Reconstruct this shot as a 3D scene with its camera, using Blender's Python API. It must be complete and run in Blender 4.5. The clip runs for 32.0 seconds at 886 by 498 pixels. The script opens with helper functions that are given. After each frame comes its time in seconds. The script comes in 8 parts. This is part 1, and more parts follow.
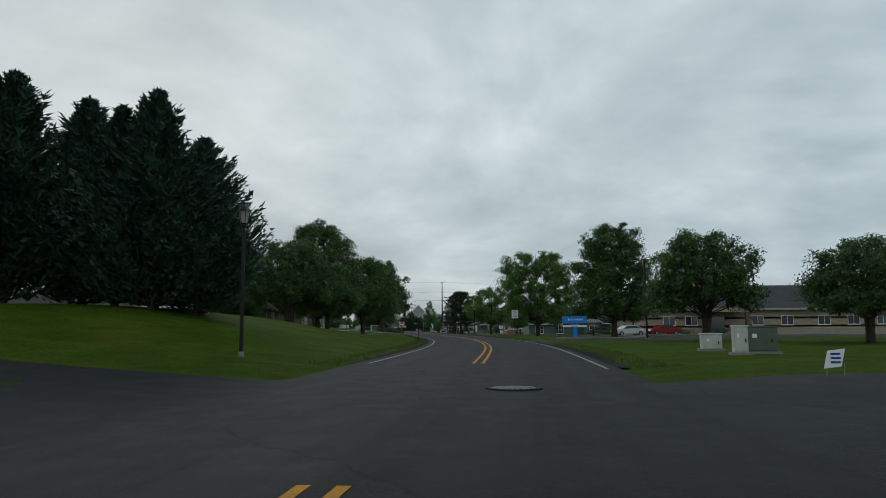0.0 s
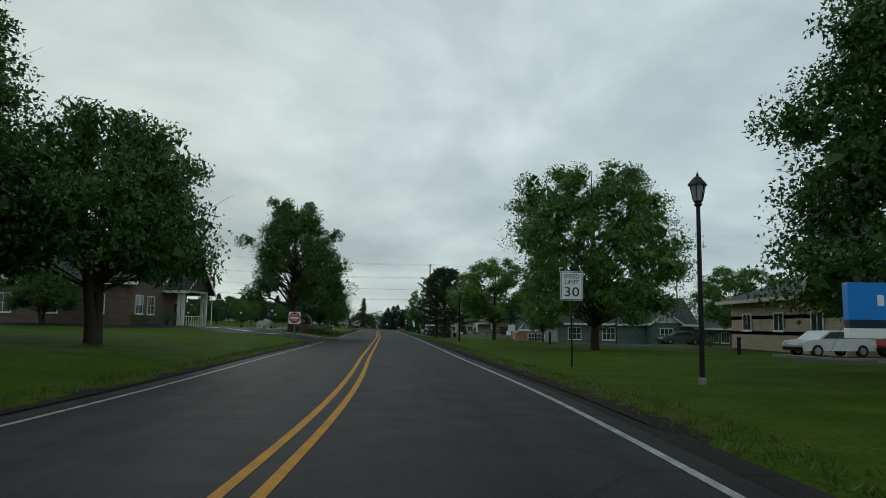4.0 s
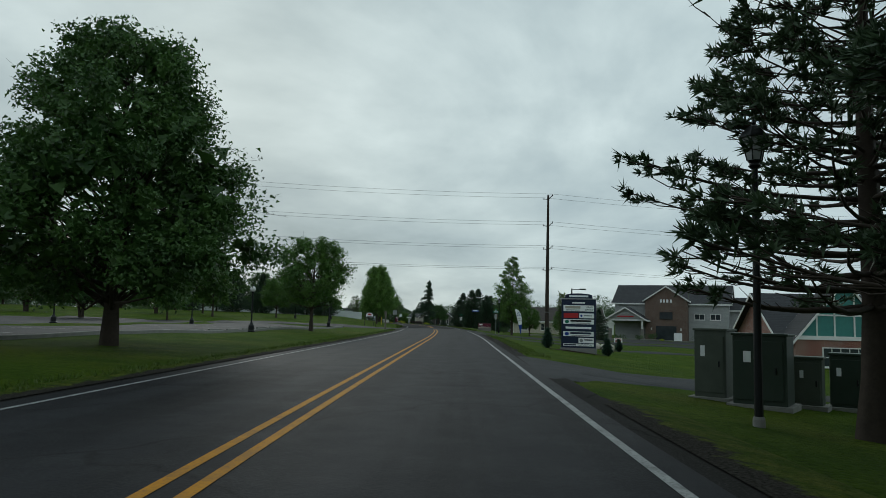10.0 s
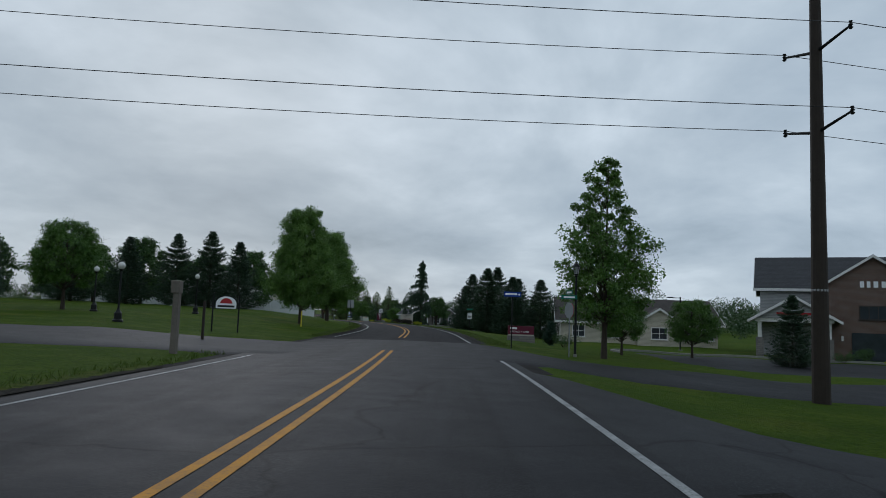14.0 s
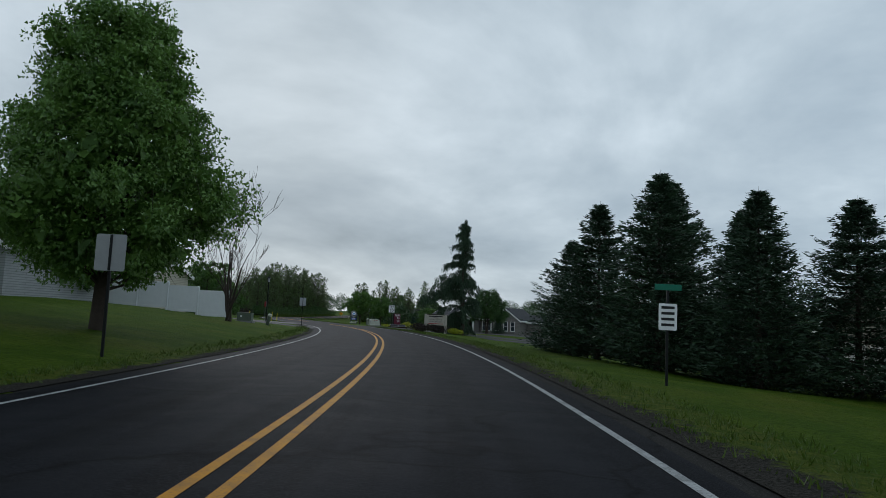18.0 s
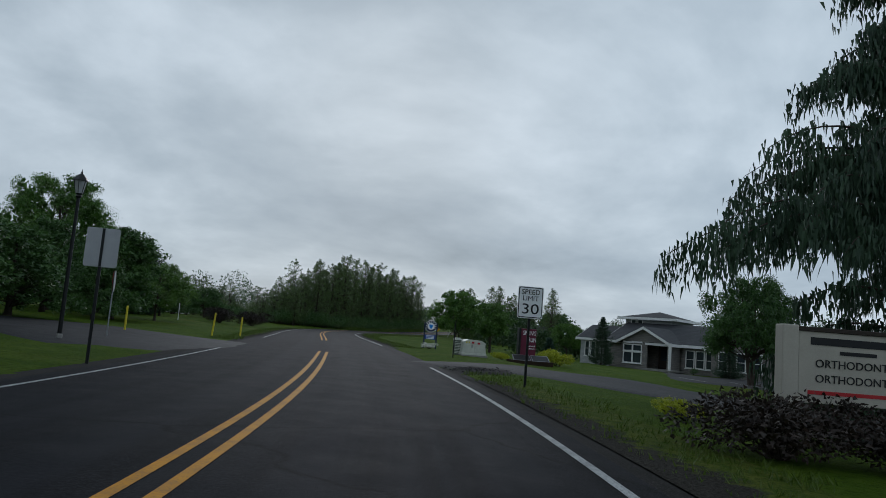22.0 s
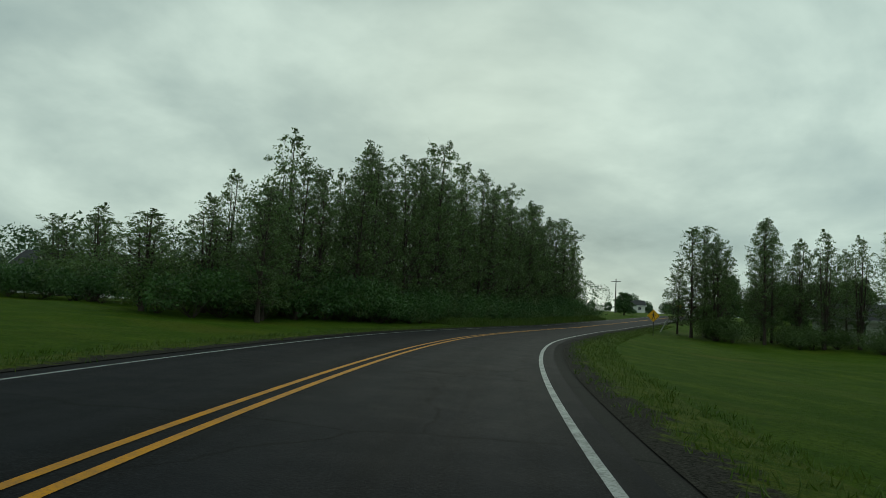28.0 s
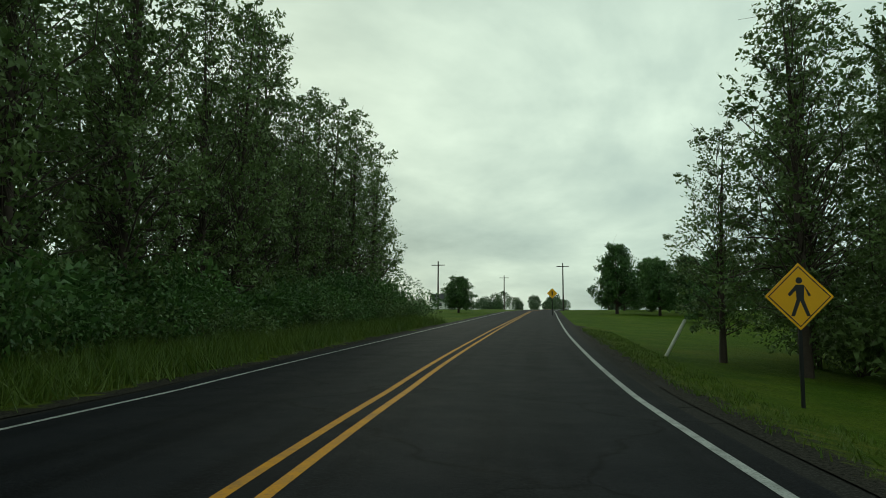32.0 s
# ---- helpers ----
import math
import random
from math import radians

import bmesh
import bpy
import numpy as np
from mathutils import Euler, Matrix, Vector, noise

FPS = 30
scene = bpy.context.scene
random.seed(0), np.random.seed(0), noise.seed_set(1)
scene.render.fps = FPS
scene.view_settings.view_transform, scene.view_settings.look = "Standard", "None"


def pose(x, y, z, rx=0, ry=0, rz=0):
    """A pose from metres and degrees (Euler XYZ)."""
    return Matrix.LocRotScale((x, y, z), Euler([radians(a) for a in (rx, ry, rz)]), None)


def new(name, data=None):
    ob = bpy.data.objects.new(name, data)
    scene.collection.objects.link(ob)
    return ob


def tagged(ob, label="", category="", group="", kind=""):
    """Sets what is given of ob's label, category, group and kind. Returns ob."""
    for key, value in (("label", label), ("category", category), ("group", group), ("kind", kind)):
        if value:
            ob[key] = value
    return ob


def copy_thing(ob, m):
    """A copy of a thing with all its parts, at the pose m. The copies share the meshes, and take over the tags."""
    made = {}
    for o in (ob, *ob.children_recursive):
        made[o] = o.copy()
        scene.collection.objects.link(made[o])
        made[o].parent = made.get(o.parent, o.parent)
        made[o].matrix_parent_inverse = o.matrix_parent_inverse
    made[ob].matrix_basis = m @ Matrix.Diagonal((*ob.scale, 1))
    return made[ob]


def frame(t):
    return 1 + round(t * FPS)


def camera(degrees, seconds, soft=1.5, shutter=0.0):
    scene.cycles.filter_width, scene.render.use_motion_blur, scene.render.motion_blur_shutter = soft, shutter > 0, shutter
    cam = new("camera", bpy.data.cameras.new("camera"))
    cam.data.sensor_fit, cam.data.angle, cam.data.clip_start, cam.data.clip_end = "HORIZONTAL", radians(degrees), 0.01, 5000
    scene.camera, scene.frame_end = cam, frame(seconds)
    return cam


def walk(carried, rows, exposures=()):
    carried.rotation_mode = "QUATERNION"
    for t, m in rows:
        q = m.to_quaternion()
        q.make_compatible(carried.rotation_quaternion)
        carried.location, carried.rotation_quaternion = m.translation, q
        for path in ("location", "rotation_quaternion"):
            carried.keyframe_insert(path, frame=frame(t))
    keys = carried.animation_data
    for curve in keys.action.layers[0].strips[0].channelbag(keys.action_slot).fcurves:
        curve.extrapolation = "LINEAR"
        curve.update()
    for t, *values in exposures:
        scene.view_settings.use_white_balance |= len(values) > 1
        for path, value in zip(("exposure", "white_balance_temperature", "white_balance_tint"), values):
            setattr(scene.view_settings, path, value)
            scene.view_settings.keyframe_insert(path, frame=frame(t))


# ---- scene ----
cam = camera(64.0, 32.0, soft=0.65)
PATH = [
    (0.0, -0.032, -0.014, 1.089, 6.32, -0.43, -0.36),
    (0.5, 0.757, 6.799, 1.105, 6.36, -0.56, -1.47),
    (1.0, 1.617, 13.681, 1.120, 6.39, -0.60, -2.32),
    (1.5, 2.482, 20.579, 1.133, 6.41, -0.47, -2.71),
    (2.0, 3.227, 27.473, 1.144, 6.41, -0.29, -2.56),
    (2.5, 3.784, 34.419, 1.153, 6.38, -0.14, -2.09),
    (3.0, 4.131, 41.465, 1.161, 6.32, 0.01, -1.42),
    (3.5, 4.283, 48.566, 1.166, 6.25, 0.41, -0.66),
    (5.5, 3.652, 76.478, 1.176, 6.02, 1.59, 2.81),
    (6.0, 3.165, 83.231, 1.177, 5.99, 1.82, 3.64),
    (6.5, 2.580, 90.042, 1.177, 5.98, 1.99, 4.31),
    (7.0, 1.942, 96.870, 1.176, 5.97, 2.14, 4.81),
    (7.5, 1.335, 103.689, 1.174, 5.95, 2.07, 5.26),
    (8.0, 0.805, 110.535, 1.172, 5.90, 2.03, 5.73),
    (8.5, 0.228, 117.436, 1.170, 5.84, 1.95, 6.02),
    (9.0, -0.437, 124.359, 1.168, 5.78, 1.86, 6.11),
    (9.5, -1.065, 131.416, 1.166, 5.73, 1.71, 6.32),
    (10.0, -1.646, 138.386, 1.165, 5.70, 1.51, 6.50),
    (10.5, -2.281, 145.413, 1.164, 5.70, 1.53, 6.68),
    (11.0, -2.957, 152.564, 1.164, 5.71, 1.58, 6.71),
    (11.5, -3.601, 159.722, 1.166, 5.73, 1.66, 6.71),
    (12.0, -4.225, 166.870, 1.168, 5.72, 1.77, 6.71),
    (12.5, -4.874, 173.963, 1.171, 5.69, 1.73, 6.68),
    (13.0, -5.539, 180.966, 1.175, 5.64, 1.74, 6.66),
    (13.5, -6.209, 187.919, 1.178, 5.58, 1.83, 6.72),
    (14.0, -6.895, 194.841, 1.180, 5.53, 1.99, 6.91),
    (14.5, -7.639, 201.766, 1.182, 5.48, 2.25, 7.18),
    (15.0, -8.438, 208.757, 1.182, 5.44, 2.51, 7.58),
    (15.5, -9.354, 215.759, 1.182, 5.43, 2.62, 8.02),
    (17.5, -13.505, 243.511, 1.173, 5.63, 2.54, 10.09),
    (18.0, -14.811, 250.438, 1.169, 5.67, 2.59, 10.57),
    (18.5, -16.129, 257.385, 1.165, 5.74, 2.74, 11.23),
    (19.0, -17.520, 264.285, 1.161, 5.84, 2.91, 12.05),
    (19.5, -19.028, 271.166, 1.158, 5.99, 3.11, 13.07),
    (20.0, -20.744, 278.104, 1.156, 6.17, 3.42, 14.30),
    (20.5, -22.715, 285.098, 1.154, 6.34, 3.64, 15.60),
    (21.0, -24.901, 291.948, 1.154, 6.47, 3.98, 16.87),
    (21.5, -27.221, 298.625, 1.155, 6.56, 4.30, 18.22),
    (22.0, -29.527, 305.134, 1.157, 6.59, 4.57, 19.86),
    (22.5, -32.044, 311.442, 1.160, 6.59, 4.82, 21.37),
    (23.0, -34.786, 317.613, 1.162, 6.53, 4.99, 22.90),
    (23.5, -37.727, 323.705, 1.164, 6.43, 5.09, 24.46),
    (24.0, -40.872, 329.739, 1.165, 6.27, 5.12, 25.74),
    (24.5, -44.121, 335.774, 1.166, 6.08, 5.08, 26.86),
    (25.0, -47.426, 341.778, 1.166, 5.87, 4.90, 27.75),
    (25.5, -50.761, 347.770, 1.164, 5.66, 4.58, 28.22),
    (27.5, -63.856, 372.454, 1.153, 4.91, 3.32, 28.64),
    (28.0, -66.881, 378.504, 1.149, 4.81, 3.00, 27.71),
    (28.5, -69.831, 384.644, 1.144, 4.81, 2.64, 26.28),
    (29.0, -72.587, 390.942, 1.138, 4.88, 2.22, 24.43),
    (29.5, -75.047, 397.475, 1.132, 4.97, 1.75, 22.33),
    (30.0, -77.150, 404.100, 1.135, 5.09, 1.26, 20.10),
    (30.5, -78.949, 410.852, 1.145, 5.21, 0.99, 17.85),
    (31.0, -80.494, 417.730, 1.145, 5.32, 0.67, 15.69),
    (31.5, -81.823, 424.684, 1.150, 5.42, 0.41, 13.62),
    (32.0, -83.130, 431.858, 1.155, 5.50, 0.11, 12.01),
]
EXPOSURES = [
    (0.0, 0.0, 6450, 8), (3.5, 0.0, 6450, 4), (5.5, 0.0, 6550, -3), (7.0, 0.0, 6550, -3), (9.0, 0.0, 6400, 0),
    (11.0, -0.02, 6250, 4), (13.0, -0.1, 6050, 10), (15.5, -0.1, 5950, 13), (17.5, -0.05, 6000, 12), (19.0, -0.05, 6050, 5), (22.0, -0.1, 5950, 11), (23.0, -0.1, 5900, 12),
    (24.0, -0.1, 6500, -3), (25.5, -0.1, 6550, -5), (28.0, 0.0, 6750, -11), (30.0, 0.05, 6900, -12), (32.0, 0.25, 7250, -14),
]
walk(cam, [(t, pose(x, y, z, 90 + pitch, 0, yaw) @ pose(0, 0, 0, 0, 0, roll)) for t, x, y, z, pitch, roll, yaw in PATH], EXPOSURES)

# ---- world: overcast sky, one very soft sun behind the cloud ----
SUN_ELEVATION, SUN_AZIMUTH = radians(20), radians(-25)
world = bpy.data.worlds.new("overcast")
scene.world = world
world.use_nodes = True


def wire(tree, node, **inputs):
    """A node with its inputs set: a value, or the socket that feeds it."""
    made = tree.nodes.new(node)
    for key, value in inputs.items():
        socket = made.inputs[int(key[1:])] if key[0] == "i" and key[1:].isdigit() else made.inputs[key.replace("_", " ")]
        if hasattr(value, "is_output"):
            tree.links.new(value, socket)
        else:
            socket.default_value = value
    return made


def ramp(tree, fac, stops, interpolation="LINEAR"):
    made = tree.nodes.new("ShaderNodeValToRGB")
    made.color_ramp.interpolation = interpolation
    els = made.color_ramp.elements
    while len(els) < len(stops):
        els.new(0.5)
    for el, (p, c) in zip(els, stops):
        el.position, el.color = p, (*c, 1)
    tree.links.new(fac, made.inputs[0])
    return made.outputs[0]


def build_sky():
    t = world.node_tree
    t.nodes.clear()
    sky = t.nodes.new("ShaderNodeTexSky")
    sky.sky_type, sky.sun_disc, sky.sun_elevation, sky.sun_rotation = "NISHITA", False, SUN_ELEVATION, SUN_AZIMUTH
    co = t.nodes.new("ShaderNodeTexCoord").outputs["Generated"]
    sep = wire(t, "ShaderNodeSeparateXYZ", i0=co)
    up = wire(t, "ShaderNodeMath", i0=sep.outputs[2], i1=0.0)
    up.operation = "MAXIMUM"
    low = wire(t, "ShaderNodeMath", i0=up.outputs[0], i1=0.30)
    flat = wire(t, "ShaderNodeVectorMath", i0=co)
    div = wire(t, "ShaderNodeCombineXYZ", i0=low.outputs[0], i1=low.outputs[0], i2=low.outputs[0])
    flat.operation = "DIVIDE"
    t.links.new(div.outputs[0], flat.inputs[1])
    squash = wire(t, "ShaderNodeMapping", i0=flat.outputs[0])
    squash.inputs["Scale"].default_value = (1.0, 1.0, 0.25)
    squash.inputs["Location"].default_value = (3.1, 1.7, 0.4)
    big = wire(t, "ShaderNodeTexNoise", Vector=squash.outputs[0], Scale=1.05, Detail=7.0, Roughness=0.55, Distortion=0.35)
    fine = wire(t, "ShaderNodeTexNoise", Vector=squash.outputs[0], Scale=2.8, Detail=6.0, Roughness=0.5, Distortion=0.2)
    mix = wire(t, "ShaderNodeMath", i0=big.outputs[0], i1=0.72)
    mix.operation = "MULTIPLY"
    mix2 = wire(t, "ShaderNodeMath", i0=fine.outputs[0], i1=0.28)
    mix2.operation = "MULTIPLY"
    both = wire(t, "ShaderNodeMath", i0=mix.outputs[0], i1=mix2.outputs[0])
    cloud = ramp(t, both.outputs[0], [(0.34, (0.30, 0.365, 0.405)), (0.44, (0.41, 0.48, 0.52)), (0.52, (0.505, 0.575, 0.605)), (0.58, (0.60, 0.67, 0.695)), (0.68, (0.76, 0.83, 0.85))])
    # the cloud thins a little towards the east
    thin = wire(t, "ShaderNodeMapRange", i0=sep.outputs[0], i1=-0.35, i2=0.5, i3=0.93, i4=1.2)
    cloud = wire(t, "ShaderNodeVectorMath", i0=cloud)
    cloud.operation = "SCALE"
    t.links.new(thin.outputs[0], cloud.inputs["Scale"])
    cloud = cloud.outputs[0]
    b1 = wire(t, "ShaderNodeBackground", Color=sky.outputs[0], Strength=0.05)
    b2 = wire(t, "ShaderNodeBackground", Color=cloud, Strength=1.0)
    out = wire(t, "ShaderNodeMixShader", i0=0.94, i1=b1.outputs[0], i2=b2.outputs[0])
    end = t.nodes.new("ShaderNodeOutputWorld")
    t.links.new(out.outputs[0], end.inputs[0])


build_sky()
sun = new("sun", bpy.data.lights.new("sun", "SUN"))
sun.data.energy, sun.data.angle, sun.data.color = 0.5, radians(25), (1.0, 0.97, 0.93)
sun.matrix_world = pose(0, 0, 60, 70, 0, 205)

# ---- materials ----
def material(name, rough=0.6, metal=0.0, spec=0.5):
    m = bpy.data.materials.new(name)
    m.use_nodes = True
    t = m.node_tree
    b = t.nodes["Principled BSDF"]
    b.inputs["Roughness"].default_value, b.inputs["Metallic"].default_value = rough, metal
    b.inputs["Specular IOR Level"].default_value = spec
    return m, t, b


def place_of(t, kind="Object"):
    return t.nodes.new("ShaderNodeTexCoord").outputs[kind]


def noise_of(t, co, scale, detail=4.0, rough=0.55):
    return wire(t, "ShaderNodeTexNoise", Vector=co, Scale=scale, Detail=detail, Roughness=rough).outputs[0]


def blend(t, fac, a, b, mode="MIX"):
    n = t.nodes.new("ShaderNodeMix")
    n.data_type, n.blend_type = "RGBA", mode
    for s, v in zip((n.inputs[0], n.inputs[6], n.inputs[7]), (fac, a, b)):
        if hasattr(v, "is_output"):
            t.links.new(v, s)
        else:
            s.default_value = v if isinstance(v, float) else (*v, 1)
    return n.outputs[2]


def relief(t, b, height, strength=0.3, distance=0.02):
    n = wire(t, "ShaderNodeBump", Height=height, Strength=strength, Distance=distance)
    t.links.new(n.outputs[0], b.inputs["Normal"])


def plain(name, color, rough=0.6, metal=0.0, vary=0.12, scale=3.0, grain=60.0, bump=0.15, dirt=None, spec=0.3):
    """A painted, cast or rendered surface: two scales of mottling and a fine relief."""
    m, t, b = material(name, rough, metal, spec)
    co = place_of(t)
    a = noise_of(t, co, scale)
    g = noise_of(t, co, grain, 2.0)
    dark = dirt or tuple(c * 0.72 for c in color)
    c = blend(t, ramp(t, a, [(0.35, (0, 0, 0)), (0.7, (vary * 4,) * 3)]), color, dark)
    c = blend(t, ramp(t, g, [(0.4, (0, 0, 0)), (0.75, (vary * 2,) * 3)]), c, tuple(min(1, v * 1.25) for v in color))
    t.links.new(c, b.inputs["Base Color"])
    relief(t, b, g, bump, 0.004)
    return m


def foliage(name, a, b_, c_, gloss=0.45, translucent=0.25):
    """Leaves: each leaf island and each tree a little different in hue."""
    m, t, b = material(name, gloss, 0, 0.35)
    geo = t.nodes.new("ShaderNodeNewGeometry").outputs["Random Per Island"]
    tree = t.nodes.new("ShaderNodeObjectInfo").outputs["Random"]
    col = ramp(t, geo, [(0.0, a), (0.55, b_), (1.0, c_)])
    clump = noise_of(t, place_of(t), 0.55, 3.0)
    col = blend(t, ramp(t, clump, [(0.38, (0, 0, 0)), (0.66, (0.55, 0.55, 0.55))]), col, tuple(v * 1.45 for v in c_))
    col = blend(t, wire(t, "ShaderNodeMath", i0=tree, i1=0.3).outputs[0], col, a)
    t.links.new(col, b.inputs["Base Color"])
    tr = wire(t, "ShaderNodeBsdfTranslucent", Color=col)
    mx = wire(t, "ShaderNodeMixShader", i0=translucent, i1=b.outputs[0], i2=tr.outputs[0])
    t.links.new(mx.outputs[0], t.nodes["Material Output"].inputs[0])
    for n in t.nodes:
        if n.bl_idname == "ShaderNodeMath":
            n.operation = "MULTIPLY"
    return m


def make_asphalt(name, base, rough=0.5, spots=1.0, gloss=0.07):
    """Worn asphalt: broad damp patches, coarse stone, paler stones, sealed cracks."""
    m, t, b = material(name, rough, 0, gloss)
    co = place_of(t)
    big, mid, fine = noise_of(t, co, 0.13, 5), noise_of(t, co, 1.3, 7, 0.66), noise_of(t, co, 42.0, 3, 0.7)
    side = t.nodes.new("ShaderNodeAttribute")
    side.attribute_name = "across"
    along = wire(t, "ShaderNodeSeparateXYZ", i0=co)
    drag = wire(t, "ShaderNodeMapping", i0=wire(t, "ShaderNodeCombineXYZ", i0=side.outputs["Fac"], i1=along.outputs[1]).outputs[0])
    drag.inputs["Scale"].default_value = (2.6, 0.05, 1.0)
    tracks = noise_of(t, drag.outputs[0], 1.0, 5, 0.6)
    lo, hi = tuple(v * 0.62 for v in base), tuple(v * 1.5 for v in base)
    c = blend(t, ramp(t, big, [(0.38, (0, 0, 0)), (0.62, (1, 1, 1))]), lo, base)
    c = blend(t, ramp(t, tracks, [(0.40, (0, 0, 0)), (0.64, (0.9, 0.9, 0.9))]), c, hi)
    c = blend(t, ramp(t, mid, [(0.48, (0, 0, 0)), (0.80, (0.18, 0.18, 0.18))]), c, hi)
    c = blend(t, ramp(t, fine, [(0.50, (0, 0, 0)), (0.70, (0.7, 0.7, 0.7))]), c, tuple(v * 3.0 * spots for v in base))
    # wheel tracks, polished paler by traffic, with wet sheen painted into the colour
    away = wire(t, "ShaderNodeMath", i0=side.outputs["Fac"])
    away.operation = "ABSOLUTE"
    turn = wire(t, "ShaderNodeMath", i0=away.outputs[0], i1=3.59, i2=-3.2)
    turn.operation = "MULTIPLY_ADD"
    wave = wire(t, "ShaderNodeMath", i0=turn.outputs[0])
    wave.operation = "COSINE"
    worn = wire(t, "ShaderNodeMath", i0=wave.outputs[0], i1=noise_of(t, drag.outputs[0], 0.6, 3))
    worn.operation = "MULTIPLY"
    c = blend(t, ramp(t, worn.outputs[0], [(0.05, (0, 0, 0)), (0.55, (0.75, 0.75, 0.75))]), c, tuple(v * 1.75 for v in base))
    warp = wire(t, "ShaderNodeVectorMath", i0=co, i1=wire(t, "ShaderNodeTexNoise", Vector=co, Scale=0.8, Detail=4.0).outputs[1])
    cell = t.nodes.new("ShaderNodeTexVoronoi")
    cell.feature = "DISTANCE_TO_EDGE"
    cell.inputs["Scale"].default_value = 0.16
    t.links.new(warp.outputs[0], cell.inputs["Vector"])
    crack = ramp(t, cell.outputs[0], [(0.0, (0.8, 0.8, 0.8)), (0.006, (0, 0, 0))])
    c = blend(t, crack, c, tuple(v * 0.35 for v in base))
    t.links.new(c, b.inputs["Base Color"])
    t.links.new(ramp(t, mid, [(0.3, (rough - 0.05,) * 3), (0.75, (min(1, rough + 0.06),) * 3)]), b.inputs["Roughness"])
    relief(t, b, fine, 0.6, 0.008)
    return m


def make_lawn():
    m, t, b = material("lawn_grass", 0.95, 0, 0.04)
    co = place_of(t)
    big, mid, fine, dry = noise_of(t, co, 0.035, 4), noise_of(t, co, 0.55, 6, 0.65), noise_of(t, co, 11.0, 5, 0.75), noise_of(t, co, 0.16, 5, 0.6)
    c = blend(t, ramp(t, big, [(0.35, (0, 0, 0)), (0.65, (1, 1, 1))]), (0.034, 0.070, 0.003), (0.051, 0.094, 0.007))
    c = blend(t, ramp(t, mid, [(0.42, (0, 0, 0)), (0.66, (0.85, 0.85, 0.85))]), c, (0.080, 0.118, 0.010))
    c = blend(t, ramp(t, dry, [(0.54, (0, 0, 0)), (0.72, (0.6, 0.6, 0.6))]), c, (0.108, 0.110, 0.017))
    c = blend(t, ramp(t, fine, [(0.34, (0.85, 0.85, 0.85)), (0.50, (0, 0, 0))]), c, (0.013, 0.029, 0.002))
    c = blend(t, ramp(t, fine, [(0.56, (0, 0, 0)), (0.72, (0.6, 0.6, 0.6))]), c, (0.113, 0.150, 0.022))
    t.links.new(c, b.inputs["Base Color"])
    relief(t, b, fine, 1.0, 0.09)
    return m


def make_verge():
    """Soil and gravel that give way to thin dry grass away from the road."""
    m, t, b = material("road_verge", 0.95, 0, 0.04)
    co = place_of(t)
    side = t.nodes.new("ShaderNodeAttribute")
    side.attribute_name = "across"
    big, mid, fine = noise_of(t, co, 0.45, 5, 0.6), noise_of(t, co, 3.2, 6, 0.7), noise_of(t, co, 26.0, 4, 0.75)
    soil = blend(t, ramp(t, fine, [(0.38, (0, 0, 0)), (0.66, (1, 1, 1))]), (0.012, 0.011, 0.009), (0.060, 0.056, 0.048))
    turf = blend(t, ramp(t, mid, [(0.36, (0, 0, 0)), (0.66, (1, 1, 1))]), (0.036, 0.072, 0.005), (0.105, 0.118, 0.020))
    turf = blend(t, ramp(t, fine, [(0.34, (0.8, 0.8, 0.8)), (0.52, (0, 0, 0))]), turf, (0.014, 0.028, 0.003))
    edge = wire(t, "ShaderNodeMath", i0=big, i1=mid)
    edge.operation = "ADD"
    grown = wire(t, "ShaderNodeMath", i0=side.outputs["Fac"], i1=1.15, i2=-1.30)
    grown.operation = "MULTIPLY_ADD"
    cover = wire(t, "ShaderNodeMath", i0=edge.outputs[0], i1=grown.outputs[0])
    cover.operation = "ADD"
    c = blend(t, ramp(t, cover.outputs[0], [(0.0, (0, 0, 0)), (0.16, (1, 1, 1))]), soil, turf)
    t.links.new(c, b.inputs["Base Color"])
    relief(t, b, fine, 1.0, 0.05)
    return m


def make_paint(name, color, wear=0.5):
    m, t, b = material(name, 0.7, 0, 0.08)
    co = place_of(t)
    n, f = noise_of(t, co, 3.0, 6, 0.7), noise_of(t, co, 40.0, 3)
    w = ramp(t, n, [(0.42, (0, 0, 0)), (0.75, (wear, wear, wear))])
    c = blend(t, w, color, (0.06, 0.06, 0.06))
    c = blend(t, ramp(t, f, [(0.5, (0, 0, 0)), (0.68, (wear * 0.8,) * 3)]), c, (0.07, 0.07, 0.065))
    t.links.new(c, b.inputs["Base Color"])
    relief(t, b, f, 0.3, 0.003)
    return m


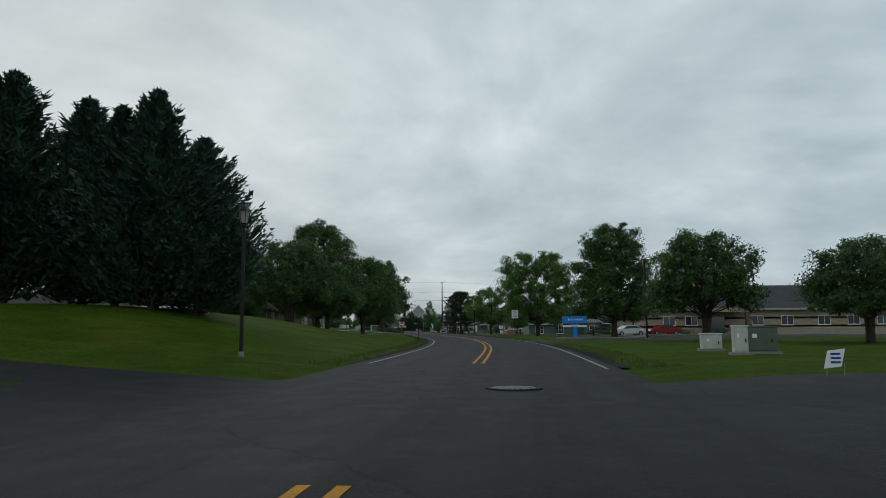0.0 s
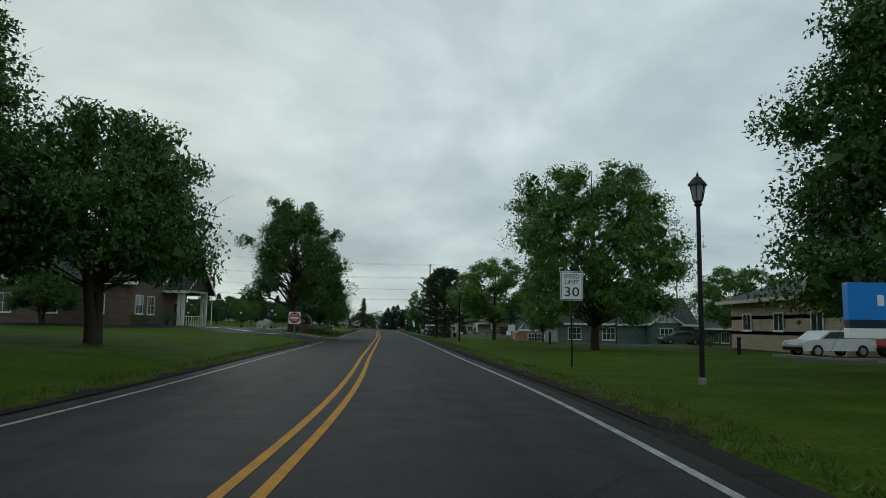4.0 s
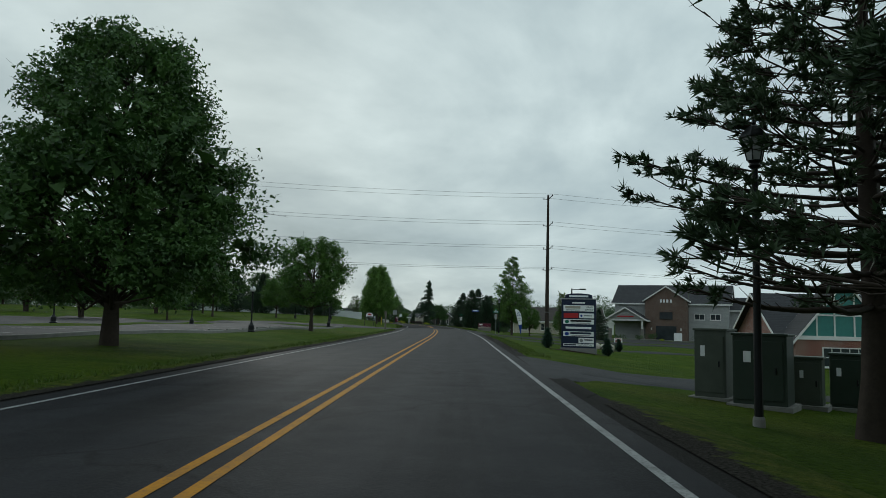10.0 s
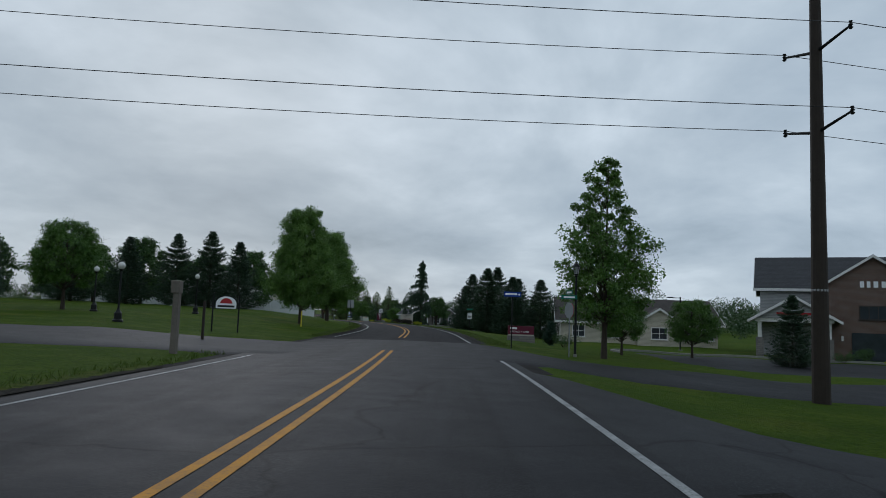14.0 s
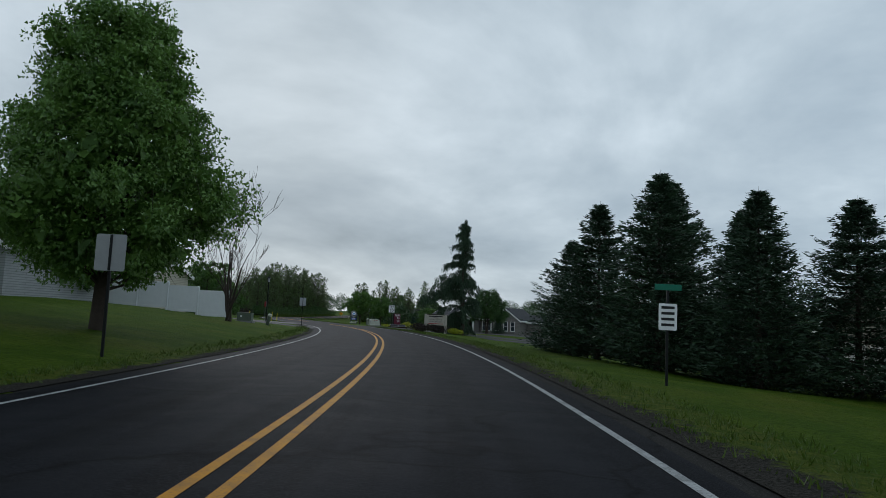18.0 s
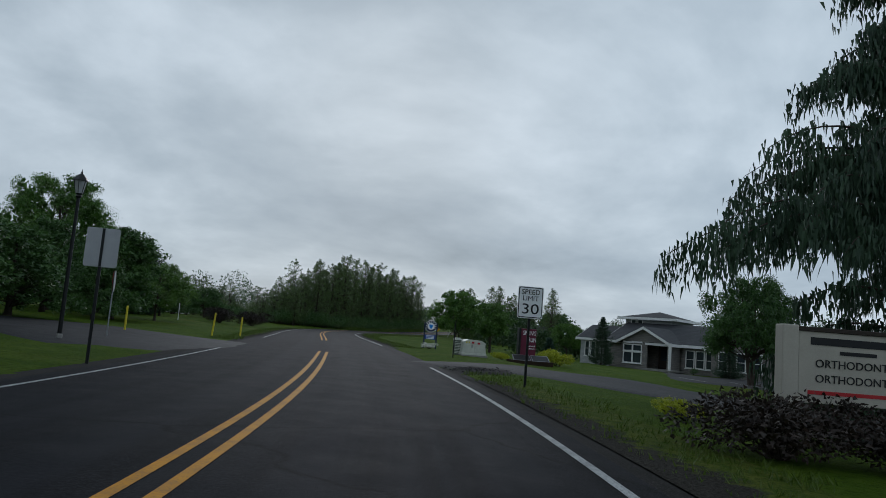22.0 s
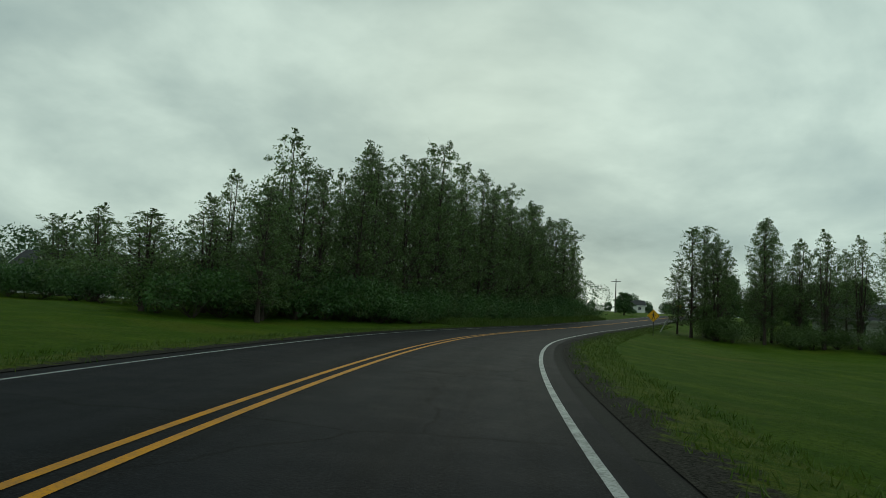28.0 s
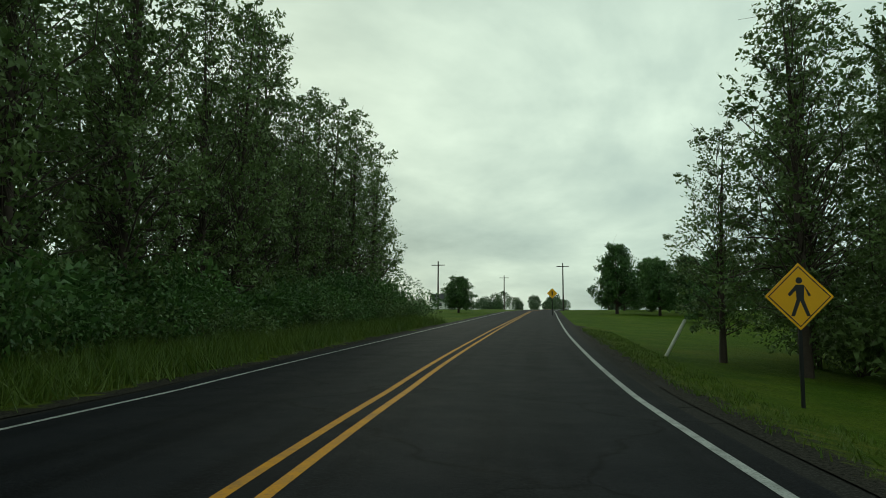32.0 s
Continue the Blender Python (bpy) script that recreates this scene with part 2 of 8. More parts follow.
def make_courses(name, a, b_, joint, w, h, rough=0.8, gap=0.012, stagger=0.5):
    """Brick, block, shingle or clapboard courses seen from far off, in metres."""
    m, t, b = material(name, rough, 0, 0.3)
    co = place_of(t)
    sep = wire(t, "ShaderNodeSeparateXYZ", i0=co)
    add = wire(t, "ShaderNodeMath", i0=sep.outputs[0], i1=sep.outputs[1])
    vec = wire(t, "ShaderNodeCombineXYZ", i0=add.outputs[0], i1=sep.outputs[2])
    n = t.nodes.new("ShaderNodeTexBrick")
    n.offset = stagger
    t.links.new(vec.outputs[0], n.inputs["Vector"])
    for key, v in (("Color1", a), ("Color2", b_), ("Mortar", joint)):
        n.inputs[key].default_value = (*v, 1)
    for key, v in (("Scale", 1.0), ("Mortar Size", gap), ("Brick Width", w), ("Row Height", h)):
        n.inputs[key].default_value = v
    c = blend(t, ramp(t, noise_of(t, co, 1.2, 5), [(0.35, (0, 0, 0)), (0.75, (0.5, 0.5, 0.5))]), n.outputs[0], tuple(v * 0.6 for v in a))
    t.links.new(c, b.inputs["Base Color"])
    relief(t, b, n.outputs[1], 0.5, -0.006)
    return m


def make_glass(name, tint=(0.02, 0.025, 0.03)):
    m, t, b = material(name, 0.08, 0, 0.8)
    n = noise_of(t, place_of(t), 1.3, 2)
    t.links.new(blend(t, n, tint, tuple(v * 2.4 for v in tint)), b.inputs["Base Color"])
    return m


ASPHALT = make_asphalt("road_asphalt", (0.0122, 0.0128, 0.0148), 0.68, 1.0, 0.065)
NEW_ASPHALT = make_asphalt("new_road_asphalt", (0.0072, 0.0078, 0.0098), 0.72, 1.0, 0.022)
LOT = make_asphalt("lot_asphalt", (0.0195, 0.0205, 0.0225), 0.72)
GRAVEL = make_asphalt("gravel_shoulder", (0.017, 0.0165, 0.0155), 0.9, 1.3, 0.03)
LAWN = make_lawn()
VERGE = make_verge()
YELLOW = make_paint("yellow_line_paint", (0.50, 0.22, 0.008), 0.55)
WHITE_LINE = make_paint("white_line_paint", (0.36, 0.37, 0.37), 0.8)
CONCRETE = plain("concrete", (0.24, 0.235, 0.22), 0.9, vary=0.2, spec=0.1)
BARK = plain("bark", (0.055, 0.042, 0.033), 0.9, vary=0.25, scale=6, grain=22, bump=0.8)
PALE_BARK = plain("pale_bark", (0.10, 0.085, 0.07), 0.9, vary=0.25, scale=6, grain=22, bump=0.8)
LEAF = foliage("maple_leaves", (0.037, 0.092, 0.018), (0.064, 0.144, 0.024), (0.105, 0.194, 0.034))
FRESH = foliage("fresh_leaves", (0.050, 0.115, 0.020), (0.080, 0.168, 0.030), (0.124, 0.217, 0.044))
DARK_LEAF = foliage("dark_leaves", (0.024, 0.062, 0.017), (0.042, 0.096, 0.023), (0.070, 0.136, 0.031))
FAR_LEAF = foliage("distant_leaves", (0.024, 0.054, 0.020), (0.034, 0.072, 0.025), (0.050, 0.094, 0.032))
PALE_LEAF = foliage("alder_leaves", (0.040, 0.074, 0.020), (0.069, 0.112, 0.031), (0.110, 0.162, 0.052), 0.45, 0.35)
NEEDLE = foliage("spruce_needles", (0.014, 0.035, 0.020), (0.025, 0.053, 0.028), (0.042, 0.077, 0.038), 0.55, 0.1)
PINE = foliage("pine_needles", (0.023, 0.045, 0.023), (0.039, 0.071, 0.032), (0.064, 0.100, 0.048), 0.55, 0.1)
CYPRESS = foliage("cypress_sprays", (0.013, 0.033, 0.025), (0.022, 0.053, 0.035), (0.037, 0.077, 0.048), 0.6, 0.08)
GOLD_SHRUB = foliage("gold_shrub_leaves", (0.22, 0.26, 0.01), (0.32, 0.36, 0.015), (0.42, 0.44, 0.03))
WEED = foliage("verge_grass_blades", (0.034, 0.072, 0.005), (0.056, 0.100, 0.009), (0.095, 0.125, 0.022), 0.6, 0.3)
BLOSSOM = foliage("white_blossom", (0.45, 0.46, 0.40), (0.6, 0.6, 0.55), (0.7, 0.7, 0.65))
BRONZE = foliage("bronze_leaves", (0.012, 0.010, 0.008), (0.020, 0.013, 0.010), (0.030, 0.018, 0.012), 0.6, 0.1)
BLACK_METAL = plain("black_painted_metal", (0.012, 0.013, 0.014), 0.4, 0.3)
GREY_METAL = plain("galvanised_metal", (0.30, 0.31, 0.32), 0.42, 0.8)
ALU = plain("bare_sign_back", (0.34, 0.35, 0.36), 0.45, 0.5)
WHITE = plain("white_paint", (0.72, 0.72, 0.70), 0.5, vary=0.08)
VINYL = plain("white_vinyl_fence", (0.74, 0.76, 0.78), 0.35, vary=0.05)
CREAM = make_courses("cream_siding", (0.55, 0.51, 0.41), (0.53, 0.49, 0.39), (0.36, 0.33, 0.27), 4.0, 0.13, 0.6, 0.02)
GREY_SIDING = make_courses("grey_siding", (0.40, 0.41, 0.41), (0.38, 0.39, 0.39), (0.25, 0.26, 0.26), 4.0, 0.13, 0.6, 0.02)
GREEN_SIDING = make_courses("green_siding", (0.13, 0.19, 0.17), (0.12, 0.18, 0.16), (0.07, 0.10, 0.09), 4.0, 0.13, 0.6, 0.02)
BRICK = make_courses("red_brick", (0.26, 0.085, 0.055), (0.20, 0.065, 0.045), (0.30, 0.27, 0.24), 0.22, 0.075)
BROWN_BRICK = make_courses("brown_brick", (0.15, 0.085, 0.06), (0.11, 0.065, 0.05), (0.2, 0.18, 0.16), 0.22, 0.075)
TAN_BAND = make_courses("tan_block", (0.42, 0.34, 0.25), (0.38, 0.31, 0.23), (0.28, 0.24, 0.2), 0.4, 0.2)
STONE = make_courses("grey_stone_veneer", (0.24, 0.22, 0.20), (0.16, 0.155, 0.15), (0.12, 0.115, 0.11), 0.38, 0.16)
SHINGLE = make_courses("dark_shingles", (0.055, 0.057, 0.062), (0.042, 0.043, 0.048), (0.022, 0.022, 0.025), 0.33, 0.14, 0.85)
BROWN_SHINGLE = make_courses("brown_shingles", (0.068, 0.058, 0.052), (0.052, 0.045, 0.04), (0.026, 0.023, 0.02), 0.33, 0.14, 0.85)
DARK_WOOD = plain("dark_stained_wood", (0.035, 0.026, 0.020), 0.75, vary=0.25, grain=30)
GREY_WOOD = plain("weathered_wood", (0.16, 0.14, 0.12), 0.85, vary=0.25, grain=30)
GLASS = make_glass("window_glass")
GLOBE = plain("opal_globe", (0.62, 0.62, 0.60), 0.25, vary=0.03)
LAMP_GLASS = plain("frosted_lantern_glass", (0.32, 0.33, 0.33), 0.3, vary=0.1)
MULCH = plain("dark_mulch", (0.035, 0.024, 0.018), 0.95, vary=0.3, scale=5, grain=20, bump=0.9, spec=0.05)
GREEN_BOX = plain("olive_green_enamel", (0.10, 0.125, 0.095), 0.5)
OLIVE_BOX = plain("weathered_olive_enamel", (0.085, 0.10, 0.08), 0.6, dirt=(0.04, 0.05, 0.04))
GREEN_BOX_DARK = plain("dark_green_enamel", (0.022, 0.038, 0.026), 0.5, dirt=(0.04, 0.05, 0.04))
BOX_WHITE = plain("off_white_enamel", (0.52, 0.53, 0.47), 0.5, dirt=(0.3, 0.31, 0.27))
YELLOW_PLASTIC = plain("yellow_plastic", (0.62, 0.50, 0.03), 0.5)
SIGN_WHITE = plain("sign_white", (0.84, 0.85, 0.86), 0.4, vary=0.04)
SIGN_BLACK = plain("sign_black", (0.015, 0.015, 0.017), 0.45)
SIGN_RED = plain("sign_red", (0.42, 0.025, 0.03), 0.4, vary=0.06)
SIGN_GREEN = plain("sign_green", (0.01, 0.16, 0.10), 0.4, vary=0.05)
SIGN_BLUE = plain("sign_blue", (0.015, 0.055, 0.30), 0.4, vary=0.05)
SKY_BLUE = plain("bright_blue_panel", (0.015, 0.23, 0.72), 0.35, vary=0.04)
NAVY = plain("navy_panel", (0.012, 0.022, 0.055), 0.4, vary=0.06)
AMBER = plain("amber_sign_sheet", (0.72, 0.36, 0.008), 0.4, vary=0.05)
MAROON = plain("maroon_panel", (0.115, 0.012, 0.032), 0.4, vary=0.06)
TAN = plain("tan_panel", (0.42, 0.39, 0.33), 0.6)
RED_PAINT = plain("red_car_paint", (0.28, 0.015, 0.015), 0.25)
WHITE_PAINT = plain("white_car_paint", (0.6, 0.6, 0.6), 0.25)
GREY_PAINT = plain("grey_car_paint", (0.10, 0.11, 0.12), 0.25)
RUBBER = plain("tyre_rubber", (0.015, 0.015, 0.015), 0.85)
TEAL = plain("teal_gable", (0.06, 0.22, 0.20), 0.6)

# ---- helpers ----
rng = np.random.default_rng(7)


def link_mesh(name, verts, faces, mat, parent=None, label="", smooth=False):
    me = bpy.data.meshes.new(name)
    verts = np.asarray(verts, np.float32)
    if isinstance(faces, np.ndarray):
        n, k = faces.shape
        me.vertices.add(len(verts))
        me.vertices.foreach_set("co", verts.ravel())
        me.loops.add(n * k)
        me.loops.foreach_set("vertex_index", faces.astype(np.int32).ravel())
        me.polygons.add(n)
        me.polygons.foreach_set("loop_start", np.arange(0, n * k, k, dtype=np.int32))
        me.update(calc_edges=True)
    else:
        me.from_pydata([tuple(v) for v in verts], [], faces)
    if smooth:
        me.polygons.foreach_set("use_smooth", np.ones(len(me.polygons), bool))
    me.materials.append(mat)
    ob = new(name, me)
    if parent:
        ob.parent = parent
    return tagged(ob, label)


def part(name, bm, mat, parent, label="", smooth=False):
    """Links a bmesh as one mesh object under a thing or a part."""
    me = bpy.data.meshes.new(name)
    bmesh.ops.recalc_face_normals(bm, faces=bm.faces)
    if smooth:
        for f in bm.faces:
            f.smooth = True
    bm.to_mesh(me)
    bm.free()
    me.materials.append(mat)
    ob = new(name, me)
    ob.parent = parent
    return tagged(ob, label)


def thing(name, x, y, z=None, yaw=0.0, label="", category="", group="", kind=""):
    ob = new(name)
    ob.empty_display_size = 0.2
    ob.matrix_world = pose(x, y, ground(x, y) if z is None else z, 0, 0, yaw)
    return tagged(ob, label, category, group, kind)


def box(cx, cy, cz, sx, sy, sz, bevel=0.0, bm=None):
    """A box about its centre, with worn edges where bevel is given."""
    bm = bm or bmesh.new()
    made = bmesh.ops.create_cube(bm, size=1.0, matrix=Matrix.Translation((cx, cy, cz)) @ Matrix.Diagonal((sx, sy, sz, 1)))
    if bevel:
        edges = list({e for v in made["verts"] for e in v.link_edges})
        bmesh.ops.bevel(bm, geom=edges, offset=bevel, segments=2, affect="EDGES", profile=0.6)
    return bm


def rod(a, b, r0, r1=None, sides=10, bm=None):
    """A tapered round bar from a to b."""
    bm = bm or bmesh.new()
    a, b = Vector(a), Vector(b)
    m = Matrix.Translation((a + b) / 2) @ (b - a).to_track_quat("Z", "Y").to_matrix().to_4x4()
    bmesh.ops.create_cone(bm, cap_ends=True, segments=sides, radius1=r0, radius2=r0 if r1 is None else r1, depth=(b - a).length, matrix=m)
    return bm


def lathe(profile, sides=16, bm=None):
    """A turned body from (radius, height) pairs."""
    bm = bm or bmesh.new()
    rings = []
    for r, z in profile:
        rings.append([bm.verts.new((r * math.cos(2 * math.pi * k / sides), r * math.sin(2 * math.pi * k / sides), z)) for k in range(sides)])
    for lo, hi in zip(rings, rings[1:]):
        for k in range(sides):
            bm.faces.new((lo[k], lo[(k + 1) % sides], hi[(k + 1) % sides], hi[k]))
    bm.faces.new(rings[0][::-1])
    bm.faces.new(rings[-1])
    return bm


def prism(outline, depth, bm=None):
    """A flat outline in x and z, thickened along y about 0."""
    bm = bm or bmesh.new()
    a = [bm.verts.new((x, -depth / 2, z)) for x, z in outline]
    b = [bm.verts.new((x, depth / 2, z)) for x, z in outline]
    bm.faces.new(a)
    bm.faces.new(b[::-1])
    for k in range(len(a)):
        j = (k + 1) % len(a)
        bm.faces.new((a[k], b[k], b[j], a[j]))
    return bm


def rounded(w, h, r, n=5):
    """A rectangle's outline in x and z with rounded corners, about the origin."""
    out = []
    for cx, cz, a0 in ((w / 2 - r, h / 2 - r, 0), (-w / 2 + r, h / 2 - r, 90), (-w / 2 + r, -h / 2 + r, 180), (w / 2 - r, -h / 2 + r, 270)):
        for k in range(n + 1):
            a = radians(a0 + 90 * k / n)
            out.append((cx + r * math.cos(a), cz + r * math.sin(a)))
    return out


def shifted(outline, dx, dz):
    return [(x + dx, z + dz) for x, z in outline]


def lettering(text, size, mat, parent, x, y, z, width=None, name="lettering", label=""):
    """Raised letters that face -y, centred on x and z."""
    cu = bpy.data.curves.new(name, "FONT")
    cu.body, cu.size, cu.extrude, cu.align_x, cu.align_y, cu.resolution_u = text, size, 0.004, "CENTER", "CENTER", 3
    ob = bpy.data.objects.new(name, cu)
    scene.collection.objects.link(ob)
    bpy.context.view_layer.update()
    me = bpy.data.meshes.new_from_object(ob.evaluated_get(bpy.context.evaluated_depsgraph_get()))
    bpy.data.objects.remove(ob)
    me.materials.clear()
    me.materials.append(mat)
    made = new(name, me)
    made.parent = parent
    xs = [v.co.x for v in me.vertices]
    k = width / max(1e-6, max(xs) - min(xs)) if width else 1.0
    made.matrix_basis = pose(x, y, z, 90) @ Matrix.Diagonal((k, 1, 1, 1))
    return tagged(made, label)


# ---- the road's line and the lie of the land ----
ROAD = [(-8.28, -59.46), (-4.88, -29.65), (-1.38, 0.16), (1.09, 20.76), (2.75, 41.58), (2.87, 62.51), (1.34, 83.10), (-0.32, 103.60), (-2.02, 124.31), (-4.09, 145.39), (-5.97, 166.59), (-7.85, 187.70), (-10.15, 208.62), (-13.07, 229.40), (-16.23, 250.17), (-20.55, 270.91), (-26.25, 291.35), (-33.54, 310.76), (-42.54, 328.93), (-52.45, 346.96), (-62.65, 365.17), (-71.95, 383.80), (-79.05, 403.58), (-83.37, 424.46), (-85.68, 439.39), (-87.39, 459.20), (-89.00, 484.10), (-90.80, 513.90), (-93.00, 553.90), (-93.00, 603.90), (-88.00, 663.50), (-79.30, 743.10)]


def smooth_line(pts, step):
    """A Catmull-Rom line through the points, at about even steps."""
    p = np.array(pts, float)
    p = np.vstack([2 * p[0] - p[1], p, 2 * p[-1] - p[-2]])
    out = []
    for k in range(1, len(p) - 2):
        n = max(2, int(np.linalg.norm(p[k + 1] - p[k]) / step))
        for u in np.linspace(0, 1, n, endpoint=False):
            out.append(0.5 * (2 * p[k] + (p[k + 1] - p[k - 1]) * u + (2 * p[k - 1] - 5 * p[k] + 4 * p[k + 1] - p[k + 2]) * u**2 + (3 * p[k] - p[k - 1] - 3 * p[k + 1] + p[k + 2]) * u**3))
    out.append(p[-2])
    return np.array(out)


LINE = smooth_line(ROAD, 1.0)
AHEAD = np.gradient(LINE, axis=0)
AHEAD /= np.linalg.norm(AHEAD, axis=1)[:, None]
SIDE = np.stack([AHEAD[:, 1], -AHEAD[:, 0]], 1)

# Along the road (by y): height of the land on the left at 7, 15 and 40 m from the road's middle, and the same on the right.
LAND = np.array([
    (-60, 0.2, 1.0, 1.4, 0.10, 0.2, 0.2), (8, 0.1, 0.3, 0.6, 0.05, 0.1, 0.1), (16, 0.2, 1.0, 1.7, 0.15, 0.2, 0.2), (28, 0.45, 2.1, 3.0, 0.15, 0.2, 0.2), (44, 0.42, 2.0, 2.9, 0.10, 0.15, 0.15), (60, 0.3, 1.25, 1.9, 0.05, 0.1, 0.1), (82, 0.2, 0.6, 1.1, -0.08, -0.05, -0.1),
    (105, 0.2, 0.5, 0.8, -0.2, -0.3, -0.4), (121, 0.35, 0.9, 1.0, -0.1, -0.2, -0.5), (145, 0.15, 0.4, 0.4, -0.3, -0.6, -1.0), (165, 0.1, 0.3, 0.3, -0.3, -1.0, -1.6), (181, 0.1, 0.25, 0.3, -0.3, -1.3, -2.3),
    (215, 0.1, 0.3, 0.4, -0.4, -0.9, -1.3), (245, 0.2, 0.9, 1.2, -0.2, -0.9, -1.2), (268, 0.35, 1.25, 1.7, -0.05, -0.8, -1.2), (292, 0.35, 1.3, 1.9, -0.05, -0.8, -1.2),
    (320, 0.1, 0.4, 0.8, -0.02, -0.5, -1.0), (345, 0.05, 0.3, 0.6, -0.05, -0.32, -1.0), (385, 0.1, 0.5, 0.8, -0.3, -0.95, -1.5), (420, 0.1, 0.3, 0.4, -0.4, -1.0, -1.4),
    (445, 0.1, 0.3, 0.4, -0.5, -1.0, -1.2), (520, 0.1, 0.2, 0.3, 0.0, 0.0, 0.0), (760, 0, 0, 0, 0, 0, 0),
])


def crest(y):
    """Height of the road itself."""
    return np.interp(y, [-60, 0, 430, 442, 460, 490, 530, 600, 760], [0, 0, 0, 0.03, 0.36, 1.0, 1.9, 3.0, 3.8])


def lateral(xy):
    """Nearest place on the road's line, and the distance from it, right of it positive."""
    xy = np.atleast_2d(np.asarray(xy, float))
    best = np.empty(len(xy), int)
    for k in range(0, len(xy), 4000):
        d = ((xy[k:k + 4000, None, :] - LINE[None, ::2]) ** 2).sum(-1)
        best[k:k + 4000] = d.argmin(1) * 2
    off = xy - LINE[best]
    return best, (off * SIDE[best]).sum(1)


def land(xy):
    best, d = lateral(xy)
    y = LINE[best, 1]
    z = crest(y)
    cols = [np.interp(y, LAND[:, 0], LAND[:, k]) for k in range(1, 7)]
    out = np.zeros(len(d))
    for side, c in ((-1, cols[:3]), (1, cols[3:])):
        m = d * side > 0
        a = np.abs(d)
        h = np.where(a < 4.2, 0, np.where(a < 7, c[0] * (a - 4.2) / 2.8, np.where(a < 15, c[0] + (c[1] - c[0]) * (a - 7) / 8, c[1] + (c[2] - c[1]) * np.clip((a - 15) / 25, 0, 1))))
        out = np.where(m, h, out)
    far = np.clip((np.abs(d) - 120) / 400, 0, 1)
    roll_ = 0.35 * np.sin(xy_wave(xy)) * np.clip((np.abs(d) - 20) / 60, 0, 1)
    xy = np.atleast_2d(np.asarray(xy, float))
    small = 0.05 * np.sin(xy[:, 0] * 0.7 + np.sin(xy[:, 1] * 0.31) * 2) * np.clip((np.abs(d) - 5) / 6, 0, 1)
    return z * (1 - far) + out * (1 - far) + roll_ + small - 0.02


def xy_wave(xy):
    xy = np.atleast_2d(np.asarray(xy, float))
    return xy[:, 0] * 0.031 + np.sin(xy[:, 1] * 0.023) * 2


def ground(x, y):
    return float(land([(x, y)])[0])


def beside(y, d):
    """The place at distance d from the road's middle where the road passes y."""
    k = int(np.abs(LINE[:, 1] - y).argmin())
    p = LINE[k] + SIDE[k] * d
    return float(p[0]), float(p[1])


def road_yaw(y):
    k = int(np.abs(LINE[:, 1] - y).argmin())
    return math.degrees(math.atan2(-AHEAD[k, 0], AHEAD[k, 1]))


def strip(name, mat, d0, d1, y0, y1, lift=0.045, label="", cols=2, parent=None):
    """A ribbon along the road between two distances from its middle."""
    ks = np.where((LINE[:, 1] >= y0) & (LINE[:, 1] <= y1))[0]
    ds = np.linspace(d0, d1, cols)
    v, f = [], []
    for n, k in enumerate(ks):
        for d in ds:
            p = LINE[k] + SIDE[k] * d
            v.append((p[0], p[1], crest(LINE[k, 1]) + lift - 0.012 * abs(d)))
        if n:
            for j in range(cols - 1):
                a = (n - 1) * cols + j
                f.append((a, a + 1, a + 1 + cols, a + cols))
    made = link_mesh(name, v, f, mat, parent, label)
    across = made.data.attributes.new("across", "FLOAT", "POINT")
    across.data.foreach_set("value", np.tile(ds, len(ks)).astype(np.float32))
    return made


def sheet(name, mat, corners, lift=0.035, label="", step=1.5, category="", kind="structure"):
    """A paved patch on the land between four corners, given in order round it."""
    a, b, c, d = [np.array(p, float) for p in corners]
    n = max(2, int(max(np.linalg.norm(b - a), np.linalg.norm(c - d)) / step))
    m = max(2, int(max(np.linalg.norm(d - a), np.linalg.norm(c - b)) / step))
    u, w = np.meshgrid(np.linspace(0, 1, n + 1), np.linspace(0, 1, m + 1), indexing="ij")
    u, w = u.ravel()[:, None], w.ravel()[:, None]
    xy = (a * (1 - u) + b * u) * (1 - w) + (d * (1 - u) + c * u) * w
    edge = (u[:, 0] == 0) | (u[:, 0] == 1) | (w[:, 0] == 0) | (w[:, 0] == 1)
    z = land(xy) + np.where(edge, -0.03, lift)
    i, j = np.meshgrid(np.arange(n), np.arange(m), indexing="ij")
    k = (i * (m + 1) + j).ravel()
    f = np.stack([k, k + m + 1, k + m + 2, k + 1], 1)
    return tagged(link_mesh(name, np.column_stack([xy, z]), f, mat), label, category, "", kind)


def lane(name, mat, pts, width, lift=0.03, label=""):
    """A side road or drive along a line of points."""
    line = smooth_line(pts, 1.0)
    t = np.gradient(line, axis=0)
    t /= np.linalg.norm(t, axis=1)[:, None]
    s = np.stack([t[:, 1], -t[:, 0]], 1)
    cols = np.r_[-width / 2 - 0.3, np.linspace(-width / 2, width / 2, 5), width / 2 + 0.3]
    xy = (line[:, None] + s[:, None] * cols[None, :, None]).reshape(-1, 2)
    rise = np.tile(np.r_[-0.05, np.full(5, lift), -0.05], (len(line), 1))
    rise[[0, -1]] = -0.06
    z = land(xy) + rise.ravel()
    i, j = np.meshgrid(np.arange(len(line) - 1), np.arange(6), indexing="ij")
    k = (i * 7 + j).ravel()
    f = np.stack([k, k + 1, k + 8, k + 7], 1)
    return tagged(link_mesh(name, np.column_stack([xy, z]), f, mat), label, "", "", "structure")


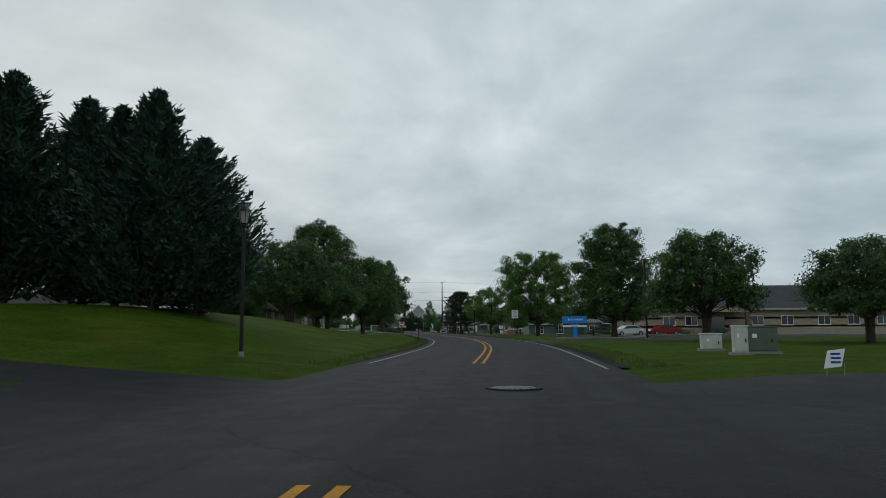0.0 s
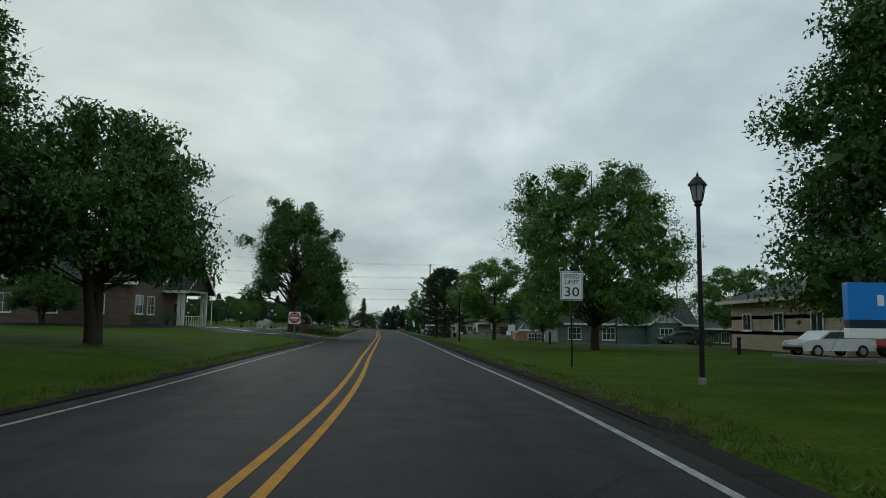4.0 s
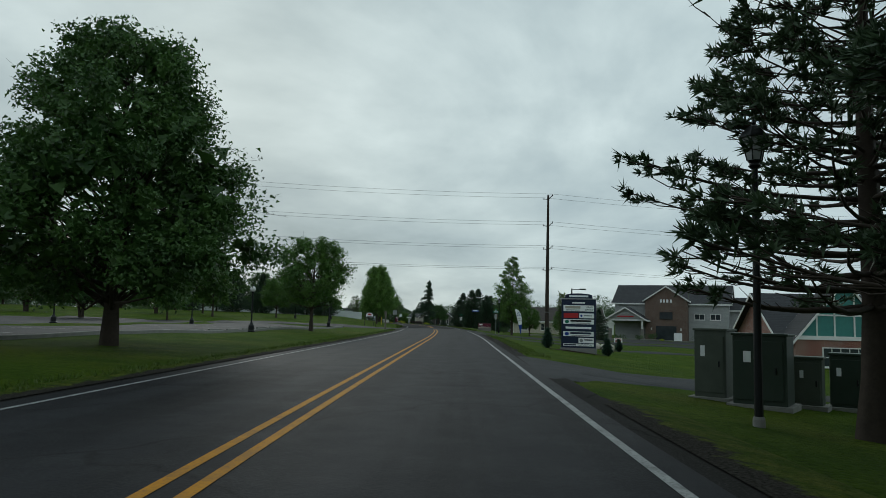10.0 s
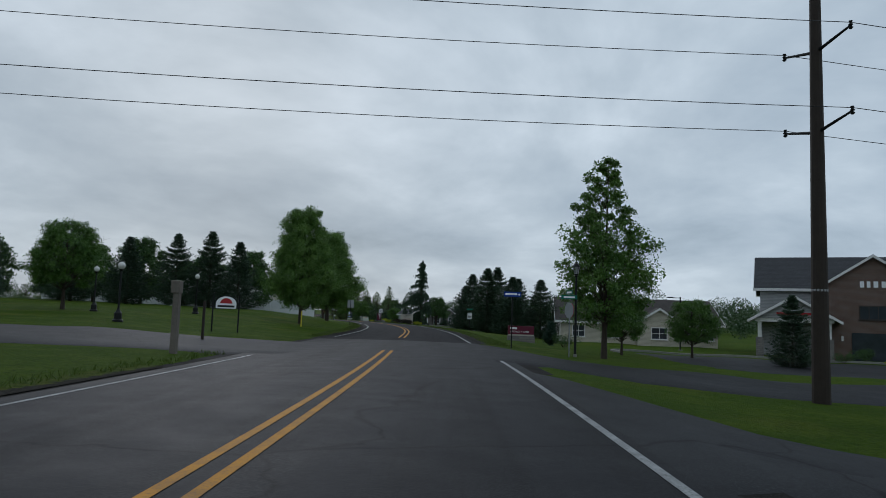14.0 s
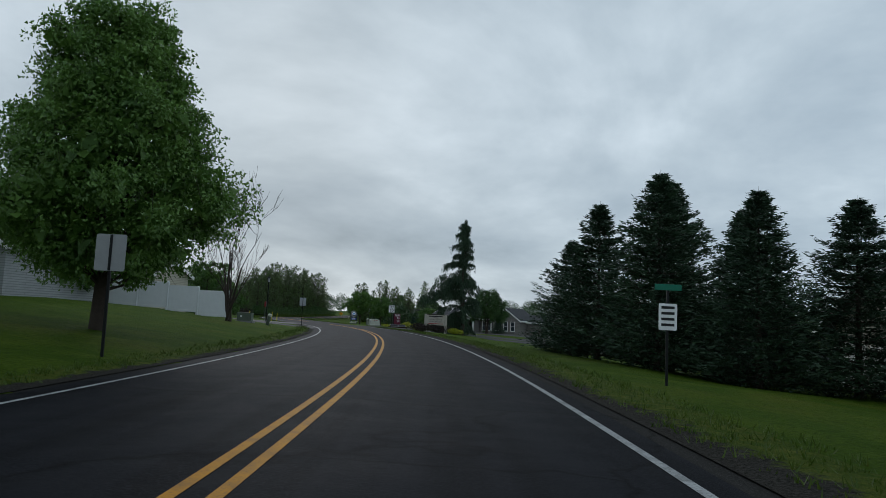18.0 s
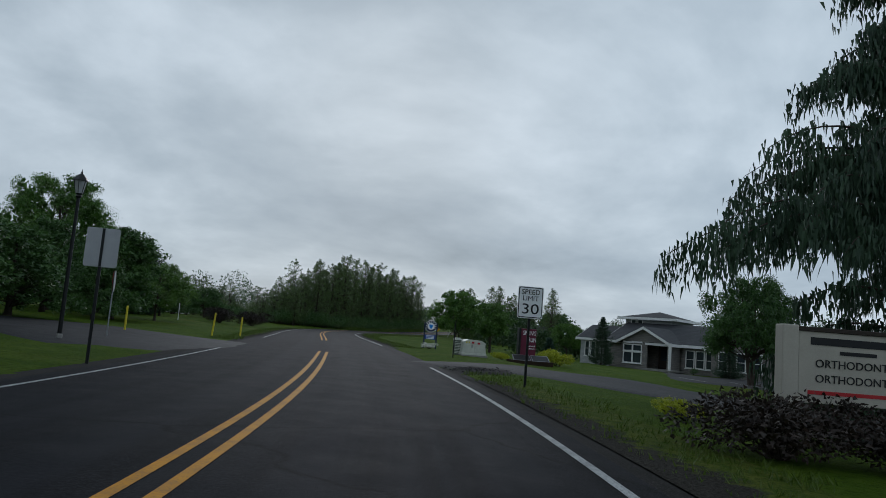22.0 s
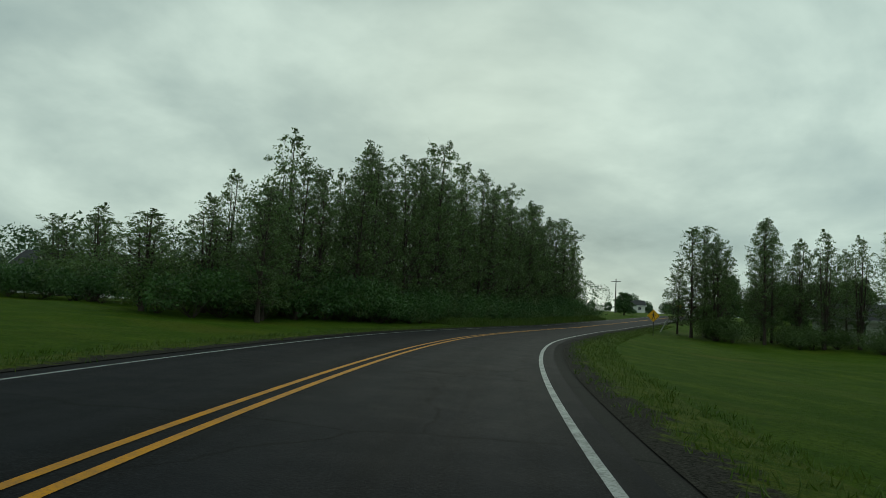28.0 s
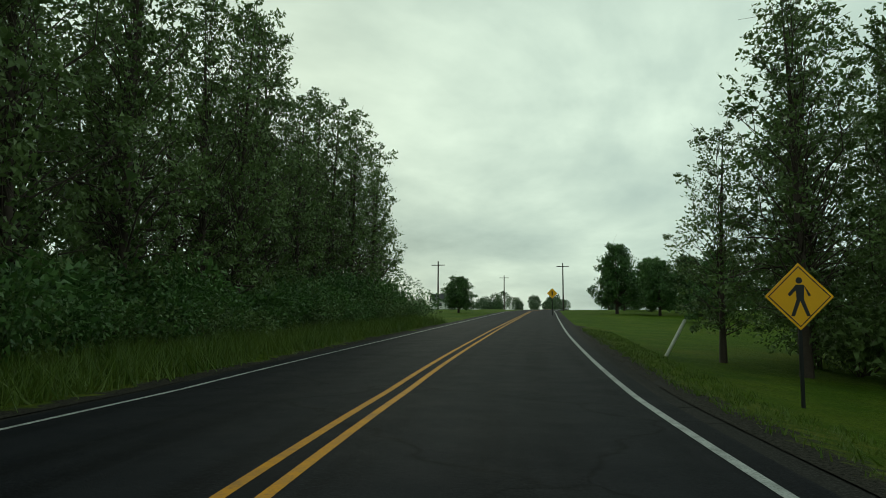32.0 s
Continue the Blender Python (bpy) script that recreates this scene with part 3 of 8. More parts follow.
# ---- ground, one sheet out to the horizon ----
def build_ground():
    xs = np.r_[-2600, -1500, -900, -600, -420, -320, -260, np.arange(-220, 111, 1.25), 140, 180, 240, 320, 460, 700, 1200, 2600]
    ys = np.r_[-2200, -900, -400, -200, -110, np.arange(-62, 561, 1.25), 580, 610, 650, 700, 760, 840, 960, 1200, 1700, 3000]
    X, Y = np.meshgrid(xs, ys, indexing="ij")
    xy = np.stack([X.ravel(), Y.ravel()], 1)
    z = land(xy)
    _, d = lateral(xy)
    z = np.where(np.abs(d) < 4.45, z - 0.06, z)
    n, m = len(xs), len(ys)
    i, j = np.meshgrid(np.arange(n - 1), np.arange(m - 1), indexing="ij")
    k = (i * m + j).ravel()
    f = np.stack([k, k + m, k + m + 1, k + 1], 1)
    ob = link_mesh("ground", np.column_stack([xy, z]), f, LAWN, smooth=True)
    tagged(ob, "mown green lawn and rolling verge, damp", "ground", "", "structure")


build_ground()
road = tagged(strip("road", ASPHALT, -3.85, 3.75, -59, 229.3, 0.045, cols=17), "dark damp two-lane asphalt road", "road", "", "structure")
tagged(strip("road_resurfaced", NEW_ASPHALT, -3.85, 3.75, 228.3, 740, 0.045, cols=17), "newer blue-black asphalt on the two-lane road", "road", "", "structure")
tagged(strip("road_shoulder_left", GRAVEL, -4.35, -3.8, 21, 740, 0.025, cols=3), "narrow strip of gravel and soil", "shoulder", "", "structure")
for n, (y0, y1) in enumerate(((19, 201), (210.5, 214.6), (227.5, 326), (340, 740))):
    tagged(strip("road_shoulder_right_%d" % (n + 1), GRAVEL, 3.7, 4.2, y0, y1, 0.025, cols=3), "narrow strip of gravel and soil", "shoulder", "", "structure")


def road_line(d, w, mat, spans, name):
    for y0, y1 in spans:
        strip(name, mat, d - w / 2, d + w / 2, y0, y1, 0.050, parent=road)


road_line(-0.138, 0.10, YELLOW, [(-59, 5.7), (20.5, 219), (232, 329), (343, 740)], "yellow_line")
road_line(0.138, 0.10, YELLOW, [(-59, 5.2), (20.5, 219), (232, 329), (343, 740)], "yellow_line")
road_line(-3.42, 0.085, WHITE_LINE, [(21, 104), (120, 214), (231, 328), (341, 740)], "white_line")
road_line(3.41, 0.10, WHITE_LINE, [(18.5, 215), (228, 325), (342, 740)], "white_line")

def verge_strip(name, side, d0, d1, y0, y1):
    """Rough ground between the gravel and the mown lawn, lying on the land."""
    ks = np.where((LINE[:, 1] >= y0) & (LINE[:, 1] <= y1))[0]
    ds = side * np.linspace(d0, d1, 7)
    xy = (LINE[ks][:, None] + SIDE[ks][:, None] * ds[None, :, None]).reshape(-1, 2)
    rise = np.tile(np.array([0.012, 0.018, 0.02, 0.02, 0.018, 0.01, -0.03]), (len(ks), 1))
    fade = np.clip(np.minimum(np.arange(len(ks)), np.arange(len(ks))[::-1]) / 4.0, 0, 1)[:, None]
    rise = (rise * fade - 0.09 * (1 - fade)).ravel()
    i, j = np.meshgrid(np.arange(len(ks) - 1), np.arange(6), indexing="ij")
    k = (i * 7 + j).ravel()
    made = link_mesh(name, np.column_stack([xy, land(xy) + rise]), np.stack([k, k + 1, k + 8, k + 7], 1), VERGE, smooth=True)
    across = made.data.attributes.new("across", "FLOAT", "POINT")
    across.data.foreach_set("value", np.tile(np.linspace(0, 1, 7), len(ks)).astype(np.float32))
    return tagged(made, "ragged strip of soil, gravel and thin yellowing grass", "verge", "", "structure")


for n, (side, d1, y0, y1) in enumerate(((-1, 4.8, 22, 104), (-1, 4.8, 121, 213), (-1, 4.9, 232, 310), (-1, 5.2, 337, 480), (1, 5.4, 20, 47), (1, 5.2, 60, 153), (1, 5.2, 164, 200), (1, 5.8, 230, 324), (1, 5.9, 343, 480))):
    verge_strip("verge_strip_%d" % (n + 1), side, 4.02, d1, y0, y1)

# ---- trees ----
def tubes(paths, sides=5):
    """Tapered tubes: each path is a list of (point, radius). Returns vertices and quads."""
    V, F, n = [], [], 0
    ang = np.arange(sides) * 2 * np.pi / sides
    for path in paths:
        p = np.array([q for q, _ in path], float)
        r = np.array([q for _, q in path], float)
        t = np.gradient(p, axis=0)
        t /= np.linalg.norm(t, axis=1)[:, None] + 1e-9
        ref = np.where(np.abs(t[:, 2:3]) > 0.9, np.array([[1.0, 0, 0]]), np.array([[0, 0, 1.0]]))
        a = np.cross(t, ref)
        a /= np.linalg.norm(a, axis=1)[:, None]
        b = np.cross(t, a)
        ring = p[:, None] + r[:, None, None] * (a[:, None] * np.cos(ang)[None, :, None] + b[:, None] * np.sin(ang)[None, :, None])
        V.append(ring.reshape(-1, 3))
        i, j = np.meshgrid(np.arange(len(p) - 1), np.arange(sides), indexing="ij")
        i, j = i.ravel(), j.ravel()
        F.append(np.stack([i * sides + j, i * sides + (j + 1) % sides, (i + 1) * sides + (j + 1) % sides, (i + 1) * sides + j], 1) + n)
        n += len(p) * sides
    return np.vstack(V), np.vstack(F)


def leaf_quads(c, axis, length, width, g):
    """Pointed leaves about centres c, along axis, each turned at random about it."""
    n = len(c)
    axis = axis / (np.linalg.norm(axis, axis=1)[:, None] + 1e-9)
    other = np.cross(axis, g.normal(size=(n, 3)))
    other /= np.linalg.norm(other, axis=1)[:, None] + 1e-9
    l = (length * g.uniform(0.6, 1.3, n))[:, None]
    w = (width * g.uniform(0.6, 1.3, n))[:, None]
    v = np.stack([c - axis * l / 2 - other * w / 2, c - axis * l * 0.35 + other * w / 2, c + axis * l / 2], 1).reshape(-1, 3)
    return v, np.arange(3 * n).reshape(n, 3)


def wobble(seed):
    g = np.random.default_rng(seed)
    ph = g.uniform(0, 6.28, 6)
    return lambda a, u: 1 + 0.16 * np.sin(2 * a + ph[0] + 3 * u) + 0.12 * np.sin(3 * a + ph[1] - 7 * u) + 0.10 * np.sin(5 * a + ph[2] + 11 * u)


ROUND_LOW = lambda u: np.sqrt(np.clip(1 - ((u - 0.42) / 0.6) ** 2, 0, 1))
EGG = lambda u: np.clip(np.sin(np.pi * np.clip(u, 0, 1) ** 0.62), 0, 1) ** 0.8
CONE = lambda u: np.clip(1 - u, 0.015, 1) ** 0.85
DOME = lambda u: np.sqrt(np.clip(1 - u**2.2, 0, 1))


def tree(name, seed, h, base, rx, shape, leaf, mat, label, ends=130, per=85, spread=0.55, size=(0.26, 0.17), lift=0.6, inner=0.45,
         bark=None, trunk_r=0.16, stems=1, drop=0.0, flat=0.8, droopy=0.0, category="tree", bend=0.25, core=40, ragged=1.0, puff_r=0.27):
    """One tree at the origin: a tapered trunk with limbs, and a crown of small leaves in uneven clumps."""
    g = np.random.default_rng(seed)
    wob = wobble(seed)
    grid = np.linspace(0, 1, 200)
    share = np.cumsum(shape(grid) ** 1.2 + 0.15)
    u = np.interp((np.arange(ends) + g.uniform(0, 1, ends)) / ends, share / share[-1], grid)
    u = np.minimum(u, g.uniform(0.86, 0.95, ends))
    a = np.arange(ends) * 2.39996 + g.normal(size=ends) * 0.3
    lump = 1.45 * spread * g.uniform(0.6, 1.3, ends)
    lump *= np.clip(0.35 + 0.85 * shape(u), 0.4, 1.0)
    z = base + 0.75 * flat * lump + u * (h - base - 1.5 * flat * lump)
    rad = np.maximum(rx * shape(u) * (1 + ragged * (wob(a, u) - 1)) - 0.85 * lump, 0.05) * np.sqrt(g.uniform(inner**2, 1, ends))
    tip = np.stack([rad * np.cos(a), rad * np.sin(a), z - drop * rad], 1)
    lean = g.uniform(-bend, bend, 2)
    paths = []
    for s in range(stems):
        off = g.normal(size=2) * (0.25 * rx if stems > 1 else 0.0)
        hs = h * (0.93 if s == 0 else g.uniform(0.7, 0.9))
        zz = np.linspace(-0.25, hs, 7)
        flare = np.array([1.5, 1.0, 0.86, 0.68, 0.48, 0.27, 0.06]) * trunk_r
        paths.append([((lean[0] * (q / h) ** 2 + off[0] * abs(q / h) ** 0.7, lean[1] * (q / h) ** 2 + off[1] * abs(q / h) ** 0.7, q), r) for q, r in zip(zz, flare)])
    for k in range(ends):
        z0 = max(base * 0.85 + 0.3 * (h - base) * g.random() ** 1.5, z[k] - lift * rad[k] - 0.25 * (h - base) * 0.3)
        z0 = min(z0, max(base * 0.9, z[k] - 0.1 * rad[k]))
        z0 = min(z0, h * 0.9)
        root = np.array([0, 0, z0])
        mid = root * 0.45 + tip[k] * 0.55 + np.array([0, 0, 0.10 * rad[k] * (1 if lift > 0 else -0.4)]) + g.normal(size=3) * 0.06 * rx
        r0 = max(0.012, trunk_r * 0.36 * (1 - 0.75 * u[k]) * (0.5 + 0.5 * g.random()))
        paths.append([(root, r0), (mid, r0 * 0.6), (tip[k], 0.008)])
        for _ in range(2):
            paths.append([(tip[k] * 0.75 + mid * 0.25, 0.010), (tip[k] + g.normal(size=3) * lump[k] * 0.55, 0.004)])
    V, F = tubes(paths, 5)
    root_ob = thing(name, 0, 0, 0, 0, label, category)
    link_mesh("trunk", V, F, bark or BARK, root_ob, smooth=True)
    # leaves sit in tight sprays on the outer shell of each clump, with gaps between the sprays
    sprays = max(7, per // 11)
    own = np.repeat(np.arange(ends), sprays)
    out = tip - np.array([0, 0, base + 0.35 * (h - base)])
    out /= np.linalg.norm(out, axis=1)[:, None] + 1e-9
    way = g.normal(size=(len(own), 3))
    way /= np.linalg.norm(way, axis=1)[:, None] + 1e-9
    way = way + 0.45 * out[own] + np.array([0, 0, 0.12])
    way /= np.linalg.norm(way, axis=1)[:, None] + 1e-9
    heart = tip[own] + way * (lump[own] * g.uniform(0.25, 0.85, len(own)) ** 0.7)[:, None] * np.array([1, 1, flat])
    n = ends * per
    idx = g.integers(0, len(own), n)
    puff = g.normal(size=(n, 3))
    puff /= np.maximum(1.0, np.linalg.norm(puff, axis=1) / 1.5)[:, None]
    c = heart[idx] + puff * (puff_r * lump[own[idx]])[:, None] * np.array([1, 1, 0.6])
    axis = g.normal(size=(n, 3)) * 0.75 + 0.8 * way[idx] + np.array([0, 0, -0.5 - droopy])
    v, f = leaf_quads(c, axis, *size, g)
    if core:
        # broader leaves fill the heart of each clump
        idx = np.repeat(np.arange(ends), core)
        ball = g.normal(size=(len(idx), 3))
        ball /= np.linalg.norm(ball, axis=1)[:, None] + 1e-9
        c = tip[idx] * np.array([0.92, 0.92, 1]) + ball * (g.uniform(0.1, 0.7, len(idx)) * lump[idx])[:, None] * np.array([1, 1, flat])
        v2, f2 = leaf_quads(c, g.normal(size=c.shape), 0.40 * lump[idx], 0.34 * lump[idx], g)
        v, f = np.vstack([v, v2]), np.vstack([f, f2 + len(v)])
    link_mesh("crown", v, f, mat, root_ob, leaf)
    return root_ob


def conifer(name, seed, h, base, rx, mat, label, tiers=30, arms=9, dense=26, slope=-0.15, size=(0.32, 0.07), tipup=0.25, hang=0.25, shape=CONE, gappy=0.12, trunk_r=0.15, spread=0.12, bark=None, category="conifer", extra_fans=True):
    """A conifer at the origin: whorls of arms on one straight trunk, clad in short needle sprays."""
    g = np.random.default_rng(seed)
    wob = wobble(seed)
    paths = [[((0, 0, q), r) for q, r in zip(np.linspace(-0.2, h, 8), trunk_r * np.array([1.35, 1, 0.86, 0.7, 0.54, 0.36, 0.2, 0.03]))]]
    C, A = [], []
    for i in range(tiers):
        u = (i + g.uniform(-0.3, 0.3)) / tiers
        u = min(max(u, 0), 0.985)
        z0 = base + u * (h - base)
        for a in np.linspace(0, 2 * np.pi, arms, endpoint=False) + g.uniform(0, 6.28) + g.normal(size=arms) * 0.2:
            if g.random() < gappy:
                continue
            r = float(rx * shape(np.array(u)) * wob(np.array(a), np.array(u)) * g.uniform(0.62, 1.18))
            q = np.linspace(0, 1, 6)
            line = np.stack([np.cos(a) * r * q, np.sin(a) * r * q, z0 + slope * r * q + tipup * r * q**2.2 * (1 if tipup > 0 else 1)], 1)
            paths.append([(p, max(0.006, 0.028 * (1 - w) * (1 - 0.6 * u) * h / 8)) for p, w in zip(line[::2], q[::2])])
            n = max(5, int(dense * (0.35 + r / rx)))
            w = g.uniform(0.12, 1.0, n) ** 0.75
            pts = np.stack([np.interp(w, q, line[:, k]) for k in range(3)], 1)
            side = np.array([-np.sin(a), np.cos(a), 0])
            fan = g.normal(size=n) * spread * (0.4 + r) * (1.1 - 0.7 * w)
            pts += side * fan[:, None] + g.normal(size=(n, 3)) * 0.05
            pts[:, 2] -= np.abs(g.normal(size=n)) * hang * 0.5
            ax = np.array([np.cos(a), np.sin(a), 0.15])[None] + side * (np.sign(fan) * 0.7)[:, None] + g.normal(size=(n, 3)) * 0.35 + np.array([0, 0, -hang * 2.2 + tipup])
            C.append(pts)
            A.append(ax)
    V, F = tubes(paths, 5)
    root_ob = thing(name, 0, 0, 0, 0, label, category)
    link_mesh("trunk", V, F, bark or BARK, root_ob, smooth=True)
    v, f = leaf_quads(np.vstack(C), np.vstack(A), *size, g)
    link_mesh("crown", v, f, mat, root_ob)
    return root_ob


def pine_tree(name, seed, h, base, rx, label, full=1.0, bald=0.42):
    """A long-needled pine: whorls of bowed limbs, upturned twigs and a tuft of needles at each twig's end."""
    g = np.random.default_rng(seed)
    wob = wobble(seed)
    paths = [[((0.05 * math.sin(q), 0.04 * math.cos(q * 0.8), q), r) for q, r in zip(np.linspace(-0.2, h * 0.97, 9), 0.21 * np.array([1.45, 1.05, 0.93, 0.82, 0.68, 0.52, 0.36, 0.2, 0.04]))]]
    C, A = [], []
    q = np.linspace(0, 1, 6)
    for i in range(24):
        u = (i + g.uniform(-0.3, 0.3)) / 24
        u = min(max(u, 0.0), 0.97)
        for a in np.linspace(0, 2 * np.pi, 7, endpoint=False) + g.uniform(0, 6.28) + g.normal(size=7) * 0.22:
            r = float(rx * (1.0 - u**2.3) ** 0.62 * (1.02 - 0.12 * u) * (1 + 0.8 * (wob(np.array(a), np.array(u)) - 1)) * g.uniform(0.6, 1.06))
            way = np.array([math.cos(a), math.sin(a), 0])
            side = np.array([-way[1], way[0], 0])
            sway = g.normal() * 0.12 * r
            line = way * (r * q)[:, None] + side * (sway * q**2)[:, None]
            line[:, 2] = base + u * (h - base - 0.75) + r * ((-0.14 + 0.5 * u) * q + 0.22 * q**2.4)
            paths.append([(p, max(0.007, 0.046 * (1 - 0.85 * w) * (1.15 - u))) for p, w in zip(line, q)])
            bare = g.random() < max(0.0, bald - 1.6 * u)
            for w in g.uniform(0.26, 1.0, int((8 + 5.0 * r) * full)) ** 0.55:
                p = np.array([np.interp(w, q, line[:, k]) for k in range(3)])
                turn = g.choice((-1.0, 1.0)) * g.uniform(0.25, 1.0)
                d = way * 0.8 + side * turn + np.array([0, 0, g.uniform(-0.12, 0.3)])
                d /= np.linalg.norm(d)
                reach = g.uniform(0.28, 0.85) * (1.25 - 0.55 * w)
                tip = p + d * reach + np.array([0, 0, 0.14 * reach])
                paths.append([(p, 0.012), (p + d * reach * 0.55, 0.008), (tip, 0.005)])
                if bare and (w < 0.8 or g.random() < 0.5):
                    continue
                for e in (1.0, 0.8, 0.62, 0.45)[:int(g.integers(3, 5))]:
                    c = p + (tip - p) * e + g.normal(size=3) * 0.045 * (e < 1)
                    n = 11
                    ax = d + np.array([0, 0, 0.35]) + g.normal(size=(n, 3)) * 0.75
                    ax /= np.linalg.norm(ax, axis=1)[:, None]
                    C.append(c + ax * 0.085)
                    A.append(ax)
    V, F = tubes(paths, 4)
    root_ob = thing(name, 0, 0, 0, 0, label, "conifer")
    link_mesh("trunk", V, F, BARK, root_ob, smooth=True)
    v, f = leaf_quads(np.vstack(C), np.vstack(A), 0.17, 0.046, g)
    link_mesh("crown", v, f, PINE, root_ob)
    return root_ob


def bare_tree(name, seed, h, label, bark):
    """A leafless tree: forking limbs down to fine twigs."""
    g = np.random.default_rng(seed)
    paths = []

    def grow(p, d, length, r, level):
        pts = [(p.copy(), r)]
        for s in range(3):
            d = d + g.normal(size=3) * 0.10 + np.array([0, 0, 0.05])
            d /= np.linalg.norm(d)
            p = p + d * length / 3
            pts.append((p.copy(), r * (1 - 0.22 * (s + 1))))
        paths.append(pts)
        if level < 5:
            for _ in range(int(g.integers(2, 4))):
                k = int(g.integers(1, 4))
                nd = d + g.normal(size=3) * np.array([0.34, 0.34, 0.18]) + np.array([0, 0, 0.18])
                grow(pts[k][0].copy(), nd / np.linalg.norm(nd), length * g.uniform(0.58, 0.8), max(0.011, pts[k][1] * 0.70), level + 1)

    for s in range(4):
        d = np.array([g.normal() * 0.12, g.normal() * 0.12, 1.0])
        grow(np.array([g.normal() * 0.08, g.normal() * 0.08, -0.15]), d / np.linalg.norm(d), h * g.uniform(0.30, 0.38), 0.11, 0)
    V, F = tubes(paths, 5)
    V[:, 2] *= h / V[:, 2].max()
    root_ob = thing(name, 0, 0, 0, 0, label, "tree")
    link_mesh("trunk", V, F, bark, root_ob, smooth=True)
    return root_ob


def shrub(name, seed, h, rx, mat, label, n=1500, size=(0.11, 0.07), category="shrub", lumps=9):
    g = np.random.default_rng(seed)
    k = g.integers(0, lumps, n)
    lc = np.stack([g.normal(size=lumps) * rx * 0.42, g.normal(size=lumps) * rx * 0.42, g.uniform(0.35, 0.72, lumps) * h], 1)
    d = g.normal(size=(n, 3))
    d /= np.linalg.norm(d, axis=1)[:, None]
    c = lc[k] + d * np.array([rx * 0.52, rx * 0.52, h * 0.34]) * g.uniform(0.55, 1.0, n)[:, None]
    c[:, 2] = np.clip(c[:, 2], 0.04, None)
    v, f = leaf_quads(c, d + g.normal(size=(n, 3)) * 0.6, *size, g)
    root_ob = thing(name, 0, 0, 0, 0, label, category)
    stems = [[((0, 0, -0.05), 0.02), (lc[j] * 0.6, 0.014), (lc[j], 0.006)] for j in range(lumps)]
    V, F = tubes(stems, 4)
    link_mesh("stem", V, F, BARK, root_ob)
    link_mesh("foliage", v, f, mat, root_ob)
    return root_ob


def at(ob, x, y, yaw=0.0, s=1.0, sz=None, z=None):
    """Stand a built thing on the land."""
    ob.matrix_world = pose(x, y, ground(x, y) - 0.02 if z is None else z, 0, 0, yaw) @ Matrix.Diagonal((s, s, sz or s, 1))
    return ob


def again(ob, x, y, yaw=0.0, s=1.0, sz=None, label=""):
    """Another one like it, turned and grown differently."""
    k = ob.scale
    m = pose(x, y, ground(x, y) - 0.02, 0, 0, yaw) @ Matrix.Diagonal((s / k[0], s / k[1], (sz or s) / k[2], 1))
    made = copy_thing(ob, m)
    return tagged(made, label)


# first stretch, left: dark cypress screen, lawn trees
cyp = at(conifer("cypress_tree", 11, 10.0, 0.1, 3.9, CYPRESS, "tall dark blue-green cypress with feathery upswept tips", tiers=42, arms=12, dense=78, slope=0.15, size=(0.33, 0.12), tipup=0.6, hang=0.0, shape=lambda u: np.clip(1 - u, 0.02, 1) ** 0.85, spread=0.16), -12.7, 31.3)
for x, y, a, k, q in ((-11.2, 33.4, 80, 0.95, 0.86), (-14.6, 32.0, 200, 0.95, 0.93), (-16.6, 33.0, 140, 1.05, 1.0), (-18.8, 30.6, 20, 1.1, 1.04), (-20.8, 31.5, 260, 1.0, 0.96), (-22.9, 31.0, 300, 1.05, 1.02), (-13.8, 34.6, 170, 1.0, 0.84)):
    again(cyp, x, y, a, k, q)
crab = at(tree("lawn_tree", 21, 6.6, 1.5, 4.6, DOME, "", DARK_LEAF, "broad low crab apple with dense dark crown", ends=95, per=250, spread=0.66, size=(0.13, 0.09), stems=3, trunk_r=0.17, ragged=0.8), -12.2, 58.5, 0, 1.08, 1.12)
again(crab, -9.8, 62.5, 100, 0.80)
again(crab, -8.8, 82.4, 60, 1.2, 1.42, "spreading lawn tree with dense dark crown")
again(crab, 17.0, 45.6, 190, 1.02, 1.12, "spreading lawn tree beside utility boxes")
again(crab, 21.5, 35.5, 70, 0.85, 0.85)
again(crab, 33.0, 44.0, 20, 1.0)
linden = at(tree("linden_tree", 22, 12.2, 1.4, 6.2, lambda u: np.clip(1.0 - u, 0, 1) ** 0.42 * np.clip(0.75 + 1.6 * u, 0, 1), "", DARK_LEAF, "tall dense pyramidal linden, dark green", ends=170, per=300, spread=0.84, size=(0.145, 0.105), trunk_r=0.22, ragged=0.4), -13.2, 77.0, 0, 1.2, 1.03)
again(linden, -20.5, 71.0, 120, 0.8)
at(tree("island_maple_tree", 61, 12.4, 1.5, 5.0, lambda u: np.clip(3.4 * (1.04 - u), 0, 1) ** 0.7 * np.clip(0.95 - 0.22 * u, 0, 1), "", DARK_LEAF, "tall blocky maple with several flat tops on a mulched island", ends=150, per=270, spread=0.76, size=(0.15, 0.11), trunk_r=0.24, bend=0.1, ragged=0.6), 18.5, 75.4, 30, 1.1, 1.04)
sheet("tree_bed", MULCH, [(17.6, 74.5), (19.4, 74.5), (19.4, 76.3), (17.6, 76.3)], 0.06, "mulch round the island tree", 0.4)
maple = at(tree("maple_tree", 23, 12.0, 1.4, 6.6, ROUND_LOW, "", LEAF, "broad maple with open airy green crown", ends=160, per=290, spread=0.80, size=(0.135, 0.10), trunk_r=0.24, lift=0.8, ragged=0.7), 14.2, 102.7, 0, 1.1, 1.08)
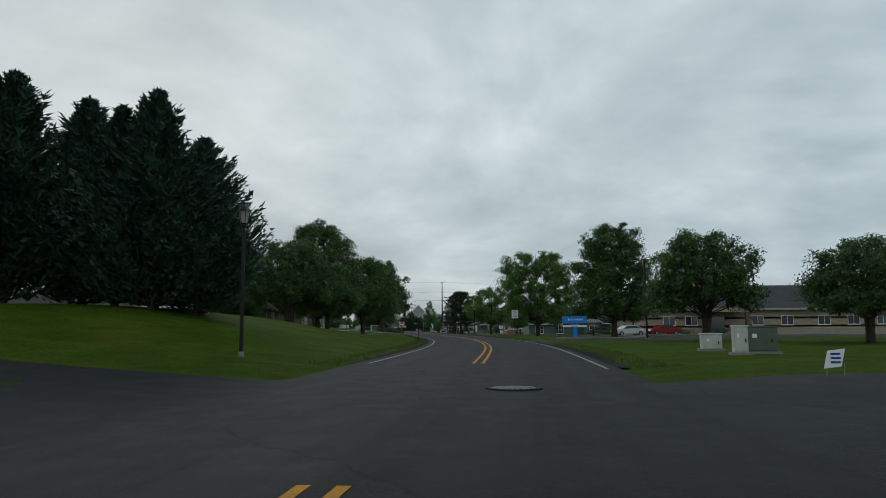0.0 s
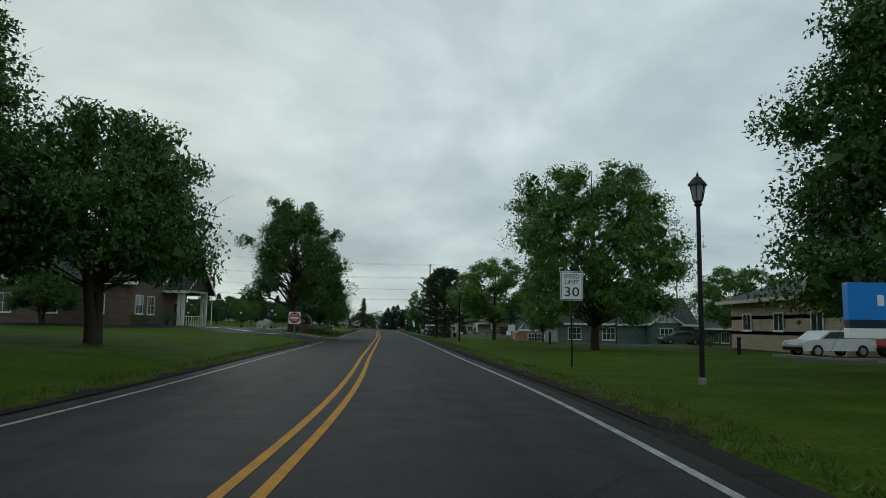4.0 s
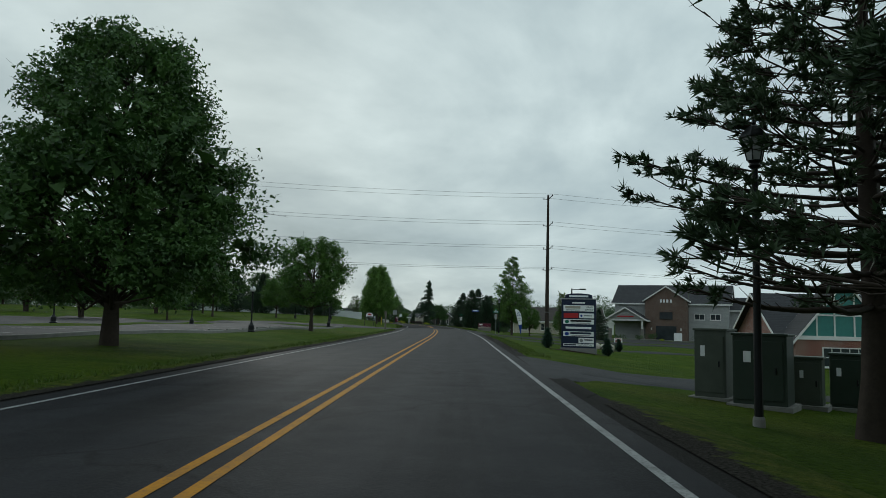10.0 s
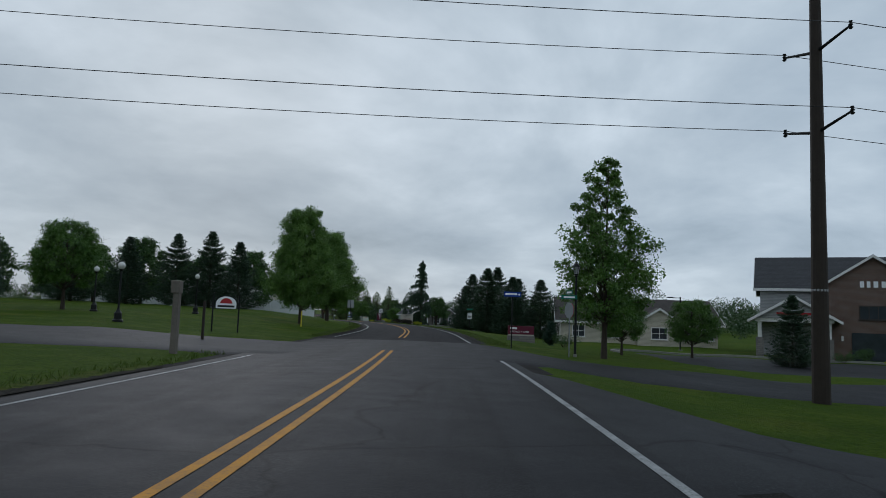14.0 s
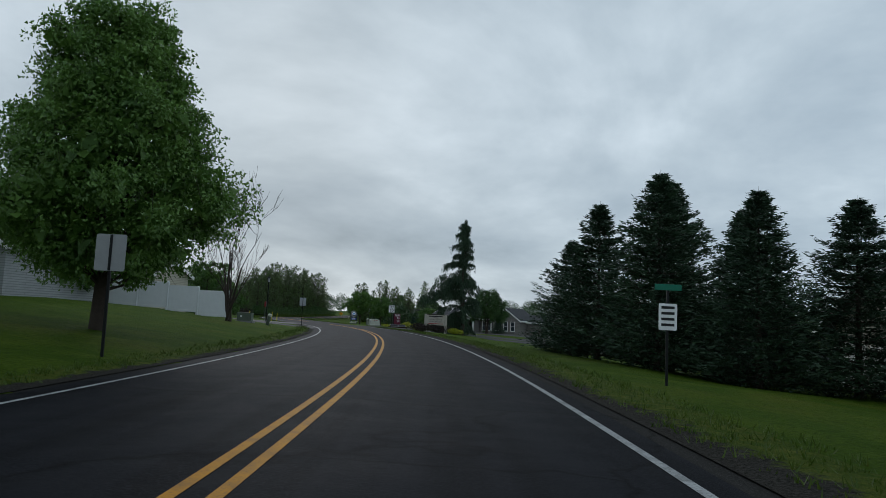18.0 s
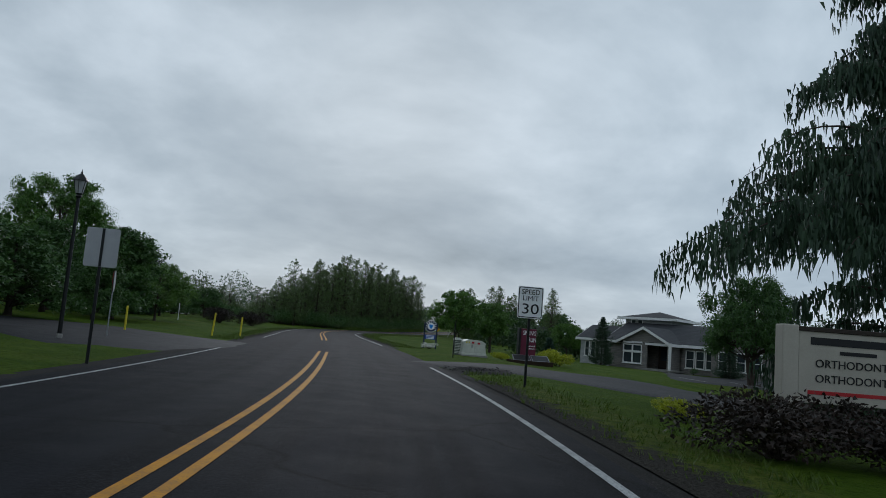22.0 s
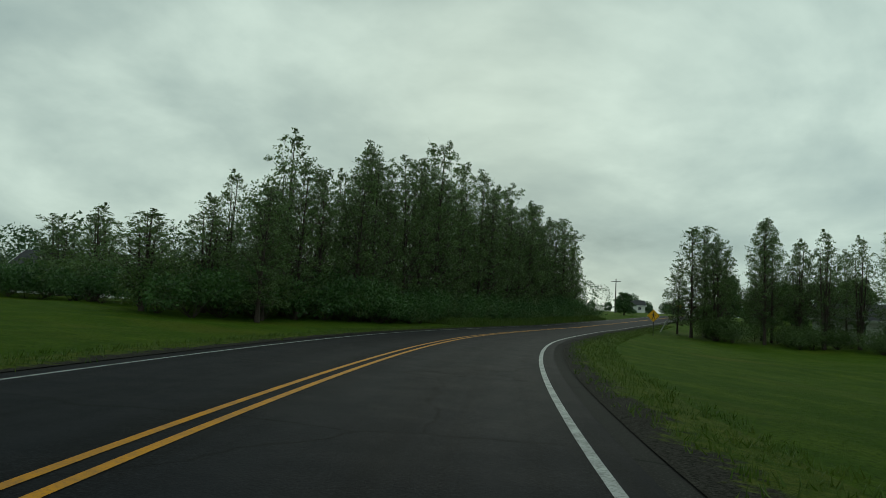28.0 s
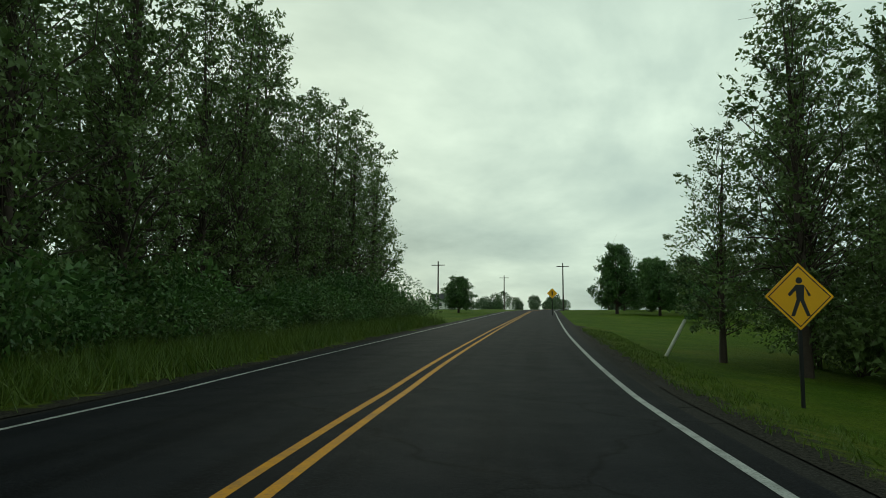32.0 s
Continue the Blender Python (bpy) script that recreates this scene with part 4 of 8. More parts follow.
# second stretch
at(tree("catalpa_tree", 24, 12.9, 2.6, 6.1, lambda u: np.sqrt(np.clip(1 - ((u - 0.33) / 0.70) ** 2, 0, 1)), "", DARK_LEAF, "tall old broadleaf tree with lumpy dark crown", ends=100, per=360, spread=0.92, size=(0.155, 0.115), puff_r=0.2, trunk_r=0.34, lift=0.7), -9.8, 121.4, 0, 0.93, 1.0)
again(crab, -27.5, 112.0, 40, 0.75)
small_maple = at(tree("young_maple_tree", 25, 8.4, 1.7, 4.5, ROUND_LOW, "", FRESH, "rounded young maple with bright green leaves", ends=105, per=250, spread=0.66, size=(0.125, 0.09), trunk_r=0.15, lift=0.8, ragged=0.7), 9.7, 132.9, 0, 1.12, 1.1)
again(small_maple, 13.2, 120.0, 80, 0.5, 0.58)
again(small_maple, 34.0, 128.0, 200, 1.0)
at(pine_tree("pine_tree", 26, 9.2, 1.9, 3.6, "dark mature pine with tufted needles and bare lower branches"), 4.35, 143.6)
at(pine_tree("pine_tree", 29, 8.6, 1.9, 3.1, "thin dark pine with bare lower branches", 0.42, 0.85), 3.3, 149.1)
again(linden, -13.7, 158.2, 200, 0.93, 0.83, "dense pyramidal shade tree, dark green")
again(crab, -46.0, 206.0, 10, 0.9, 0.85)
again(crab, -60.0, 196.0, 110, 0.9, 0.9)
again(crab, -52.0, 232.0, 50, 0.9, 0.9)
again(crab, -64.0, 222.0, 10, 1.0, 0.9)
round_tree = at(tree("round_maple_tree", 27, 8.6, 1.9, 3.9, ROUND_LOW, "", LEAF, "round open-crowned maple on the verge", ends=95, per=230, spread=0.62, size=(0.12, 0.09), trunk_r=0.16, lift=0.8, ragged=0.6), -16.6, 187.8, 0, 0.83, 0.82)
again(round_tree, -37.0, 238.0, 90, 0.72)
again(round_tree, -43.0, 230.0, 30, 0.78)
again(round_tree, -50.0, 242.0, 30, 0.8)
again(round_tree, -40.0, 212.0, 130, 0.62)
maple2 = at(tree("upright_maple_tree", 28, 10.7, 1.5, 3.4, lambda u: np.clip(1.04 - u, 0, 1) ** 0.7 * np.clip(0.6 + 1.5 * u, 0, 1), "", LEAF, "upright young maple with ragged layered crown", ends=105, per=230, spread=0.50, size=(0.13, 0.095), trunk_r=0.13, lift=0.9, ragged=1.3, core=24), -3.0, 231.6)
again(round_tree, -0.6, 243.5, 40, 0.5, 0.5)
again(round_tree, 4.5, 246.0, 70, 0.52, 0.5)
green = at(tree("sugar_maple_tree", 29, 9.8, 1.2, 4.5, lambda u: np.clip(1.02 - u, 0, 1) ** 0.40 * np.clip(0.6 + 2.0 * u, 0, 1), "", FRESH, "dense bright green sugar maple on the lawn", ends=165, per=360, spread=0.70, size=(0.115, 0.088), trunk_r=0.17, ragged=0.45), -28.0, 268.5, 140, 0.98, 1.02)
again(green, -24.4, 248.6, 100, 0.80, 0.98)
# spruces
spruce = at(conifer("spruce_tree", 31, 9.0, 0.2, 3.2, NEEDLE, "dense dark green spruce sweeping to the ground", tiers=32, arms=13, dense=58, slope=-0.10, size=(0.28, 0.085), tipup=0.36, hang=0.16, spread=0.24, gappy=0.08, shape=lambda u: np.clip(1 - u, 0.02, 1) ** 0.74), -11.6, 278.6, 0, 0.9, 0.86)
for x, y, a, s, q in ((-8.6, 276.2, 70, 0.84, 0.77), (-5.4, 276.4, 140, 0.86, 0.76), (-13.7, 283.2, 30, 0.84, 0.80), (-14.9, 287.2, 200, 0.78, 0.66), (-10.6, 282.6, 20, 0.9, 0.94), (-8.0, 281.0, 250, 0.85, 0.8),
                      (-46.2, 270.5, 0, 0.9, 0.93), (-43.2, 272.7, 50, 0.95, 1.0), (-39.5, 272.0, 90, 0.9, 0.88), (-50.5, 268.0, 150, 0.9, 0.85), (-55.0, 265.0, 150, 0.95, 0.9),
                      (-60.0, 258.0, 45, 0.9, 0.9), (9.0, 240.0, 10, 0.5, 0.5)):
    again(spruce, x, y, a, s, q)


def weeping_spruce(name, seed, h, label):
    """A narrow leader with a few long arms, all hung with vertical needle curtains."""
    g = np.random.default_rng(seed)
    paths = [[((0.12 * math.sin(q * 0.9), 0.1 * math.cos(q * 0.7) - 0.1, q), r) for q, r in zip(np.linspace(-0.2, h, 9), 0.2 * np.array([1.3, 1, 0.9, 0.78, 0.62, 0.46, 0.3, 0.16, 0.03]))]]
    C, A = [], []

    def curtain(p, length, n):
        q = g.uniform(0, 1, n)
        pts = p + np.column_stack([g.normal(size=(n, 2)) * 0.10, -q * length])
        C.append(pts)
        A.append(np.column_stack([g.normal(size=(n, 2)) * 0.16, -np.ones(n)]))

    for q in np.linspace(0.3, h, 120):
        for _ in range(5):
            a, r = g.uniform(0, 6.28), g.uniform(0, 0.10 + 0.55 * (1 - q / h))
            curtain(np.array([r * math.cos(a), r * math.sin(a), q]), g.uniform(0.4, 0.9), 7)
    for k in range(112):
        u = g.uniform(0.03, 0.96) ** 1.0
        a = g.uniform(0, 6.28)
        z0 = u * h
        reach = np.interp(z0, [0.4, 2.4, 3.2, 4.2, 5.2, 7.0, 9.0, 11.5], [2.6, 2.7, 4.2, 4.3, 2.8, 1.9, 1.3, 0.4])
        r = reach * g.uniform(0.45, 1.08) * (0.9 + 0.2 * math.cos(a - 3.75))
        q = np.linspace(0, 1, 9)
        line = np.stack([np.cos(a) * r * q, np.sin(a) * r * q, z0 + r * (0.30 * q - 0.42 * q**2.6)], 1)
        paths.append([(p, 0.03 * (1 - w) + 0.006) for p, w in zip(line, q)])
        for w in g.uniform(0.08, 1.0, int(10 + 17 * r)):
            p = np.array([np.interp(w, q, line[:, i]) for i in range(3)])
            curtain(p, g.uniform(0.25, 0.85) * (0.5 + 0.16 * r), 9)
        curtain(line[-1], 0.75, 16)
    V, F = tubes(paths, 5)
    root_ob = thing(name, 0, 0, 0, 0, label, "conifer")
    link_mesh("trunk", V, F, BARK, root_ob, smooth=True)
    v, f = leaf_quads(np.vstack(C), np.vstack(A), 0.26, 0.06, g)
    link_mesh("crown", v, f, NEEDLE, root_ob)
    return root_ob


weeping = at(weeping_spruce("weeping_spruce_tree", 33, 11.7, "weeping spruce with hanging curtains of dark needles"), -25.7, 320.9)
at(bare_tree("dead_tree", 35, 8.8, "leafless grey-brown tree with fine upright twigs", BARK), -34.3, 288.6, 150).rotation_euler = (0, radians(3), radians(20))

# the grove and the woods
alder = at(tree("alder_tree", 41, 13.0, 1.2, 3.1, lambda u: np.clip(1.07 - u, 0, 1) ** 0.5 * np.clip(0.6 + 1.0 * u, 0, 1), "", PALE_LEAF, "tall slender alder with airy leafy crown and dark stem", ends=100, per=58, spread=0.44, size=(0.15, 0.11), trunk_r=0.13, lift=1.0, inner=0.1, core=1, flat=1.1, bend=0.7), *beside(420.5, -11.5))
alder2 = at(tree("alder_tree", 42, 12.0, 1.8, 3.0, EGG, "", PALE_LEAF, "tall slender alder with airy leafy crown and dark stem", ends=96, per=58, spread=0.44, size=(0.15, 0.11), trunk_r=0.12, lift=1.1, inner=0.1, core=1, flat=1.1, stems=3, bend=0.6), -94.9, 411.6)
thicket = at(shrub("thicket_shrub", 47, 2.6, 2.1, DARK_LEAF, "dark dense shrub under the alders", 2300, (0.17, 0.12)), -90.0, 412.5)
bush = at(shrub("wild_shrub", 43, 2.4, 2.0, PALE_LEAF, "tangled wild shrub at the wood's edge", 1600, (0.16, 0.11)), -91.5, 417.0)


def plant_grove():
    g = np.random.default_rng(5)
    left = [(y, d) for y in np.arange(404, 486, 2.7) for d in (-9.3, -13.4)]
    for n, (y, d) in enumerate(left):
        x, yy = beside(y + g.uniform(-1, 1), d + g.uniform(-1.3, 0.4))
        tall = np.interp(y, [404, 409, 416, 424, 434, 470, 478, 486], [6.0, 8.0, 11.2, 13.6, 14.6, 15.2, 13.5, 8.0]) * g.uniform(0.82, 1.08) / 12.6
        again((alder, alder2)[n % 2], x, yy, g.uniform(0, 360), max(0.8, min(1.15, tall)) * g.uniform(0.9, 1.1), tall)
    for n, y in enumerate(np.arange(413, 488, 1.7)):
        x, yy = beside(y, -7.7 + g.uniform(-0.9, 0.3))
        again((bush, thicket)[n % 2], x, yy, g.uniform(0, 360), g.uniform(0.55, 0.85), g.uniform(0.5, 0.95))
    for y in np.arange(404, 486, 2.0):
        x, yy = beside(y, np.interp(y, [404, 414], [-12.0, -9.4]) + g.uniform(-0.6, 0.6))
        again(thicket, x, yy, g.uniform(0, 360), g.uniform(0.85, 1.15), g.uniform(0.8, 1.2))
    for y in np.arange(408, 486, 2.2):
        x, yy = beside(y, -11 + g.uniform(-1, 1))
        again(bush, x, yy, g.uniform(0, 360), g.uniform(0.9, 1.3))
        x, yy = beside(y, -16 + g.uniform(-1, 1))
        again(bush, x, yy, g.uniform(0, 360), g.uniform(1.2, 1.6))
    for y in np.arange(404, 416, 1.8):
        x, yy = beside(y, -12.5 + g.uniform(-1, 1))
        again(bush, x, yy, g.uniform(0, 360), g.uniform(0.7, 1.0))
    # wood's edge running off to the left
    for k in range(40):
        x, yy = -96 - k * 2.0 + g.uniform(-1.5, 1.5), 410 - 0.1 * k + g.uniform(-1, 7)
        again(bush, x, yy, g.uniform(0, 360), g.uniform(0.9, 1.6))
        again(thicket, x + 1.0, 408.5 - 0.1 * k + g.uniform(-0.6, 0.6), g.uniform(0, 360), g.uniform(0.7, 1.0))
        if k % 2 == 0:
            again((alder, alder2)[k % 4 // 2], x, yy + 4, g.uniform(0, 360), g.uniform(0.95, 1.2), g.uniform(0.48, 0.68))
    # right-hand copse behind the crossing sign
    for n in range(15):
        x, yy = -77.8 + g.uniform(0, 22), 453 + g.uniform(-2.0, 11)
        k = g.uniform(0.70, 0.94) * (1.15 if x > -73 else 1.0)
        again((alder, alder2)[n % 2], x, yy, g.uniform(0, 360), k, k)
    for x, yy, k in ((-77.6, 452.6, 0.92), (-76.6, 455.5, 0.95), (-79.3, 455.0, 0.62), (-75.3, 451.6, 0.78)):
        again(alder, x, yy, x * 40, k * 1.15, k)
    for n in range(26):
        again(bush, -78.3 + g.uniform(0, 26), 449.5 + g.uniform(-1, 10), g.uniform(0, 360), g.uniform(0.7, 1.25))


plant_grove()
apple = at(tree("meadow_tree", 44, 7.0, 2.0, 3.3, ROUND_LOW, "", LEAF, "gnarled meadow tree with lumpy dark crown", ends=70, per=130, spread=0.6, size=(0.19, 0.13), trunk_r=0.15, lift=0.7), -55.1, 382.4)
again(apple, -52.6, 388.2, 100, 0.95, 0.9)
again(apple, -46.0, 404.0, 200, 0.8, 0.75)
far_oak = at(tree("bank_tree", 45, 9.5, 0.6, 4.2, DOME, "", DARK_LEAF, "dense dark tree on the grassy bank", ends=75, per=130, spread=0.86, size=(0.25, 0.19), trunk_r=0.2), -60.0, 337.0)
far_oak.matrix_world = pose(-64.8, 341.2, ground(-64.8, 341.2), 0, 0, 0) @ Matrix.Diagonal((0.85, 0.85, 0.68, 1))
for x, y, a, s, q in ((-70.5, 341.0, 90, 0.8, 0.72), (-61.5, 336.5, 10, 0.5, 0.42), (-77.0, 352.0, 60, 0.8, 0.7), (-84.0, 351.0, 140, 0.9, 0.8), (-90, 362, 0, 0.9, 0.8), (-92, 376, 90, 0.9, 0.5),
                      (-98, 386, 30, 0.9, 0.5), (-106, 396, 60, 0.9, 0.55), (-52.5, 299.5, 20, 0.55, 0.42), (-57, 296, 70, 0.7, 0.5), (-66, 303, 20, 0.9, 0.6), (-70, 296, 10, 0.8, 0.6), (-54, 322, 20, 0.7, 0.5), (-60, 330, 80, 0.7, 0.5), (-72, 332, 80, 0.9, 0.8)):
    again(far_oak, x, y, a, s, q)
for x, y, a, s, q in ((-81.0, 355.0, 50, 0.7, 0.62), (-86.5, 364.0, 120, 0.85, 0.8), (-80.0, 363.0, 200, 0.5, 0.55)):
    again(far_oak, x, y, a, s, q)
again(maple, -76.2, 346.5, 40, 0.75, 0.92, "bright green maple rising over the bank")
for x, y, a, s, q in ((-80.6, 359.2, 0, 0.9, 0.86), (-84.8, 365.7, 70, 1.0, 0.92), (-83.0, 361.5, 140, 0.9, 0.75), (-87.5, 369.0, 200, 0.95, 0.72)):
    again(spruce, x, y, a, s, q)
again(small_maple, -68.2, 349.0, 70, 0.6, 0.55, "young tree with pale green crown")
again(crab, -85.3, 376.8, 70, 0.62, 0.58, "small spreading tree at the wood's edge")
for x, y, s, q in ((-99.0, 515.5, 0.6, 0.5), (-80.5, 518.0, 0.8, 0.95), (-76.0, 514.0, 0.7, 0.7), (-72.0, 522.0, 0.9, 0.8), (-70.0, 512.0, 0.9, 0.8), (-66.0, 500.0, 1.0, 0.8), (-75.0, 540.0, 0.9, 0.9), (-62.0, 487.0, 1.0, 0.85), (-78.0, 560.0, 0.9, 0.8), (-73.5, 496.0, 0.5, 0.35)):
    again(far_oak, x, y, y * 7, s, q)
def treeline():
    """A close row of trees along the back of the car park, and one above the side road."""
    g = np.random.default_rng(17)
    for k in range(15):
        u = k / 14
        again(far_oak, -106 + 62 * u + g.uniform(-1.5, 1.5), 236 + 50 * u + g.uniform(-3, 3), g.uniform(0, 360), g.uniform(0.72, 0.95), g.uniform(0.72, 0.98))
    for x, y, k, q in ((-54.0, 304.5, 0.75, 0.80), (-58.5, 309.5, 0.9, 0.95), (-62.0, 315.0, 0.85, 0.85), (-57.0, 319.5, 0.7, 0.66), (-64.5, 324.5, 0.9, 0.9), (-60.5, 301.5, 0.9, 0.9)):
        again(far_oak, x, y, g.uniform(0, 360), k, q)


treeline()
willow = at(tree("willow_tree", 46, 6.5, 0.4, 3.4, DOME, "", LEAF, "rounded weeping willow with drooping sprays", ends=110, per=80, spread=0.42, size=(0.40, 0.07), trunk_r=0.16, droopy=1.2), -50.0, 314.4, 0, 1.0, 0.92)


def far_woods():
    """Distant trees and hedges all round, as one mass of leaf sprays."""
    g = np.random.default_rng(9)
    spots = []
    for k in range(440):
        y = g.uniform(-60, 700)
        side = g.choice([-1, 1])
        x0 = np.interp(y, LINE[:, 1], LINE[:, 0])
        d = g.uniform(75, 190)
        if side > 0 and y < 330:
            d = g.uniform(90, 200)
        if y > 420:
            d = g.uniform(45, 200)
        spots.append((x0 + side * d, y, g.uniform(6, 12)))
    for k in range(260):
        a = g.uniform(-1.1, 1.1)
        r = g.uniform(260, 420)
        spots.append((-60 + r * math.sin(a), 360 + r * math.cos(a) * 0.75, g.uniform(6, 11)))
    for k in range(30):
        spots.append((-26 + 2.6 * k + g.uniform(-1, 1), 415 - 0.7 * k + g.uniform(-3, 3), g.uniform(6.5, 10)))
    V, F, n = [], [], 0
    P = np.array(spots)
    keep = np.abs(lateral(P[:, :2])[1]) > 30
    P = P[keep]
    hedge = np.column_stack([g.uniform(-150, -40, 90), g.uniform(640, 760, 90), g.uniform(3.5, 6.5, 90)])
    row = np.array([(-57 + 2.5 * k + g.uniform(-0.8, 0.8), 404 + 0.7 * k + g.uniform(-1.5, 1.5), g.uniform(3.6, 6.2)) for k in range(17)])
    P = np.vstack([P, hedge[np.abs(lateral(hedge[:, :2])[1]) > 9], row])
    Z = land(P[:, :2])
    for (x, y, h), z in zip(P, Z):
        m = 720
        d = g.normal(size=(m, 3))
        d /= np.linalg.norm(d, axis=1)[:, None]
        c = d * np.array([h * 0.42, h * 0.42, h * 0.5]) * g.uniform(0.6, 1, m)[:, None] + np.array([x, y, z + h * 0.5])
        v, f = leaf_quads(c, d + g.normal(size=(m, 3)), 0.44, 0.34, g)
        V.append(v)
        F.append(f + n)
        n += len(v)
    tagged(link_mesh("distant_woods", np.vstack(V), np.vstack(F), FAR_LEAF), "distant mixed trees and hedges", "woods", "", "stuff")


far_woods()


def verge():
    """Tufts of longer grass along both edges of the road."""
    g = np.random.default_rng(12)
    C, A = [], []
    for y0, y1, d0, d1, n in ((20, 104, -4.9, -4.3, 1500), (121, 214, -4.9, -4.3, 1500), (231, 311, -5.0, -4.3, 1500), (336, 424, -5.3, -4.3, 2400), (424, 480, -8.0, -4.4, 8000),
                              (19, 46, 4.25, 5.3, 700), (60, 143, 4.25, 5.2, 1700), (164, 198, 4.25, 5.2, 900), (229, 324, 4.25, 5.8, 3200), (343, 470, 4.3, 5.9, 5000)):
        ks = np.where((LINE[:, 1] > y0) & (LINE[:, 1] < y1))[0]
        k = g.choice(ks, n)
        d = d0 + (d1 - d0) * g.uniform(0, 1, n)
        p = LINE[k] + SIDE[k] * d[:, None] + g.uniform(-0.5, 0.5, (n, 2)) * AHEAD[k]
        z = land(p)
        tall = 0.085 if y0 != 424 else 0.42
        hgt = tall * g.uniform(0.5, 1.5, n)
        for _ in range(4):
            C.append(np.column_stack([p + g.normal(size=(n, 2)) * 0.05, z + hgt * 0.45]))
            A.append(np.column_stack([g.normal(size=(n, 2)) * 0.45, np.ones(n)]) * hgt[:, None])
    C, A = np.vstack(C), np.vstack(A)
    hgt = np.linalg.norm(A, axis=1)
    ax = A / hgt[:, None]
    other = np.cross(ax, g.normal(size=ax.shape))
    other /= np.linalg.norm(other, axis=1)[:, None]
    v = np.stack([C - ax * hgt[:, None] * 0.5 - other * 0.012, C - ax * hgt[:, None] * 0.5 + other * 0.012, C + ax * hgt[:, None] * 0.6], 1).reshape(-1, 3)
    tagged(link_mesh("verge_grass", v, np.arange(len(v)).reshape(-1, 3), WEED), "unmown grass tufts along the road edge", "grass", "", "stuff")


verge()

# ---- side roads, drives and lots ----
lane("side_road_left", ASPHALT, [(-2.0, 8.5), (-12.0, 9.5), (-30.0, 8.0), (-60.0, 4.0)], 13.0, 0.022, "damp asphalt side road")
lane("side_road_right", LOT, [(2.0, 8.0), (14.0, 9.0), (30.0, 8.0), (60.0, 2.0)], 11.0, 0.022, "damp patched asphalt side road")
lane("clinic_drive", LOT, [(6.2, 53.0), (13.0, 55.5), (24.0, 60.0), (40.0, 62.0)], 7.5, 0.028, "dark damp asphalt drive into a clinic")
sheet("clinic_lot", LOT, [(19, 62), (64, 58), (64, 90), (20, 92)], 0.03, "dark damp asphalt car park")
lane("exit_drive", LOT, [(-2.5, 110.5), (-9.0, 113.0), (-17.0, 116.5), (-26.0, 113.0), (-34.0, 104.0)], 8.0, 0.028, "dark asphalt exit drive with white arrows")
lane("office_drive", LOT, [(34.0, 104.0), (22.0, 116.0), (16.5, 128.0), (15.5, 142.0), (17.0, 160.0), (24.0, 172.0)], 6.5, 0.03, "asphalt drive along the offices")
lane("path_drive", LOT, [(-1.0, 158.4), (2.5, 158.1), (8.0, 158.8), (17.0, 161.0)], 4.2, 0.028, "narrow asphalt entry")
sheet("path_drive_mouth", LOT, [(-2.1, 163.9), (-1.3, 153.2), (2.2, 156.3), (2.0, 160.0)], 0.02, "flared mouth of the narrow entry", 0.6)
sheet("left_lot", LOT, [(-17.5, 141), (-19.5, 206), (-52, 214), (-48, 136)], 0.03, "wide wet asphalt car park")
lane("left_lot_entry", LOT, [(-12.0, 219.5), (-20.0, 217.0), (-36.0, 213.0)], 8.5, 0.032, "wet asphalt car park entry")
lane("flag_drive", LOT, [(-5.4, 204.2), (-3.4, 203.4), (-0.5, 202.7), (4.0, 202.2), (12.0, 201.5), (30, 197)], 2.6, 0.022, "narrow asphalt entry drive")
sheet("flag_drive_mouth", LOT, [(-6.0, 199.6), (-3.0, 201.6), (-3.6, 204.6), (-7.0, 212.4)], 0.022, "flared mouth of the narrow drive", 0.6)
lane("east_street", ASPHALT, [(-10.0, 219.4), (-3.0, 219.6), (3.0, 220.9), (16.0, 221.4), (45.0, 216.0)], 9.0, 0.026, "side street of dark asphalt")
sheet("east_street_flare", ASPHALT, [(-9.8, 229.0), (-10.2, 222.5), (-3.5, 222.8), (-6.2, 224.3)], 0.02, "flared corner of the side street", 0.7)
sheet("medical_lot", LOT, [(2, 232), (34, 226), (34, 250), (0, 250)], 0.03, "asphalt car park before a medical office")
lane("north_lot_drive", LOT, [(-22.0, 318.5), (-10.0, 306.0), (6.0, 298.0)], 7.0, 0.02, "asphalt drive past the hedge")
sheet("north_lot", LOT, [(-20, 322), (6, 300), (20, 340), (-16, 352)], 0.018, "asphalt car park")
lane("business_drive", LOT, [(-39.0, 333.5), (-30.0, 331.0), (-18.0, 325.0), (2.0, 316.0)], 9.0, 0.03, "worn asphalt entry road with a broken edge")
sheet("business_lot", LOT, [(-31, 347), (-8, 336), (-4, 362), (-33, 368)], 0.03, "asphalt car park with white stall lines")
lane("bank_drive", LOT, [(-33.6, 306.6), (-37.5, 308.6), (-43.0, 310.4), (-54.0, 311.5)], 5.2, 0.028, "damp asphalt drive climbing the bank")
lane("hill_road_left", ASPHALT, [(-43.5, 324.5), (-53.0, 325.5), (-66.0, 319.0), (-84.0, 309.0)], 11.0, 0.026, "side road of dark asphalt")


